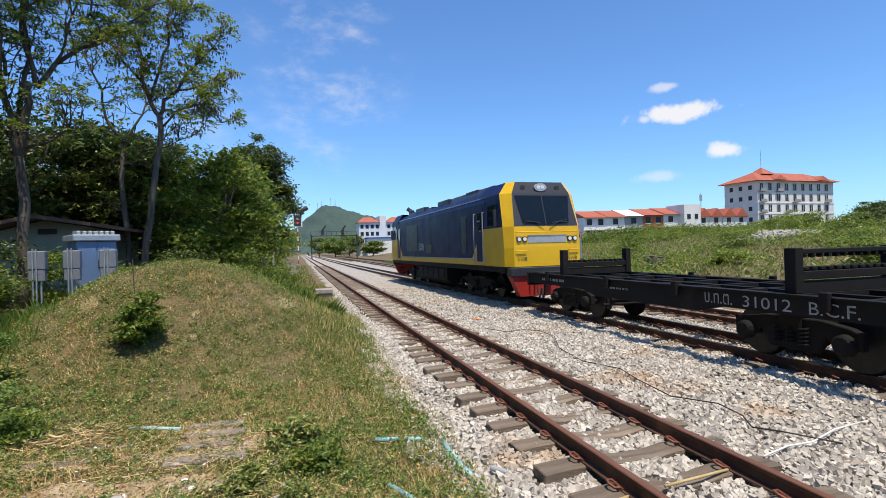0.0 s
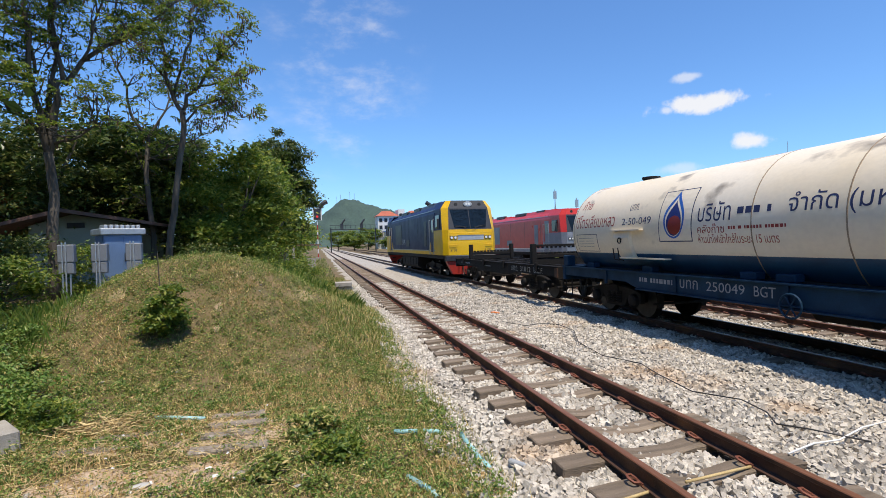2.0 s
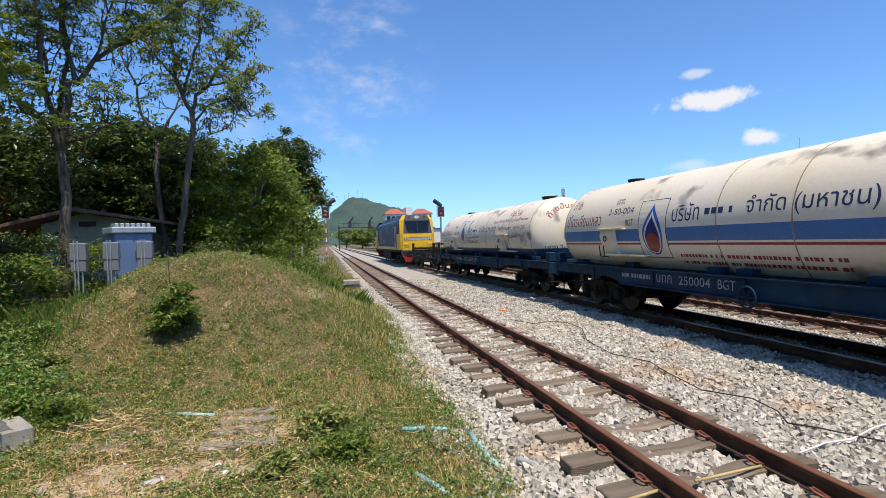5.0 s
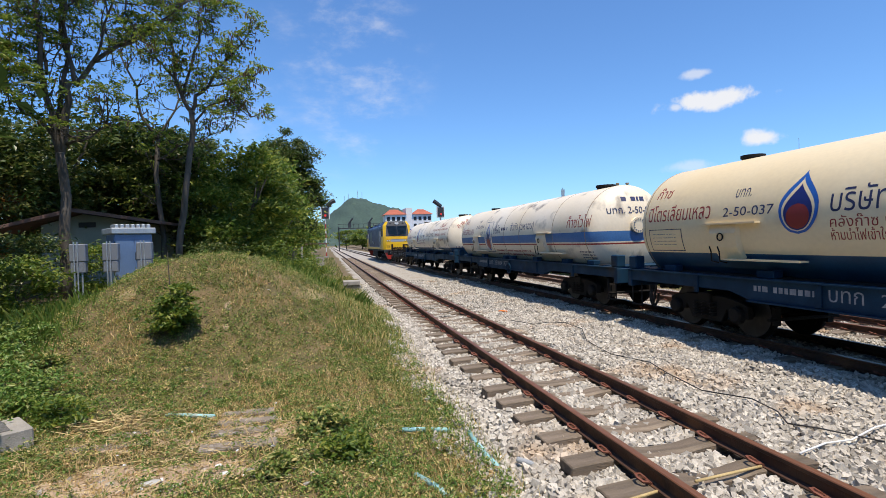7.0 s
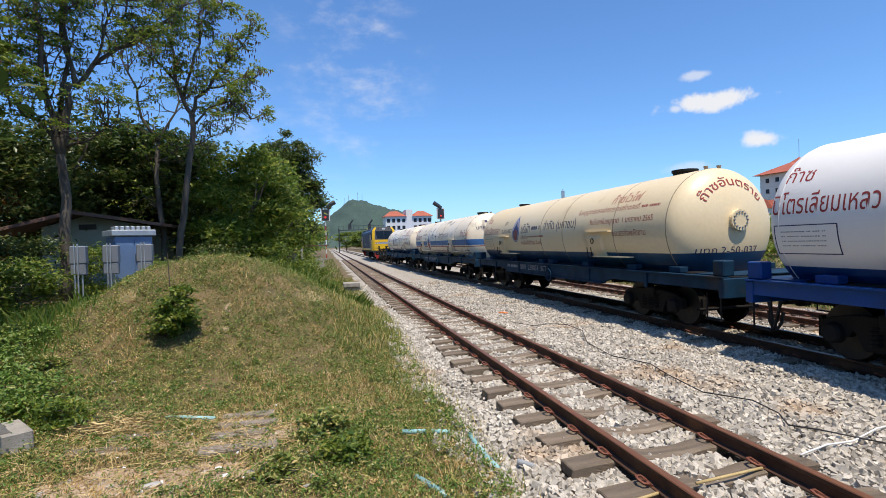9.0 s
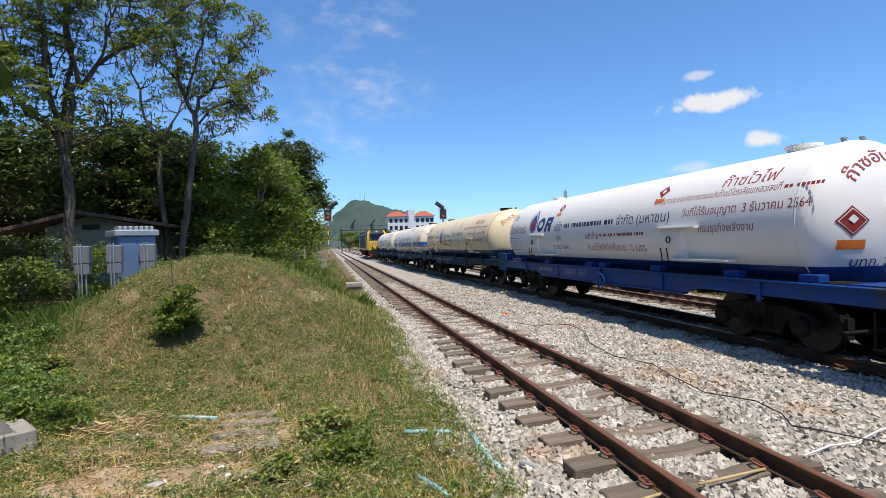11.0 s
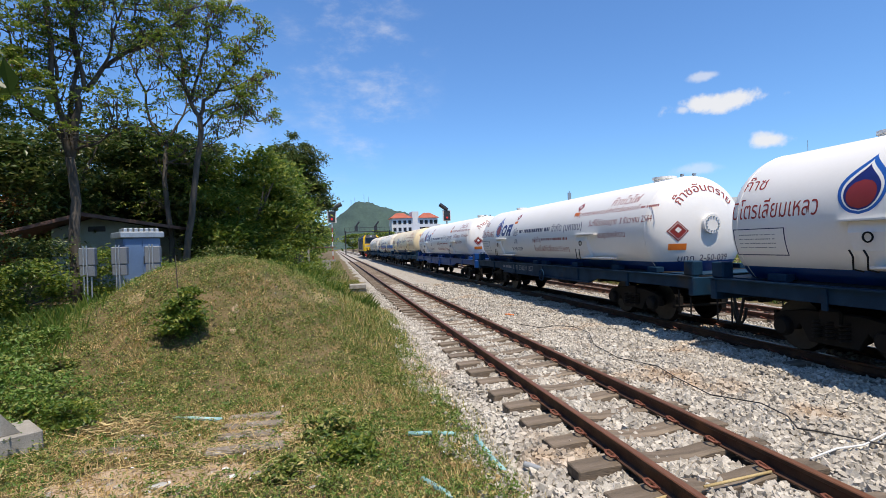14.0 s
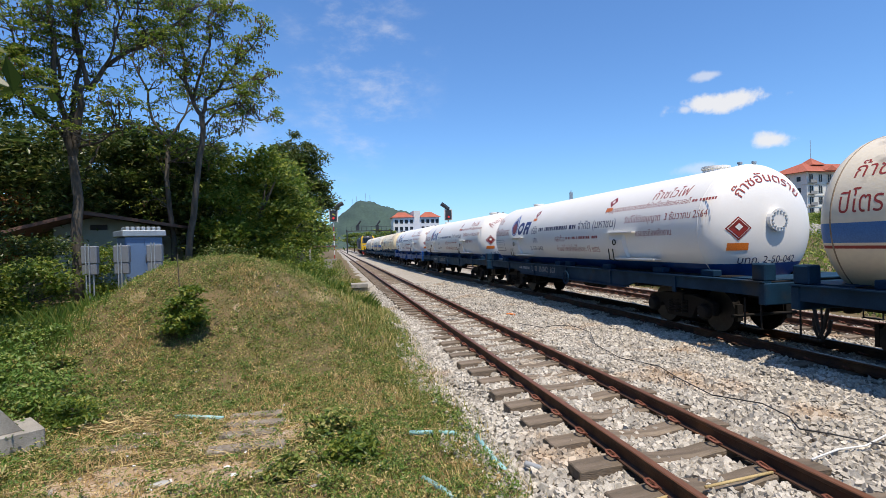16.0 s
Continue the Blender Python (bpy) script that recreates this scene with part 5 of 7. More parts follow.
def crown_points(n, centre, radii, clumps, seed, tight=0.2):
    """Points in uneven clumps over the outside of an ellipsoid."""
    g = np.random.default_rng(seed)
    d = g.normal(size=(clumps, 3))
    d /= np.linalg.norm(d, axis=1, keepdims=True)
    c = d * (0.35 + 0.65 * g.random((clumps, 1)) ** 0.45) * (0.85 + 0.25 * g.random((clumps, 1)))
    k = g.integers(0, clumps, n)
    spread = tight * (0.6 + 0.8 * g.random(clumps))
    q = c[k] + g.normal(size=(n, 3)) * spread[k][:, None] * np.array([1.1, 1.1, 0.42])
    return q * np.array(radii) + np.array(centre)


def leafy(name, label, category, base, centre, radii, leaf, n, size, clumps, seed, trunk=0.14, tight=0.2, stems=5, group=""):
    """A dense leafy crown over a trunk with limbs that reach into it."""
    t = thing(name, label, category, group)
    g = np.random.default_rng(seed + 5)
    bm = bmesh.new()
    c = Vector(centre)
    b = Vector(base)
    mid = b.lerp(c, 0.55)
    tube(bm, [b, b.lerp(mid, 0.5) + Vector((0.04, 0.03, 0)), mid], [trunk, trunk * 0.85, trunk * 0.7], 7)
    for k in range(stems):
        e = c + Vector((g.normal() * radii[0] * 0.5, g.normal() * radii[1] * 0.5, g.random() * radii[2] * 0.7))
        tube(bm, [mid, mid.lerp(e, 0.5) + Vector(g.normal(size=3)) * 0.1, e], [trunk * 0.55, trunk * 0.35, trunk * 0.12], 5)
    part("trunk", bm, BARK, t, smooth=True)
    v, f = leaf_quads(crown_points(int(n * 1.15), centre, radii, int(clumps * 1.25), seed, tight * 0.9), size * 0.82, seed + 1, 0.7)
    link("crown", raw_mesh("crown", v, f, leaf), None, t)
    return t


def gz(x, y):
    return float(land(x, y))


def standing(x, y, down=0.05):
    return (x, y, gz(x, y) - down)


def feather_tree(label, y, limbs, seed, leaf, sprays, pods, reach=1.0):
    """A tree of drawn limbs (x, z and how far nearer than y), with boughs, twigs and feathered leaves grown on them."""
    t = thing("tree", label, "tree")
    g = np.random.default_rng(seed)
    bm, tips = bmesh.new(), []

    def bough(p, d, length, r, level):
        pts, q = [p.copy()], p.copy()
        for k in range(4):
            d = (d + Vector(g.normal(size=3)) * 0.2 + Vector((0, 0, 0.05))).normalized()
            q = q + d * length / 4
            pts.append(q.copy())
        tube(bm, pts, [max(0.006, r * (1 - 0.18 * k)) for k in range(5)], 5)
        tips.append((q, d))
        if level:
            for k in range(3):
                nd = (d + Vector(g.normal(size=3)) * 0.75).normalized()
                bough(pts[1 + k], nd, length * (0.45 + 0.3 * g.random()), r * 0.55, level - 1)

    for near, r0, r1, pts in limbs:
        n = len(pts)
        ps = [Vector((x, y - near * k / (n - 1) + g.normal() * 0.05, z)) for k, (x, z) in enumerate(pts)]
        fine = [ps[k].lerp(ps[k + 1], u) + Vector(g.normal(size=3)) * 0.025 for k in range(n - 1) for u in (0, 0.5)] + [ps[-1]]
        tube(bm, fine, [0.82 * (r0 + (r1 - r0) * k / (len(fine) - 1)) for k in range(len(fine))], 8)
        if r1 > 0.09:
            continue
        for k in range(2, len(fine)):
            along = (fine[k] - fine[k - 1]).normalized()
            for _ in range(2 if k > len(fine) // 3 else 1):
                d = (along * 0.55 + Vector(g.normal(size=3)) * 0.7 + Vector((0, 0, 0.15))).normalized()
                bough(fine[k], d, reach * (0.5 + 0.7 * g.random()), 0.025, 1)
    part("trunk", bm, BARK, t, smooth=True)
    tp, td = np.array([q[:] for q, d in tips]), np.array([d[:] for q, d in tips])
    some = g.permutation(len(tp))[:int(len(tp) * 0.72)]
    k = g.choice(some, sprays)
    d = td[k] * 0.5 + g.normal(size=(sprays, 3)) * np.array([1, 1, 0.3]) + np.array([0, 0, -0.12])
    d /= np.linalg.norm(d, axis=1, keepdims=True)
    sd = np.cross(d, np.array([0, 0, 1.0]))
    sd /= np.linalg.norm(sd, axis=1, keepdims=True)
    base = tp[k] + g.normal(size=(sprays, 3)) * np.array([0.1, 0.1, 0.08])
    u = np.linspace(0.05, 1, 7)
    long_ = (0.2 + 0.2 * g.random((sprays, 1, 1)))
    p = [base[:, None] + d[:, None] * u[None, :, None] * long_ + sg * sd[:, None] * 0.05 - np.array([0, 0, 0.06]) * (u ** 2)[None, :, None] for sg in (-1, 1)]
    p = np.concatenate(p, 1).reshape(-1, 3) + g.normal(size=(sprays * 14, 3)) * 0.012
    v, f = leaf_quads(p, 0.052, seed + 2, 0.9, 0.42)
    link("crown", raw_mesh("crown", v, f, leaf), None, t)
    if pods:
        k = g.integers(0, len(tp), pods)
        p = tp[k] + g.normal(size=(pods, 3)) * np.array([0.12, 0.12, 0.1]) - np.array([0, 0, 0.05])
        v = np.stack([p + np.array([0.025, 0, 0]), p + np.array([0, 0.02, 0]) - np.array([0, 0, 0.11]), p - np.array([0.02, 0, 0]), p + np.array([0, -0.01, 0.03])], 1).reshape(-1, 3)
        link("seed_pod", raw_mesh("seed_pod", v, np.arange(4 * pods).reshape(-1, 4), PODS), None, t, "dry brown seed pods")["kind"] = "stuff"
    return t


# the wood behind the mound
feather_tree("tall thin-leaved tree with forked trunk beside the hut", 16.0, (
    (0.0, 0.19, 0.14, [(-6.95, 0.4), (-6.97, 2.1), (-6.96, 3.0), (-6.99, 4.0), (-7.04, 4.7)]),
    (0.6, 0.12, 0.03, [(-7.04, 4.6), (-7.15, 5.4), (-7.23, 6.1), (-7.31, 6.9), (-7.15, 7.7), (-7.26, 8.4), (-7.36, 9.4), (-7.3, 10.3)]),
    (-0.5, 0.06, 0.02, [(-7.31, 6.8), (-7.4, 7.5), (-7.54, 8.1), (-7.57, 9.2), (-7.9, 10.0)]),
    (0.3, 0.13, 0.10, [(-7.04, 4.6), (-6.83, 5.4), (-6.72, 6.15), (-6.62, 6.6)]),
    (-0.4, 0.085, 0.02, [(-6.62, 6.55), (-6.14, 7.25), (-5.56, 7.75), (-5.05, 8.1), (-4.6, 8.45), (-4.0, 8.9), (-3.6, 9.5)]),
    (0.7, 0.08, 0.02, [(-6.62, 6.55), (-6.69, 7.4), (-6.73, 8.15), (-6.56, 8.95), (-6.4, 9.6), (-6.5, 10.4)]),
    (0.3, 0.045, 0.015, [(-5.05, 8.1), (-5.25, 8.6), (-5.26, 9.4), (-5.1, 10.1)]),
    (0.6, 0.05, 0.015, [(-6.14, 7.25), (-5.84, 7.75), (-5.61, 8.4), (-5.37, 9.0), (-5.5, 9.9)]),
    (0.5, 0.08, 0.02, [(-7.1, 5.0), (-7.5, 5.6), (-7.82, 5.8), (-8.06, 6.4), (-8.11, 7.0), (-8.2, 7.9), (-8.5, 8.8)]),
    (-0.6, 0.09, 0.025, [(-7.11, 5.1), (-6.99, 6.45), (-6.86, 7.4), (-7.07, 8.1), (-7.1, 9.2), (-6.9, 10.2)]),
    (0.5, 0.05, 0.015, [(-6.9, 4.9), (-6.42, 5.05), (-5.93, 5.25), (-5.43, 5.5)])), 40, LEAF, 1500, 500)
feather_tree("slender sparse-leaved tree with hanging brown seed pods", 18.0, (
    (0.0, 0.14, 0.10, [(-4.75, 0.3), (-4.63, 2.0), (-4.47, 3.1), (-4.3, 4.2), (-4.17, 5.5), (-4.14, 6.45)]),
    (0.4, 0.09, 0.02, [(-4.14, 6.35), (-4.35, 6.8), (-4.54, 7.5), (-4.52, 8.05), (-4.69, 8.95), (-4.58, 9.7), (-4.64, 10.2)]),
    (-0.3, 0.085, 0.015, [(-4.14, 6.35), (-3.92, 6.9), (-3.56, 7.35), (-3.28, 7.9), (-2.83, 8.4), (-2.5, 8.8), (-2.27, 9.35)]),
    (0.4, 0.045, 0.012, [(-3.56, 7.3), (-3.04, 7.35), (-2.51, 7.55), (-2.15, 7.5)]),
    (0.3, 0.05, 0.012, [(-4.15, 6.0), (-3.58, 6.6), (-2.88, 6.8), (-2.29, 6.2)]),
    (0.4, 0.045, 0.012, [(-4.54, 7.4), (-4.97, 7.9), (-5.29, 8.4)]),
    (-0.5, 0.06, 0.015, [(-4.42, 6.9), (-4.14, 7.9), (-3.85, 8.8), (-3.91, 9.5), (-3.65, 9.8), (-3.2, 10.1)])), 50, LEAFBRIGHT, 850, 900, 0.46)
feather_tree("thin tree with light feathery leaves behind the hut", 19.5, (
    (0.0, 0.12, 0.09, [(-5.6, 0.3), (-5.5, 2.4), (-5.7, 4.6), (-5.6, 5.8)]),
    (0.4, 0.07, 0.02, [(-5.6, 5.8), (-6.1, 6.6), (-6.2, 7.6), (-6.6, 8.6), (-6.4, 9.6)]),
    (-0.4, 0.06, 0.02, [(-5.6, 5.8), (-5.2, 6.5), (-4.9, 7.3), (-5.0, 8.2)]),
    (0.5, 0.05, 0.015, [(-5.65, 5.0), (-4.9, 5.5), (-4.2, 5.7), (-3.4, 6.0)])), 45, LEAFBRIGHT, 420, 200)
feather_tree("old leaning tree at the edge of the wood", 14.8, (
    (0.0, 0.15, 0.11, [(-9.0, 0.4), (-9.1, 2.0), (-9.25, 3.6), (-9.3, 5.0)]),
    (0.4, 0.09, 0.02, [(-9.3, 5.0), (-9.0, 6.0), (-8.8, 7.0), (-8.6, 8.2), (-8.8, 9.4)]),
    (-0.4, 0.08, 0.02, [(-9.3, 5.0), (-9.8, 6.0), (-10.0, 7.2), (-10.4, 8.4)]),
    (0.5, 0.06, 0.02, [(-9.2, 4.2), (-8.6, 4.9), (-8.2, 5.8), (-7.9, 6.2)])), 51, LEAF, 1200, 500)
leafy("tree", "broad dense dark green tree by the signal", "tree", standing(-2.4, 35), (-2.35, 35, 5.7), (2.15, 2.1, 3.6), LEAFDARK, 36000, 0.125, 150, 61, 0.3, 0.115)
leafy("tree", "bright green bushy tree behind the mound", "tree", standing(-3.4, 20.5), (-3.0, 20.5, 3.3), (1.9, 1.7, 2.3), LEAF, 15000, 0.11, 60, 62, 0.14, 0.17)
leafy("tree", "dark leafy tree in the wood", "tree", standing(-6.6, 22), (-6.6, 22, 4.3), (2.7, 1.9, 3.0), LEAFDARK, 17000, 0.13, 60, 63, 0.2, 0.18)
leafy("tree", "tall dark leafy tree beyond the hut", "tree", standing(-9.2, 20), (-9.2, 20, 4.5), (2.4, 1.7, 2.6), LEAFDARK, 11000, 0.12, 50, 71, 0.2, 0.18)
leafy("tree", "dark leafy tree behind the hut", "tree", standing(-10.5, 25), (-10.5, 25, 3.9), (4.2, 2.2, 3.3), LEAFDARK, 20000, 0.15, 80, 64, 0.22, 0.16)
leafy("tree", "green leafy tree at the end of the wood", "tree", standing(-2.6, 26), (-2.9, 26.5, 3.4), (2.2, 2.2, 2.8), LEAF, 14000, 0.13, 50, 65, 0.16, 0.18)
leafy("tree", "dark tree with heavy foliage deep in the wood", "tree", standing(-15, 24), (-15, 24, 4.0), (4.5, 2.5, 3.6), LEAFDARK, 18000, 0.16, 80, 66, 0.22, 0.16)
leafy("tree", "dense dark tree in the middle of the wood", "tree", standing(-7.5, 28), (-7.2, 28.5, 4.3), (4.4, 2.0, 3.3), LEAFDARK, 20000, 0.16, 80, 67, 0.22, 0.16)
leafy("tree", "orange-flowering tree among dark foliage", "tree", standing(-11.4, 20.5), (-11.4, 20.5, 3.2), (1.6, 1.2, 1.5), FLAME, 1600, 0.09, 24, 68, 0.1, 0.2)
for k, (x, y, r, h, lf) in enumerate(((-8.2, 15.6, 1.5, 1.1, LEAFDARK), (-6.9, 13.4, 0.9, 0.8, LEAF), (-5.9, 16.4, 1.3, 1.1, LEAF), (-3.4, 17.6, 1.4, 1.1, LEAFDARK), (-1.7, 18.6, 1.2, 1.0, LEAF),
                                      (-1.0, 17.2, 1.0, 0.55, LEAF), (-0.45, 18.4, 0.7, 0.45, LEAF), (-9.2, 12.0, 1.6, 1.2, LEAFDARK), (-7.4, 10.6, 1.0, 0.7, LEAF), (-0.9, 24, 1.2, 0.7, LEAF),
                                      (-10.5, 16, 1.6, 1.6, LEAFDARK), (-4.6, 16.0, 0.8, 0.7, LEAF), (-3.4, 50, 2.0, 1.6, LEAF), (-5.0, 46, 2.2, 2.0, LEAFDARK), (-5.0, 62, 2.6, 2.2, LEAF))):
    z = gz(x, y)
    leafy("bush", "tangled green bush at the edge of the wood", "bush", standing(x, y), (x, y, z + h * 0.75), (r, r * 0.8, h), lf, 4200, 0.062 if y < 40 else 0.16, 30, 100 + k, 0.03, 0.22, 4, "bushes at the edge of the wood")

# unseen trees beside the viewpoint, added to hold back sky light and shade bushes
for k, (x, y) in enumerate(((-9.7, 8.4), (-13.5, 2), (-12.8, -4.5), (-13.5, -11), (-13.0, -18))):
    leafy("tree", "unseen dense green tree added along the line to cast shade", "tree", standing(x, y), (x, y, 5.6), (3.4, 3.6, 5.2), LEAFDARK, 7000, 0.3, 60, 500 + k, 0.24, 0.18, 5, "wood along the line")

# shrubs on the mound and the verge
z = gz(-2.5, 9.35)
leafy("shrub", "small glossy dark green shrub on the mound", "shrub", standing(-2.5, 9.35), (-2.5, 9.35, z + 0.42), (0.42, 0.36, 0.42), LEAF, 2600, 0.05, 26, 141, 0.02, 0.22)
twig = bmesh.new()
tube(twig, [(-2.56, 9.4, z + 0.3), (-2.6, 9.4, z + 0.9), (-2.62, 9.42, z + 1.4)], [0.012, 0.009, 0.006], 5)
tagged(part("twig", twig, BARK), "bare upright dead twig in the shrub", "twig")
for k, (x, y, r, lf) in enumerate(((0.12, 5.1, 0.22, LEAF), (-0.12, 5.9, 0.24, HERB), (-0.5, 4.9, 0.14, HERB), (-3.2, 7.0, 0.3, LEAF), (-3.3, 5.3, 0.22, HERB), (-3.6, 7.6, 0.45, LUSH), (-4.2, 7.9, 0.5, LUSH), (-4.5, 6.9, 0.4, LEAFBRIGHT), (-4.9, 9.0, 0.6, LUSH), (-3.9, 6.4, 0.35, LUSH), (-5.4, 8.6, 0.45, LEAF), (-6.2, 9.6, 0.55, LEAFBRIGHT), (-5.8, 10.8, 0.5, LEAF), (-5.0, 10.2, 0.32, LUSH), (-6.8, 8.2, 0.5, LEAF), (-7.2, 10.2, 0.6, LEAFBRIGHT), (-4.3, 8.9, 0.28, HERB))):
    leafy("shrub", "low leafy weed clump in the dry grass", "shrub", standing(x, y), (x, y, gz(x, y) + r * 0.5), (r, r, r * 0.6), lf, 1300, 0.04, 22, 150 + k, 0.01, 0.25, 4, "weed clumps on the verge")


def blades(name, label, pts, high, wide, material, seed, lean=0.5):
    """Grass: a narrow bent blade at each point."""
    g = np.random.default_rng(seed)
    n = len(pts)
    a = g.random(n) * 2 * math.pi
    h = high * (0.45 + 0.8 * g.random(n) ** 1.5)
    out = np.stack([np.cos(a), np.sin(a), 0 * a], -1)
    side = np.stack([-np.sin(a), np.cos(a), 0 * a], -1) * (wide * (0.7 + 0.6 * g.random(n)))[:, None]
    bendy = (lean * h * (0.3 + g.random(n)))[:, None]
    up = np.array([0, 0, 1.0])
    p1 = pts + up * (h * 0.55)[:, None] + out * bendy * 0.35
    p2 = pts + up * h[:, None] + out * bendy
    if high < 0.2:
        v, k = np.stack([pts - side, pts + side, p2], 1).reshape(-1, 3), 3
    else:
        v, k = np.stack([pts - side, pts + side, p1 + side * 0.7, p2, p1 - side * 0.7], 1).reshape(-1, 3), 5
    return tagged(link(name, raw_mesh(name, v, np.arange(k * n).reshape(-1, k), material), None), label, "grass", kind="stuff")


def verge_points(n, x0, x1, y0, y1, seed, patch=0.0):
    g = np.random.default_rng(seed)
    y = y0 * (y1 / y0) ** g.random(n)
    x = x0 + (x1 - x0) * g.random(n)
    edge = 1.56 + 0.16 * np.sin(y * 1.3) + 0.1 * np.sin(y * 3.1 + 1) + 0.25 * g.random(n) ** 4
    bare = np.exp(-((x + 1.6) / 1.3) ** 2 - ((y - 5.2) / 0.75) ** 2) + 0.25 * np.exp(-((x + 1.2) / 1.5) ** 2 - ((y - 6.6) / 0.6) ** 2)
    keep = (x < edge) & (g.random(n) > bare * 0.8) & ((x > edge - 0.5) | (lumps(x * 2.1 + 3, y * 2.1) + g.random(n) * 1.4 > patch))
    x, y = x[keep], y[keep]
    return np.stack([x, y, land(x, y) - 0.01], -1)


g00 = np.random.default_rng(200)
gl0x, gl0y = -9 + 10.4 * g00.random(42000), -8 + 11.2 * g00.random(42000)
blades("dry_grass", "short dry and green grass on the verge and mound", verge_points(190000, -7.5, 1.7, 3.0, 19, 201, 0.3), 0.07, 0.0045, GRASS, 202)
blades("dry_grass", "short dry grass round the viewpoint", np.stack([gl0x, gl0y, land(gl0x, gl0y)], -1), 0.08, 0.005, GRASS, 209)
g0 = verge_points(190000, -7.0, 1.5, 3.4, 17, 203, -0.15)
hv, hf = leaf_quads(g0 + np.array([0, 0, 0.018]), 0.016, 204, 0.7, 0.55)
tagged(link("ground_herbs", raw_mesh("ground_herbs", hv, hf, HERB), None), "creeping low herbs covering the earth mound", "herbs", kind="stuff")


def tufts(label, n, each, wide, high, size, material, seed, patch):
    """Small domed tufts of leaves, each one a hummock that shades its neighbours."""
    g = np.random.default_rng(seed)
    c = verge_points(n, -7.0, 1.45, 3.6, 17, seed + 1, patch)
    m = len(c)
    w = wide * (0.5 + g.random(m))
    k = np.repeat(np.arange(m), each)
    o = g.normal(size=(len(k), 2)) * 0.6
    up = high * (0.4 + g.random(m))[k] * np.exp(-(o ** 2).sum(1)) * (0.35 + 0.65 * g.random(len(k)))
    x, y = c[k, 0] + o[:, 0] * w[k], c[k, 1] + o[:, 1] * w[k]
    v, f = leaf_quads(np.stack([x, y, land(x, y) + up + 0.008], -1), size, seed + 2, 0.6, 0.5)
    return tagged(link("herb_tufts", raw_mesh("herb_tufts", v, f, material), None), label, "herbs", kind="stuff")


tufts("low olive green herb tufts on the mound", 5200, 24, 0.07, 0.12, 0.016, HERB, 221, 0.3)
tufts("darker leafy weed tufts on the mound", 4600, 30, 0.085, 0.12, 0.016, LUSH, 224, 0.6)
tufts("dry bleached weed tufts on the mound", 2200, 22, 0.06, 0.06, 0.015, DRY, 227, 0.6)
sx, sy = verge_points(120000, -6.5, 1.6, 3.2, 15, 214, 0.2)[:, :2].T
pick = lumps(sx * 1.3 + 5, sy * 1.1) + 0.8 * np.exp(-((sx + 0.3) / 2.2) ** 2 - ((sy - 6.9) / 0.9) ** 2) - 0.16 * (sy > 8.2) > 0.26
blades("straw_grass", "bleached dry grass in patches on the verge", np.stack([sx[pick], sy[pick], land(sx[pick], sy[pick])], -1), 0.085, 0.005, DRY, 215, 1.1)
bare = bmesh.new()
for cx, cy, ra, rb_, sd in ((-1.75, 5.05, 1.05, 0.5, 1), (-0.9, 6.2, 0.75, 0.55, 2), (-2.3, 6.15, 0.6, 0.3, 3), (-1.8, 10.0, 0.07, 0.09, 4), (-1.75, 9.5, 0.05, 0.07, 5)):
    rings = []
    for q in range(1, 7):
        rings.append([bare.verts.new((cx + ra * q / 6 * math.cos(a) * w, cy + rb_ * q / 6 * math.sin(a) * w, gz(cx + ra * q / 6 * math.cos(a) * w, cy + rb_ * q / 6 * math.sin(a) * w) + 0.012 - 0.016 * (q == 6)))
                      for a in np.linspace(0, 2 * math.pi, 37)[:-1] for w in (1 + 0.22 * math.sin(3 * a + sd) + 0.12 * math.sin(7 * a + sd),)])
    bare.faces.new(rings[0])
    for r0, r1 in zip(rings, rings[1:]):
        for q in range(36):
            bare.faces.new((r0[q], r1[q], r1[(q + 1) % 36], r0[(q + 1) % 36]))
bmesh.ops.recalc_face_normals(bare, faces=bare.faces)
tagged(part("bare_earth", bare, SAND, smooth=True), "bare sandy earth patches in the dry grass", "bare earth", kind="structure")
gl = np.random.default_rng(216)
lx, ly = 0.1 + 1.35 * gl.random(12000), 9 + 24 * gl.random(12000)
blades("verge_grass", "grass growing along the edge of the ballast", np.stack([lx, ly, land(lx, ly)], -1), 0.17, 0.008, GRASS, 217, 0.8)
gl = np.random.default_rng(205)
lx, ly = -4.2 - 4.5 * gl.random(9000) ** 0.8, 4.6 + 9 * gl.random(9000)
k = lx < -3.4 - 0.22 * (ly - 4) + 0.55 * gl.normal(size=9000)
blades("tall_grass", "tall lush green grass beside the mound", np.stack([lx[k], ly[k], land(lx[k], ly[k])], -1), 0.34, 0.0055, LUSH, 206, 0.45)
lx, ly = -4.5 + 5.6 * gl.random(4500), 13.6 + 3.6 * gl.random(4500)
blades("tall_grass", "tall bright grass along the crest of the mound", np.stack([lx, ly, land(lx, ly)], -1), 0.36, 0.012, LUSH, 207, 0.7)
lx, ly = 0.8 + 0.8 * gl.random(7000), 3.4 + 26 * gl.random(7000)
blades("verge_grass", "dry grass tufts creeping over the stone edge", np.stack([lx, ly, land(lx, ly)], -1), 0.13, 0.006, GRASS, 208, 0.8)

lx, ly = -7 + 8.0 * gl.random(9000), 23 + 60 * gl.random(9000) ** 1.4
blades("tall_grass", "rough green grass along the far verge", np.stack([lx, ly, land(lx, ly)], -1), 0.24, 0.02, FIELDGRASS, 218, 0.7)

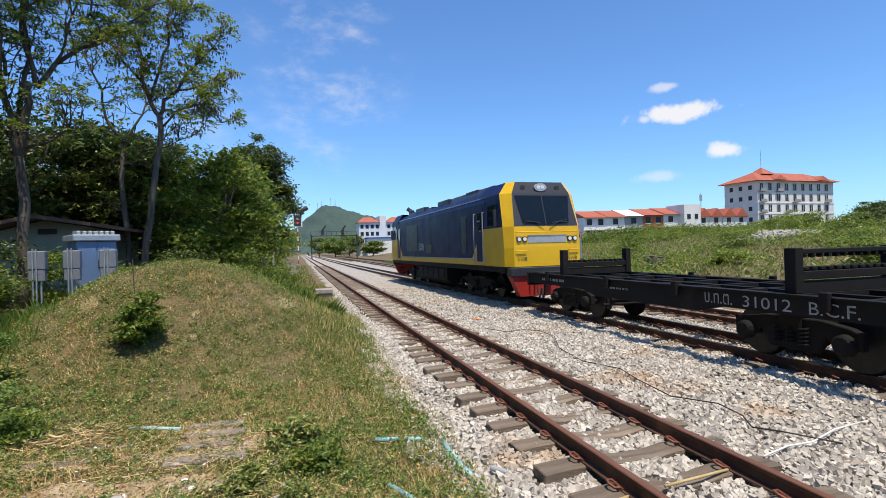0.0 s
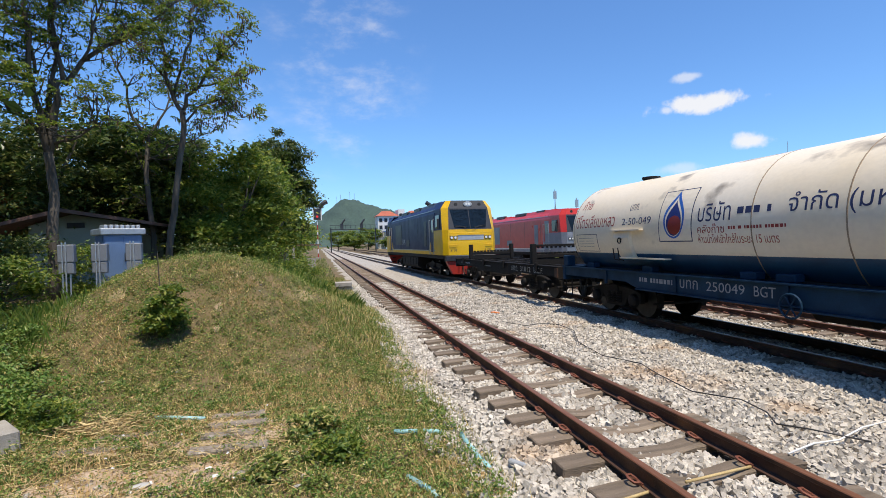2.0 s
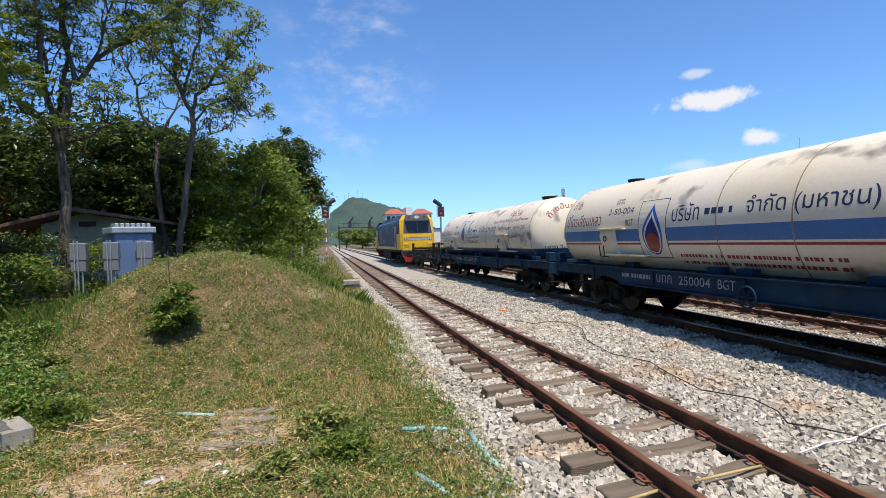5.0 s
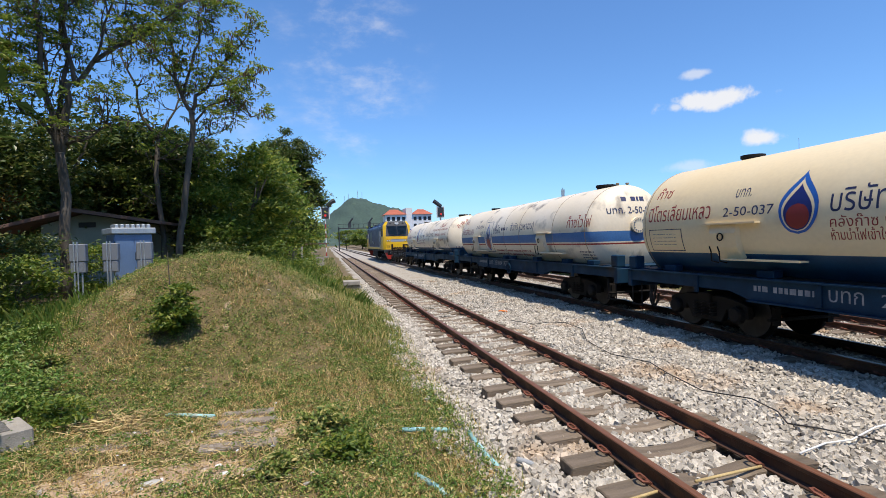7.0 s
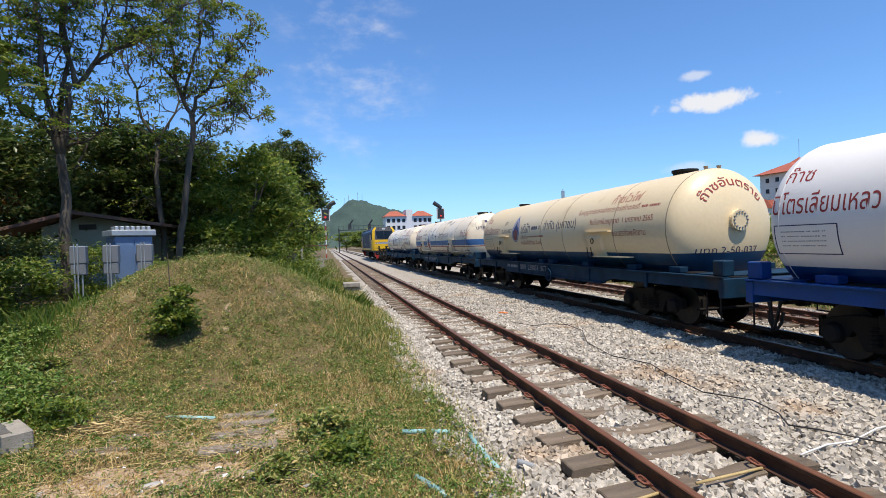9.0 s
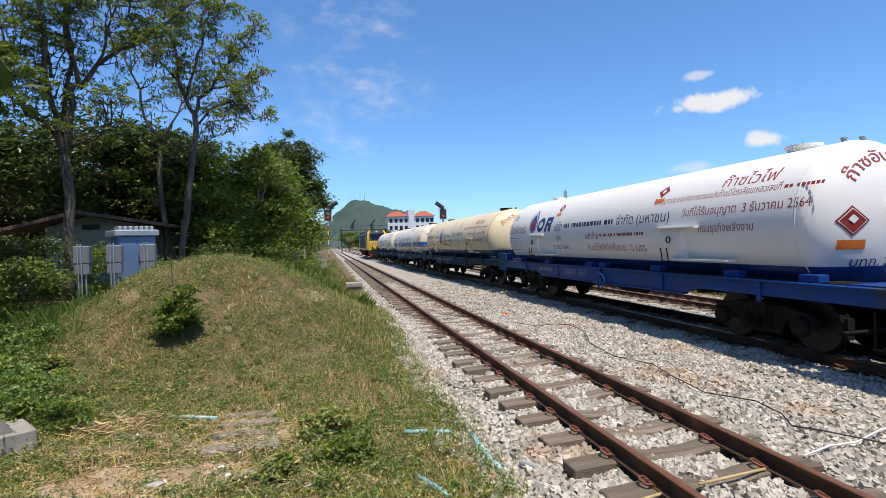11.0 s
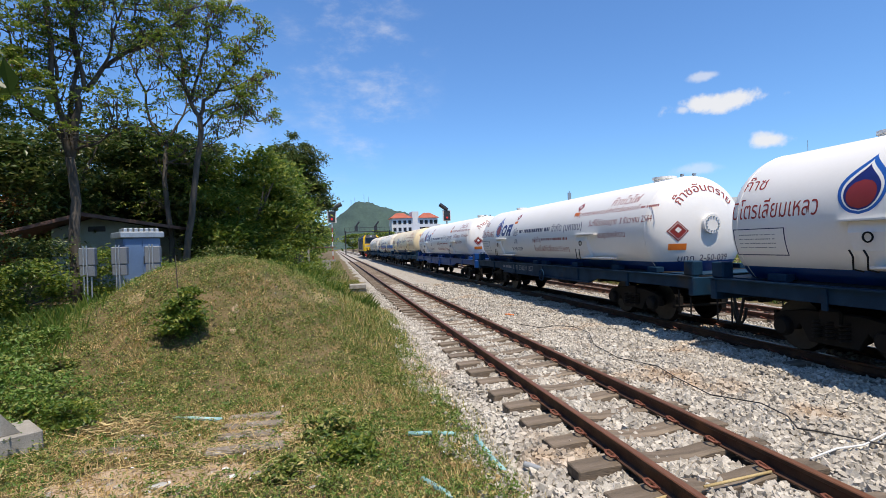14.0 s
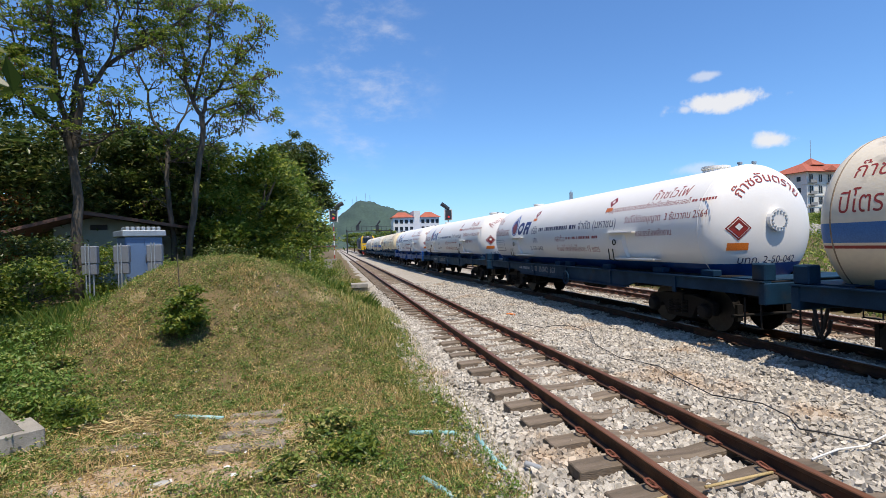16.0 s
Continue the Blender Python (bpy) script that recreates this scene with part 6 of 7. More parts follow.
# the overgrown field beyond the tracks
gx = np.random.default_rng(210)
fx = 14.6 + 75 * gx.random(60000) ** 1.5
fy = 6 + 85 * gx.random(60000)
blades("field_grass", "overgrown green and straw-coloured field grass", np.stack([fx, fy, land(fx, fy) - 0.03], -1), 0.42, 0.03, FIELDGRASS, 211, 0.9)
bx, by = 16 + 70 * gx.random(420) ** 1.2, 12 + 74 * gx.random(420)
bp = np.repeat(np.stack([bx, by, land(bx, by) + 0.5], -1), 90, 0)
bp = bp + gx.normal(size=bp.shape) * np.array([0.8, 0.8, 0.38])
hv, hf = leaf_quads(bp, 0.13, 212)
tagged(link("field_weeds", raw_mesh("field_weeds", hv, hf, LEAFBRIGHT), None), "bushy weeds scattered over the overgrown field", "weeds", kind="stuff")
bx = 44 + 66 * gx.random(150)
by = 78 + 5 * gx.random(150)
bp = np.repeat(np.stack([bx, by, land(bx, by) + 0.9], -1), 160, 0)
bp = bp + gx.normal(size=bp.shape) * np.array([1.3, 1.0, 0.6])
hv, hf = leaf_quads(bp, 0.22, 213)
tagged(link("hedge_growth", raw_mesh("hedge_growth", hv, hf, LEAF), None), "dense green growth in front of the wall", "bushes", kind="stuff")
for k, (x, y, r, h) in enumerate(((154, 104, 5, 9.5), (164, 108, 6, 9), (146, 96, 4, 5.5), (138, 92, 3.5, 4.5), (176, 112, 7, 10), (126, 88, 3, 4.5), (98, 78, 2.6, 3.6), (92, 74, 2.2, 3.4))):
    leafy("tree", "dark green tree at the far side of the field", "tree", standing(x, y), (x, y, gz(x, y) + h * 0.6), (r, r * 0.7, h * 0.42), LEAFDARK, 5000, 0.34, 34, 230 + k, 0.25, 0.18, 5, "trees round the apartment block")
for k, (x, y, r, h) in enumerate(((13, 190, 5, 7), (19, 200, 6, 8), (8, 210, 5, 8), (-6, 120, 6, 7), (-4, 95, 4, 5), (-9, 150, 8, 9), (24, 170, 4, 5))):
    leafy("tree", "distant green tree beyond the signals", "tree", standing(x, y), (x, y, gz(x, y) + h * 0.6), (r, r * 0.7, h * 0.45), LEAF, 3500, 0.4, 30, 250 + k, 0.25, 0.18, 5, "distant trees along the line")


def palm(x, y, h, seed):
    t = thing("palm_tree", "small green palm in front of the apartment block", "palm", "palms in front of the block")
    b = Vector(standing(x, y))
    g = np.random.default_rng(seed)
    bm = bmesh.new()
    tube(bm, [b, b + Vector((0.1, 0, h * 0.5)), b + Vector((0, 0, h))], [0.22, 0.18, 0.14], 7)
    part("trunk", bm, BARK, t)
    for k in range(11):
        a = 2 * math.pi * k / 11 + g.random() * 0.4
        d = Vector((math.cos(a), math.sin(a), 0))
        fr = bmesh.new()
        pts = [b + Vector((0, 0, h)) + d * r + Vector((0, 0, u)) for r, u in ((0.1, 0.1), (1.0, 0.9), (2.0, 0.8), (2.7, 0.1))]
        s = d.cross(Vector((0, 0, 1))) * 0.45
        for p, q, w0, w1 in zip(pts, pts[1:], (0.3, 1, 0.9), (1, 0.9, 0.1)):
            for sg in (-1, 1):
                o = Vector((0, 0, -0.25))
                fr.faces.new([fr.verts.new(c) for c in (p, q, q + s * sg * w1 + o * w1, p + s * sg * w0 + o * w0)])
        part("frond", fr, LEAF, t)
    return t


for k, (x, y, h) in enumerate(((112, 99, 3.2), (118, 100, 4.2), (108, 97, 2.6), (124, 101, 2.4))):
    palm(x, y, h, 300 + k)

# ---- far buildings ----


def apartment_block():
    b = thing("apartment_block", "white five-storey apartment block with orange hipped roof", "apartment block")
    b.matrix_basis = pose(121, 110, 3.2, 0, 0, 3.4)
    L, D, S = 30.0, 10.5, 2.95
    part("wall", boxes((0, L, 0, D, -1, 5 * S + 0.2)), WALLWHITE, b)
    for k in range(5):
        part("floor_band", boxes((-0.12, L + 0.12, -0.12, D + 0.12, k * S - 0.14, k * S + 0.1)), WALLWHITE, b)
    r = bmesh.new()
    e = 5 * S + 0.2
    q = [(-1.4, -1.4, e), (L + 1.4, -1.4, e), (L + 1.4, D + 1.4, e), (-1.4, D + 1.4, e), (5, D / 2, e + 3.1), (L - 5, D / 2, e + 3.1)]
    v = [r.verts.new(p) for p in q]
    for f in ((0, 1, 5, 4), (1, 2, 5), (2, 3, 4, 5), (3, 0, 4), (3, 2, 1, 0)):
        r.faces.new([v[i] for i in f])
    roof = part("roof", r, TILEROOF, b)
    tw = bmesh.new()
    v = [tw.verts.new(p) for p in ((5.6, D / 2 - 2.6, e + 2.4), (10.6, D / 2 - 2.6, e + 2.4), (10.6, D / 2 + 2.6, e + 2.4), (5.6, D / 2 + 2.6, e + 2.4), (8.1, D / 2, e + 4.6))]
    for f in ((0, 1, 4), (1, 2, 4), (2, 3, 4), (3, 0, 4), (3, 2, 1, 0)):
        tw.faces.new([v[i] for i in f])
    part("roof_lantern", tw, TILEROOF, roof)
    for x in (7.5, 24.5):
        dm = bmesh.new()
        v = [dm.verts.new(p) for p in ((x - 2.4, -1.3, e + 0.25), (x + 2.4, -1.3, e + 0.25), (x, -1.0, e + 1.7), (x, 3.2, e + 1.9))]
        for f in ((0, 1, 2), (0, 2, 3), (2, 1, 3)):
            dm.faces.new([v[i] for i in f])
        part("gable", dm, TILEROOF, roof)
    part("mast", cyls(((8.1, D / 2, e + 4.4), (8.1, D / 2, e + 9.5), 0.06)), GALV, roof)
    for k in range(5):
        z = k * S + 0.55
        for j in range(9):
            x = 1.4 + j * 3.2
            if x > L - 1:
                continue
            wv = new("window")
            wv.parent = b
            part("pane", boxes((x - 0.62, x + 0.62, -0.05, -0.02, z, z + 1.95)), WINDOW, wv)
            part("frame", boxes((x - 0.72, x - 0.622, -0.1, -0.003, z - 0.1, z + 2.05), (x + 0.622, x + 0.72, -0.1, -0.003, z - 0.1, z + 2.05), (x - 0.04, x + 0.04, -0.09, -0.051, z, z + 1.95)), WALLWHITE, wv)
            if j == 0 or (k * 7 + j * 3) % 11 < 2:
                part("balcony", boxes((x - 1.1, x + 1.1, -0.9, -0.86, z - 0.3, z + 0.5), (x - 1.1, x + 1.1, -0.86, -0.02, z - 0.4, z - 0.3)), GREYWALL, wv)
        for y in (2.2, 5.2, 8.2):
            wv = new("window")
            wv.parent = b
            part("pane", boxes((-0.05, -0.02, y - 0.55, y + 0.55, z + 0.3, z + 1.5)), WINDOW, wv)
            part("sill", boxes((-0.15, -0.003, y - 0.65, y + 0.65, z + 0.18, z + 0.28)), WALLWHITE, wv)


def row_house(x0, x1, y, base, eave, ridge, wall, label, roof=TILEROOF, floors=2, gable=False):
    h = thing("row_house", label, "house", "row houses behind the wall")
    h.matrix_basis = pose(x0, y, base)
    w, d = x1 - x0, 9.0
    e, r = eave - base, ridge - base
    part("wall", boxes((0, w - 0.02, 0, d, -1.2, e)), wall, h)
    rb = bmesh.new()
    if gable:
        prism(rb, [(-0.25, e), (w + 0.25, e), (w / 2, r)], -0.5, d)
    else:
        prism(rb, [(-0.7, e), (d + 0.4, e), (d * 0.5, r)], -0.03, w + 0.03, "x")
    part("roof", rb, roof, h)
    n = max(1, int(w / 2.6))
    for k in range(floors):
        for j in range(n):
            cx, z = w * (j + 0.5) / n, 0.9 + k * (e / floors)
            wv = new("window")
            wv.parent = h
            part("pane", boxes((cx - 0.6, cx + 0.6, -0.06, -0.01, z, z + 1.3)), WINDOW, wv)
            part("frame", boxes((cx - 0.7, cx + 0.7, -0.09, -0.004, z - 0.12, z - 0.003)), WALLWHITE, wv)
    if not gable:
        part("awning", boxes((0.2, w - 0.2, -1.3, -0.01, e / floors - 0.25, e / floors - 0.15)), GREYWALL, h)


apartment_block()
BASE = 2.6
for a, b_, wall, roof, lab, rise in ((58.0, 63.5, WALLWHITE, TILEROOF, "white row house with orange tiled roof", 0), (63.5, 68.0, WALLWHITE, TILEROOF, "white row house with orange tiled roof", 0.1),
                                     (68.0, 72.6, GREYWALL, WALLWHITE, "grey row house with pale metal roof", 0.25), (72.6, 78.0, WALLBRICK, TILEROOF, "brown row house with orange tiled roof", 0.4),
                                     (78.0, 85.5, WALLWHITE, TILEROOF, "white row house with tall blank side wall", 0.6)):
    row_house(a, b_, 95, BASE + rise * 0.5, 7.6 + rise, 9.3 + rise, wall, lab, roof)
part_end = thing("stair_tower", "white rendered stair tower at the row's end", "tower")
part("wall", boxes((82.0, 86.4, 93.2, 99, 1.5, 10.2)), WALLWHITE, part_end)
for z in (4.2, 7.0):
    for x in (83.2, 85.2):
        part("window", boxes((x - 0.45, x + 0.45, 93.14, 93.19, z, z + 1.1)), WINDOW, part_end)
for k in range(6):
    row_house(87.5 + k * 3.9, 91.3 + k * 3.9, 104, 3.2, 8.0, 10.2, WALLWHITE, "narrow gabled house with orange roof", TILEROOF, 2, True)
wall_run = thing("boundary_wall", "long grey concrete block wall along the field", "wall", kind="structure")
for k in range(21):
    x = 44 + k * 3.2
    zz = 1.3 + 0.017 * (x - 44) * 0.7
    part("panel", boxes((x, x + 3.1, 86.0, 86.18, zz, zz + 2.45)), GREYWALL, wall_run)
    part("pier", boxes((x - 0.15, x + 0.05, 85.93, 86.25, zz, zz + 2.6)), GREYWALL, wall_run)
for x, y, h in ((49.5, 100, 12.6), (54.6, 100, 10.8), (104, 112, 14.8)):
    m = thing("radio_mast", "thin grey lattice radio mast", "mast", "radio masts behind the houses")
    part("pole", cyls(((x, y, gz(x, y)), (x, y, h), 0.09)), GALV, m)
    part("antenna", boxes((x - 0.35, x + 0.35, y - 0.1, y + 0.1, h - 2.0, h - 0.4)), GALV, m)
    part("brace", cyls(((x - 0.8, y, gz(x, y)), (x, y, h * 0.8), 0.04), ((x + 0.8, y, gz(x, y)), (x, y, h * 0.8), 0.04)), GALV, m)


def far_hotel():
    b = thing("far_building", "white four-storey building with two orange hipped roofs", "building")
    b.matrix_basis = pose(23.0, 200, 1.0)
    for x0, x1, top in ((0, 8.2, 12.0), (8.2, 10.8, 14.6), (10.8, 18.5, 12.2)):
        part("wall", boxes((x0, x1 - 0.03, 0, 9, -2, top)), WALLWHITE, b)
    for x0, x1 in ((-0.6, 8.4), (10.6, 19.1)):
        r = bmesh.new()
        v = [r.verts.new(p) for p in ((x0, -0.7, 12.0), (x1, -0.7, 12.0), (x1, 9.7, 12.0), (x0, 9.7, 12.0), (x0 + 3, 4.5, 14.3), (x1 - 3, 4.5, 14.3))]
        for f in ((0, 1, 5, 4), (1, 2, 5), (2, 3, 4, 5), (3, 0, 4), (3, 2, 1, 0)):
            r.faces.new([v[i] for i in f])
        part("roof", r, TILEROOF, b)
    for k in range(4):
        for x in (1.2, 3.2, 5.2, 7.2, 11.8, 13.8, 15.8, 17.6):
            part("window", boxes((x - 0.6, x + 0.6, -0.05, -0.01, 1.2 + k * 2.8, 2.7 + k * 2.8)), WINDOW, b)
    part("annex", boxes((2, 20, -9, -1, -2, 5.5)), WALLWHITE, b)
    part("annex_roof", boxes((1.6, 20.4, -9.4, -0.8, 5.5, 5.9)), LOGOBLUE, b)


far_hotel()


def ridge(x, y):
    s = (76 * np.exp(-np.abs((x - 50) / 66) ** 1.7) + 52 * np.exp(-((x - 146) / 72) ** 2) + 26 * np.exp(-((x + 150) / 160) ** 2))
    return s * np.exp(-((y - 960) / 70) ** 2) - 3 + 1.6 * np.sin(x * 0.21 + y * 0.13) * np.exp(-((y - 960) / 80) ** 2) + 0.9 * np.sin(x * 0.53 - y * 0.31)


tagged(link("hill", grid_mesh("hill", np.arange(-420, 420, 5.0), np.arange(800, 1120, 5.0), ridge, HILL), None), "distant wooded green hill with masts", "hill", kind="structure")
for x, h in ((36, 12), (43, 9), (60, 16), (68, 11)):
    m = part("hill_mast", cyls(((x, 960, float(ridge(x, 960.0)) - 1), (x, 960, float(ridge(x, 960.0)) + h), 0.35)), GALV)
    tagged(m, "thin radio mast on the hilltop", "mast", "masts on the hill")

# ---- signals ----
LAMP_RED = glow("red_signal_light", (0.7, 0.03, 0.02), 0.25)


def signal(x, y, foot, low, high, striped, label):
    s = thing("railway_signal", label, "railway signal")
    n = 8
    for k in range(n):
        a, b = foot + (low - foot) * k / n, foot + (low - foot) * (k + 1) / n
        part("post", cyls(((x, y, a), (x, y, b - 0.002), 0.075)), (LITTER if k % 2 else REDOX) if striped else GALV, s)
    part("base", boxes((x - 0.35, x + 0.35, y - 0.35, y + 0.35, foot - 0.2, foot + 0.12)), CONCRETE, s)
    hd = new("signal_head")
    hd.parent = s
    w = (high - low) * 0.24
    part("backboard", boxes((x - w, x + w, y - 0.06, y, low, low + (high - low) * 0.66)), LITTER, hd)
    part("housing", boxes((x - w * 0.75, x + w * 0.75, y - 0.2, y - 0.062, low + 0.08, low + (high - low) * 0.6)), CHARCOAL, hd)
    part("lamp", cyls(((x, y - 0.24, low + (high - low) * 0.2), (x, y - 0.19, low + (high - low) * 0.2), w * 0.26)), LAMP_RED, hd)
    arm = bmesh.new()
    tube(arm, [(x + w * 0.4, y, low + (high - low) * 0.66), (x + w * 1.3, y, low + (high - low) * 0.9), (x + w * 2.2, y, high)] if striped else
         [(x + w * 0.2, y, low + (high - low) * 0.66), (x - w * 0.8, y, low + (high - low) * 0.85), (x - w * 1.7, y, high)], w * 0.5, 8)
    part("junction_indicator", arm, CHARCOAL, hd)


signal(0.0, 75, 0.2, 5.6, 8.3, True, "colour-light signal on a red and white striped post")
signal(10.4, 46, -0.2, 4.15, 5.7, False, "colour-light signal with a slanting route indicator")
gan = thing("signal_gantry", "dark steel signal gantry over the tracks", "gantry")
part("post", cyls(((3.7, 150, -0.2), (3.7, 150, 6.9), 0.16)), CHARCOAL, gan)
part("post", cyls(((16.5, 150, -0.2), (16.5, 150, 6.9), 0.16)), CHARCOAL, gan)
part("walkway", boxes((3.4, 17.0, 149.4, 150.6, 6.4, 6.6)), CHARCOAL, gan)
for k in range(10):
    part("railing", cyls(((3.5 + k * 1.45, 149.4, 6.6), (3.5 + k * 1.45, 149.4, 7.7), 0.05)), CHARCOAL, gan)
part("top_rail", boxes((3.4, 17.0, 149.36, 149.44, 7.65, 7.75)), CHARCOAL, gan)
for x in (6.8, 12.4):
    part("signal_head", boxes((x - 0.45, x + 0.45, 149.1, 149.3, 6.7, 8.2), bevel=0.05), CHARCOAL, gan)
    part("route_arm", cyls(((x, 149.2, 8.2), (x + 0.9, 149.2, 9.4), 0.25)), CHARCOAL, gan)

# ---- cabinets, hut and small things ----
cab = thing("equipment_cabinet", "pale blue steel equipment cabinet behind the mound", "cabinet")
cz = gz(-5.0, 14.6)
cab.matrix_basis = pose(-4.95, 14.6, 0, 0, 0, 32)
part("body", boxes((-0.42, 0.42, -0.42, 0.42, cz - 0.1, 2.36), bevel=0.01), CABINET, cab)
part("roof", boxes((-0.5, 0.5, -0.5, 0.5, 2.362, 2.52), bevel=0.02), GALV, cab)
vt = boxes(*[(-0.36 + k * 0.12, -0.27 + k * 0.12, -0.22, 0.22, 2.522, 2.62) for k in range(7)], bevel=0.015)
part("roof_vent", vt, GALV, cab)
for x in (-0.2, 0.2):
    part("door", boxes((x - 0.185, x + 0.185, -0.435, -0.422, cz + 0.1, 2.3)), CABINET, cab)
part("door", boxes((-0.435, -0.422, -0.36, 0.36, cz + 0.1, 2.3)), CABINET, cab)
part("handle", boxes((0.02, 0.05, -0.46, -0.436, 1.7, 1.9)), CHARCOAL, cab)
for x in (-5.72, -5.03, -4.3):
    jb = thing("junction_box", "grey plastic junction box on galvanised twin posts", "junction box", "junction boxes behind the mound")
    y = 13.6
    gg = gz(x, y)
    part("box", boxes((x - 0.17, x + 0.17, y - 0.02, y + 0.16, 1.72, 2.14), bevel=0.02), LOCOGREY, jb)
    part("lower_box", boxes((x - 0.16, x + 0.16, y - 0.01, y + 0.14, 1.45, 1.715), bevel=0.02), LOCOGREY, jb)
    for s in (-0.05, 0.02):
        part("post", cyls(((x + s, y - 0.05, gg - 0.1), (x + s, y - 0.05, 2.19), 0.017), seg=8), GALV, jb)
    part("conduit", cyls(((x + 0.07, y + 0.05, gg - 0.1), (x + 0.07, y + 0.05, 1.46), 0.02), seg=8), GALV, jb)
mp = thing("marker_post", "short concrete marker post in the weeds", "post")
part("post", boxes((-9.3, -9.15, 14.0, 14.15, gz(-9.2, 14), 2.1), bevel=0.02), CONCRETE, mp)
hut = thing("hut", "low plastered hut with a rusty brown roof in the trees", "hut")
part("wall", boxes((-9.0, -5.9, 19.0, 22.5, 0.2, 2.85)), PLASTER, hut)
rf = bmesh.new()
prism(rf, [(-10.2, 2.62), (-7.75, 3.22), (-5.2, 2.78), (-5.2, 2.88), (-7.75, 3.34), (-10.2, 2.72)], 18.2, 23)
part("roof", rf, ROOFING, hut)
gb = bmesh.new()
prism(gb, [(-9.0, 2.85), (-5.9, 2.85), (-7.75, 3.2)], 19.0, 19.15)
part("gable", gb, PLASTER, hut)
part("vent", boxes((-7.9, -7.4, 18.95, 18.99, 2.75, 2.92)), CHARCOAL, hut)
sh = thing("shelter", "small white shelter and boards under the trees", "shelter")
part("board", boxes((-1.9, -1.75, 40, 40.3, 0.0, 2.6)), CONCRETE, sh)
part("roof", boxes((-1.9, 0.2, 40, 42, 2.0, 2.1)), ROOFING, sh)
part("wall", boxes((-0.9, -0.2, 44, 44.2, 0.1, 0.95)), CONCRETE, sh)
post = thing("post", "grey upright post beside the track", "post")
part("shaft", boxes((-1.55, -1.42, 26.0, 26.12, gz(-1.5, 26), 2.0), bevel=0.01), CONCRETE, post)
slab = thing("concrete_block", "stacked grey concrete blocks beside the ballast", "concrete block")
part("lower_block", boxes((0.75, 1.5, 23.6, 24.4, -0.35, 0.05), bevel=0.02), CONCRETE, slab)
part("upper_block", boxes((0.7, 1.45, 23.5, 24.3, 0.055, 0.25), bevel=0.02), CONCRETE, slab)
blk = thing("survey_stone", "pale concrete marker stone in the grass", "marker stone")
blk.matrix_basis = pose(-3.62, 6.45, 0, 0, 0, 38)
part("foot", boxes((-0.32, 0.32, -0.3, 0.3, -0.35, 0.05), bevel=0.015), CONCRETE, blk)
tp = bmesh.new()
prism(tp, [(-0.3, 0.055), (0.14, 0.055), (-0.05, 0.34), (-0.3, 0.34)], -0.22, 0.22)
part("top", tp, CONCRETE, blk)
PLANK = mat("weathered_plank", (0.31, 0.26, 0.20), (0.16, 0.13, 0.10), 5, 0.95, 0, 0.6, 60, dirt=(0.46, 0.42, 0.36), dirt_at=0.6, dirt_scale=5, jitter=0.15)
old = thing("old_sleepers", "half-buried weathered concrete planks in dry grass", "planks")
for k, (y, w, dx) in enumerate(((6.75, 0.62, 0), (6.42, 0.7, 0.02), (6.08, 0.66, -0.03), (5.62, 0.78, 0.06))):
    zz = gz(-1.0, y)
    part("plank", boxes((-1.02 - w / 2 + dx, -1.02 + w / 2 + dx, y - 0.085, y + 0.085, zz - 0.06, zz + 0.045), bevel=0.015), PLANK, old)
for x, y, w in ((-2.35, 6.1, 0.9), (-2.1, 6.4, 0.7)):
    zz = gz(x, y)
    part("plank", boxes((x - w / 2, x + w / 2, y - 0.08, y + 0.08, zz - 0.06, zz + 0.03), bevel=0.015), PLANK, old)


def ground_tube(name, label, category, pts, r, material, lift=0.0, seg=8, top=land):
    bm = bmesh.new()
    tube(bm, [(x, y, float(top(x, y)) + lift) for x, y in pts], r, seg)
    return tagged(part(name, bm, material, smooth=True), label, category)


for pts in (((1.44, 5.3), (1.43, 4.9), (1.45, 4.78)), ((1.43, 4.74), (1.44, 4.6), (1.46, 4.4)), ((0.75, 5.55), (1.0, 5.47)), ((1.06, 5.46), (1.25, 5.4)), ((-2.0, 6.9), (-1.7, 6.78), (-1.4, 6.66)), ((0.72, 4.5), (0.86, 4.2), (0.9, 4.05))):
    tagged(ground_tube("plastic_pipe", "broken turquoise plastic pipe lying in the grass", "pipe", pts, 0.028, PIPE, 0.03), group="broken pipe pieces")
ground_tube("cable", "black cable lying loose across the ballast", "cable",
            ((4.2, 11.4), (4.48, 10.66), (5.0, 10.95), (5.29, 10.7), (5.12, 9.64), (4.66, 8.6), (4.56, 7.6), (4.75, 6.84), (4.58, 6.2), (4.47, 5.4), (4.72, 4.9), (4.66, 4.5), (4.51, 4.24), (4.62, 4.0), (4.9, 3.6)), 0.008, CABLE, 0.075, 6, bed)
ground_tube("cable", "white plastic conduit lying across the ballast", "conduit", ((3.95, 3.6), (4.3, 3.66), (4.7, 3.74), (5.1, 3.83), (5.6, 3.95)), 0.009, LITTER, 0.075, 6, bed)
for pts in (((2.72, 3.38), (3.42, 3.47)), ((2.0, 3.3), (2.5, 3.4))):
    tagged(ground_tube("stick", "pale bare stick lying between the rails", "stick", pts, 0.013, STRAW, 0.08, 5, bed), group="sticks between the rails")
ground_tube("plastic_scrap", "orange plastic scrap on the ballast", "litter", ((4.55, 13.2), (4.66, 13.25), (4.76, 13.15)), 0.03, ORANGE, 0.05, 5, bed)
st = np.random.default_rng(400)
sp = np.array([-2.5, 6.75, gz(-2.5, 6.75) + 0.06]) + st.normal(size=(420, 3)) * np.array([0.22, 0.12, 0.03])
sd = st.normal(size=(420, 3)) * np.array([0.09, 0.06, 0.02])
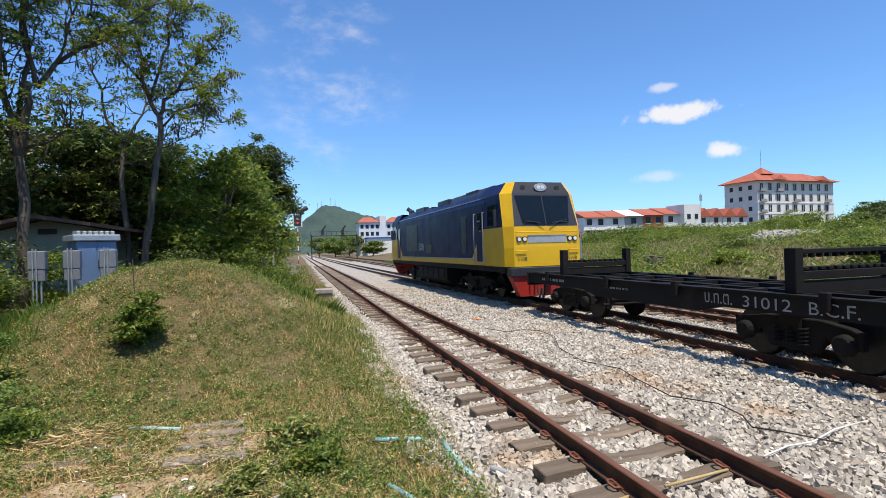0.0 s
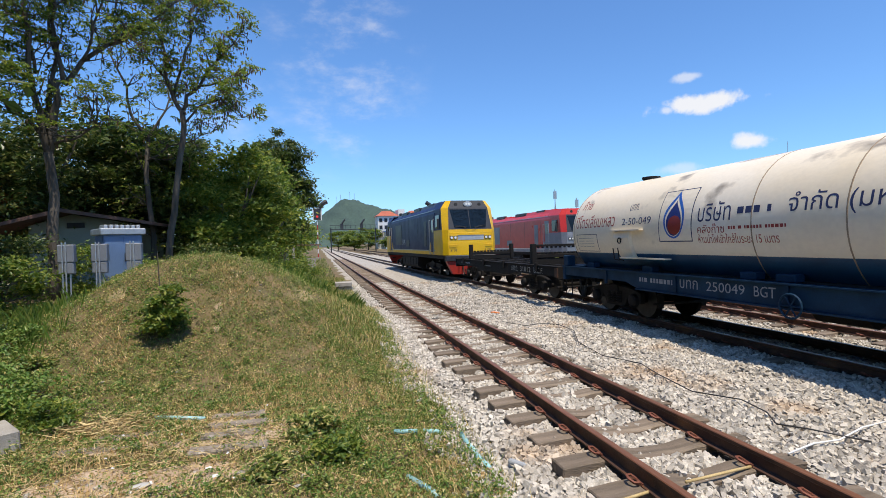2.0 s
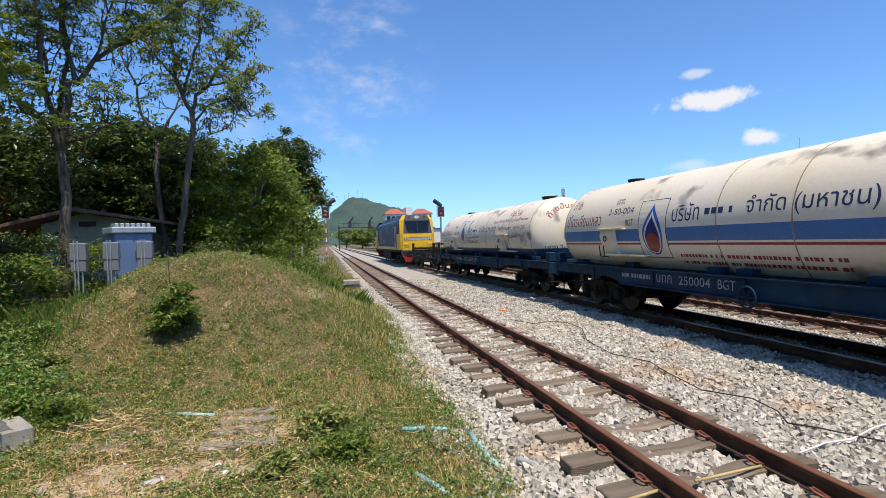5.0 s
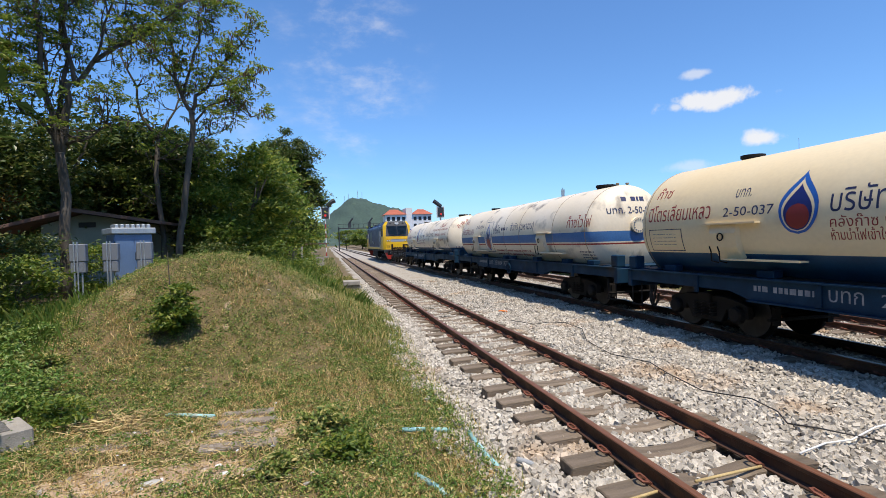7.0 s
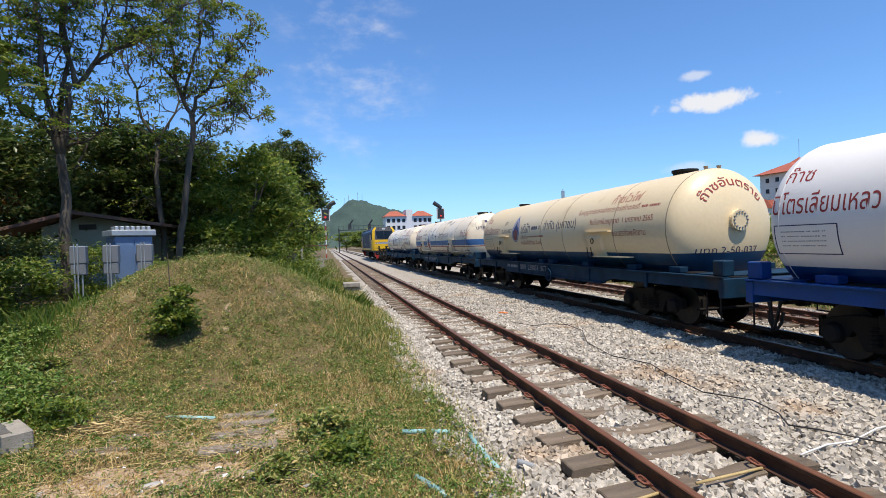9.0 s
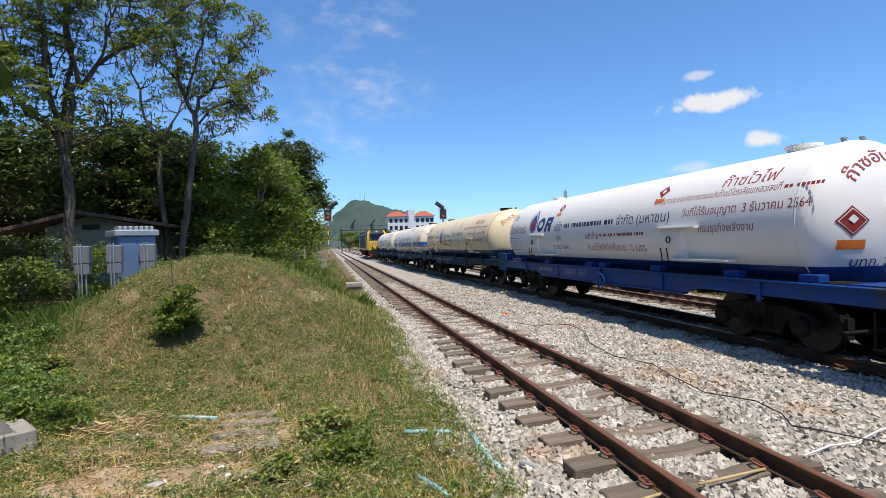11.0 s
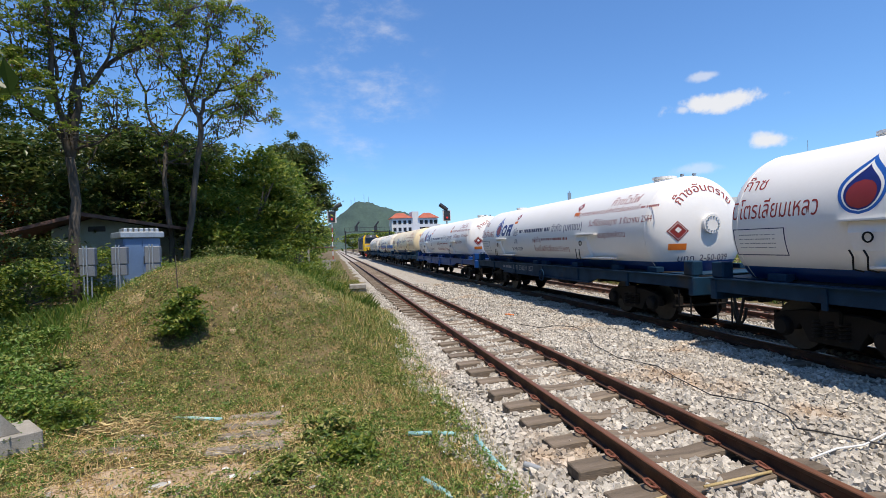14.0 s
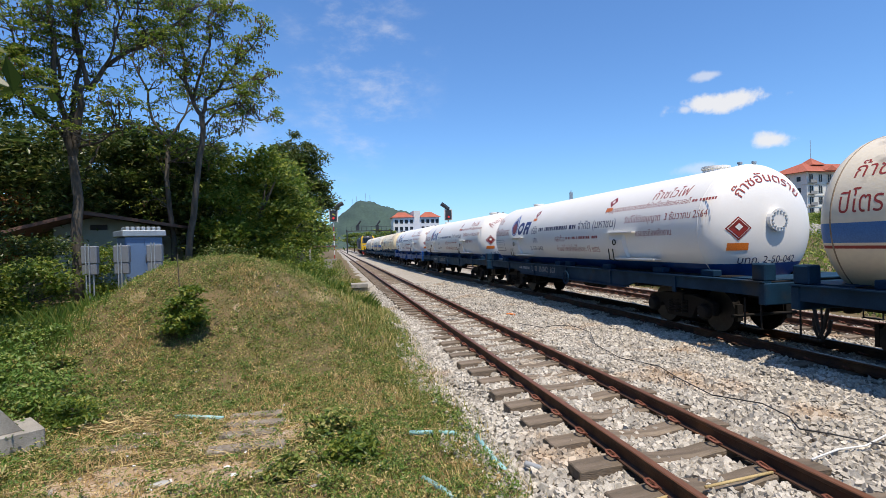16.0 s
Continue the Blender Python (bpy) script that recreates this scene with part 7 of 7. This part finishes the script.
sw = np.cross(sd, st.normal(size=(420, 3)))
sw = sw / np.linalg.norm(sw, axis=1, keepdims=True) * 0.005
tagged(link("straw_heap", raw_mesh("straw_heap", np.stack([sp - sd - sw, sp + sd - sw, sp + sd + sw, sp - sd + sw], 1).reshape(-1, 3), np.arange(1680).reshape(-1, 4), STRAW), None), "loose heap of yellow dry straw", "straw", kind="stuff")
for k in range(48):
    x, y = (-1.6 + st.normal() * 0.8, 5.0 + st.normal() * 0.45) if k < 38 else (-2 + st.normal() * 1.8, 7.5 + abs(st.normal()) * 2)
    bm = bmesh.new()
    bmesh.ops.create_icosphere(bm, subdivisions=1, radius=0.02 + 0.025 * st.random())
    for v in bm.verts:
        v.co *= 0.7 + 0.6 * st.random()
        v.co.z *= 0.45
    tagged(part("stone", bm, LITTER if k % 3 == 0 else CONCRETE, at=pose(x, y, gz(x, y) + 0.012, 0, 0, st.random() * 180)), "pale stone lying in the dry grass", "stone", "stones in the grass")
bag = bmesh.new()
bmesh.ops.create_icosphere(bag, subdivisions=3, radius=0.075)
for v in bag.verts:
    k = 0.75 + 0.45 * noise.noise(v.co * 9)
    v.co = Vector((v.co.x * 1.5 * k, v.co.y * 0.9 * k, v.co.z * 0.28 * k))
tagged(part("plastic_bag", bag, glass_mat("cloudy_plastic", (0.40, 0.39, 0.36), 0.4), at=pose(-1.6, 4.95, gz(-1.6, 4.95) + 0.03, 0, 0, 20)), "crumpled clear white plastic bag on bare soil", "plastic bag")
cup = bmesh.new()
add_cyl(cup, (1.58, 5.62, float(bed(1.58, 5.62))), (1.6, 5.62, float(bed(1.58, 5.62)) + 0.13), 0.032, 12)
tagged(part("cup", cup, RUBBER), "small black plastic cup on the ballast edge", "cup")
bt = bmesh.new()
revolve(bt, [(-0.11, 0.022), (-0.1, 0.028), (0.03, 0.026), (0.07, 0.012), (0.1, 0.011), (0.105, 0.009)], 14)
tagged(part("plastic_bottle", bt, glass_mat("clear_plastic", (0.30, 0.31, 0.31), 0.2), at=pose(1.72, 4.3, float(bed(1.72, 4.3)) + 0.05, 0, 8, -40)), "crushed clear plastic bottle on the ballast", "bottle")
fl = np.random.default_rng(419)
fq = np.stack([-3.4 + 5.0 * fl.random(2600), 4.0 + 3.3 * fl.random(2600), np.zeros(2600)], -1)
fq = fq[fl.random(2600) < 0.25 + 0.75 * np.exp(-((fq[:, 0] + 1.5) / 1.3) ** 2 - ((fq[:, 1] - 5.3) / 0.9) ** 2)]
fq[:, 2] = land(fq[:, 0], fq[:, 1]) + 0.03
hv, hf = leaf_quads(fq, 0.017, 422, 1.2, 0.7)
tagged(link("leaf_litter", raw_mesh("leaf_litter", hv, hf, DRY), None), "dry fallen leaves and scraps on the bare earth", "leaf litter", kind="stuff")
tw = np.random.default_rng(424)
tp = np.stack([-1.7 + 1.1 * tw.normal(size=1500), 5.5 + 0.75 * tw.normal(size=1500), np.zeros(1500)], -1)
tp[:, 2] = land(tp[:, 0], tp[:, 1]) + 0.02 + 0.05 * tw.random(1500)
td = tw.normal(size=(1500, 3)) * np.array([0.07, 0.07, 0.025])
tn = np.cross(td, tw.normal(size=(1500, 3)))
tn = tn / np.linalg.norm(tn, axis=1, keepdims=True) * 0.003
tagged(link("dry_stalks", raw_mesh("dry_stalks", np.stack([tp - td - tn, tp + td - tn, tp + td + tn, tp - td + tn], 1).reshape(-1, 3), np.arange(6000).reshape(-1, 4), STRAW), None), "dead brown and yellow stalks strewn over bare soil", "stalks", kind="stuff")
fl = np.random.default_rng(420)
fq = np.stack([-2.2 + 3.4 * fl.random(46), 4.2 + 3.4 * fl.random(46), np.zeros(46)], -1)
fq[:, 2] = land(fq[:, 0], fq[:, 1]) + 0.06
hv, hf = leaf_quads(fq, 0.014, 421, 1.5, 0.9)
tagged(link("wild_flowers", raw_mesh("wild_flowers", hv, hf, LITTER), None), "tiny white flowers scattered in the grass", "flowers", kind="stuff")
for k, (x, y, r, h) in enumerate(((33, 22, 1.5, 1.3), (38, 27, 2.0, 1.8), (47, 33, 2.2, 2.2), (30, 30, 1.3, 1.0), (41, 40, 1.8, 1.4), (58, 46, 2.6, 2.4), (64, 55, 2.4, 2.0), (26, 38, 1.2, 0.9), (36, 50, 1.6, 1.3), (52, 62, 2.4, 1.8), (44, 60, 2.0, 1.6))):
    leafy("bush", "leafy wild bush in the overgrown field", "bush", standing(x, y), (x, y, gz(x, y) + h * 0.5), (r, r, h * 0.6), LEAFBRIGHT if k % 2 else LEAF, 3000, 0.12, 26, 430 + k, 0.05, 0.22, 4, "bushes in the field")
rub = thing("rubble_heap", "pale rubble heap at the edge of the field", "rubble", kind="stuff")
rb = bmesh.new()
for k in range(120):
    x, y = 50 + st.normal() * 3.2, 43 + st.normal() * 1.2
    bmesh.ops.create_icosphere(rb, subdivisions=1, radius=0.25 + 0.3 * st.random(), matrix=pose(x, y, gz(x, y) + 0.35 * max(0, 1.2 - abs(x - 50) / 3.5), st.random() * 90, st.random() * 90))
part("rubble", rb, CONCRETE, rub)
stk = thing("sleeper_stack", "small stack of worn sleepers in the field", "sleeper stack")
for k in range(4):
    for j in range(2):
        a = (25.3, 26.5) if k % 2 == 0 else (25.3 + j * 0.8, 25.6 + j * 0.8)
        b_ = (32.0 + j * 0.8, 32.3 + j * 0.8) if k % 2 == 0 else (31.9, 33.2)
        part("beam", boxes((a[0], a[1], b_[0], b_[1], gz(26, 32) + k * 0.28, gz(26, 32) + k * 0.28 + 0.24), bevel=0.02), SLEEPER, stk)


# ---- what moves ----
def run(t):
    """How far the locomotive's rear end has come at t seconds."""
    return 15.05 + 4.665 * t + 0.03467 * t * t + 0.00067 * t ** 3


def on_track(y):
    x = TRACK + float(bend(y))
    turn = math.atan2(float(bend(y + 0.5) - bend(y - 0.5)), 1.0)
    return Matrix.Translation((x, y, HEADZ)) @ Matrix.Rotation(-turn, 4, "Z")


def motions():
    steps = [k * 0.5 for k in range(33)]
    for ob, ahead in TRAIN:
        walk(ob, [(t, on_track(run(t) + ahead)) for t in steps])
    turns = [k / 15 for k in range(241)]
    spins = [-math.degrees((run(t) - run(0)) / WHEEL_R) for t in turns]
    for ax, y in AXLES:
        walk(ax, [(t, pose(0, y, WHEEL_R, a)) for t, a in zip(turns, spins)])


motions()
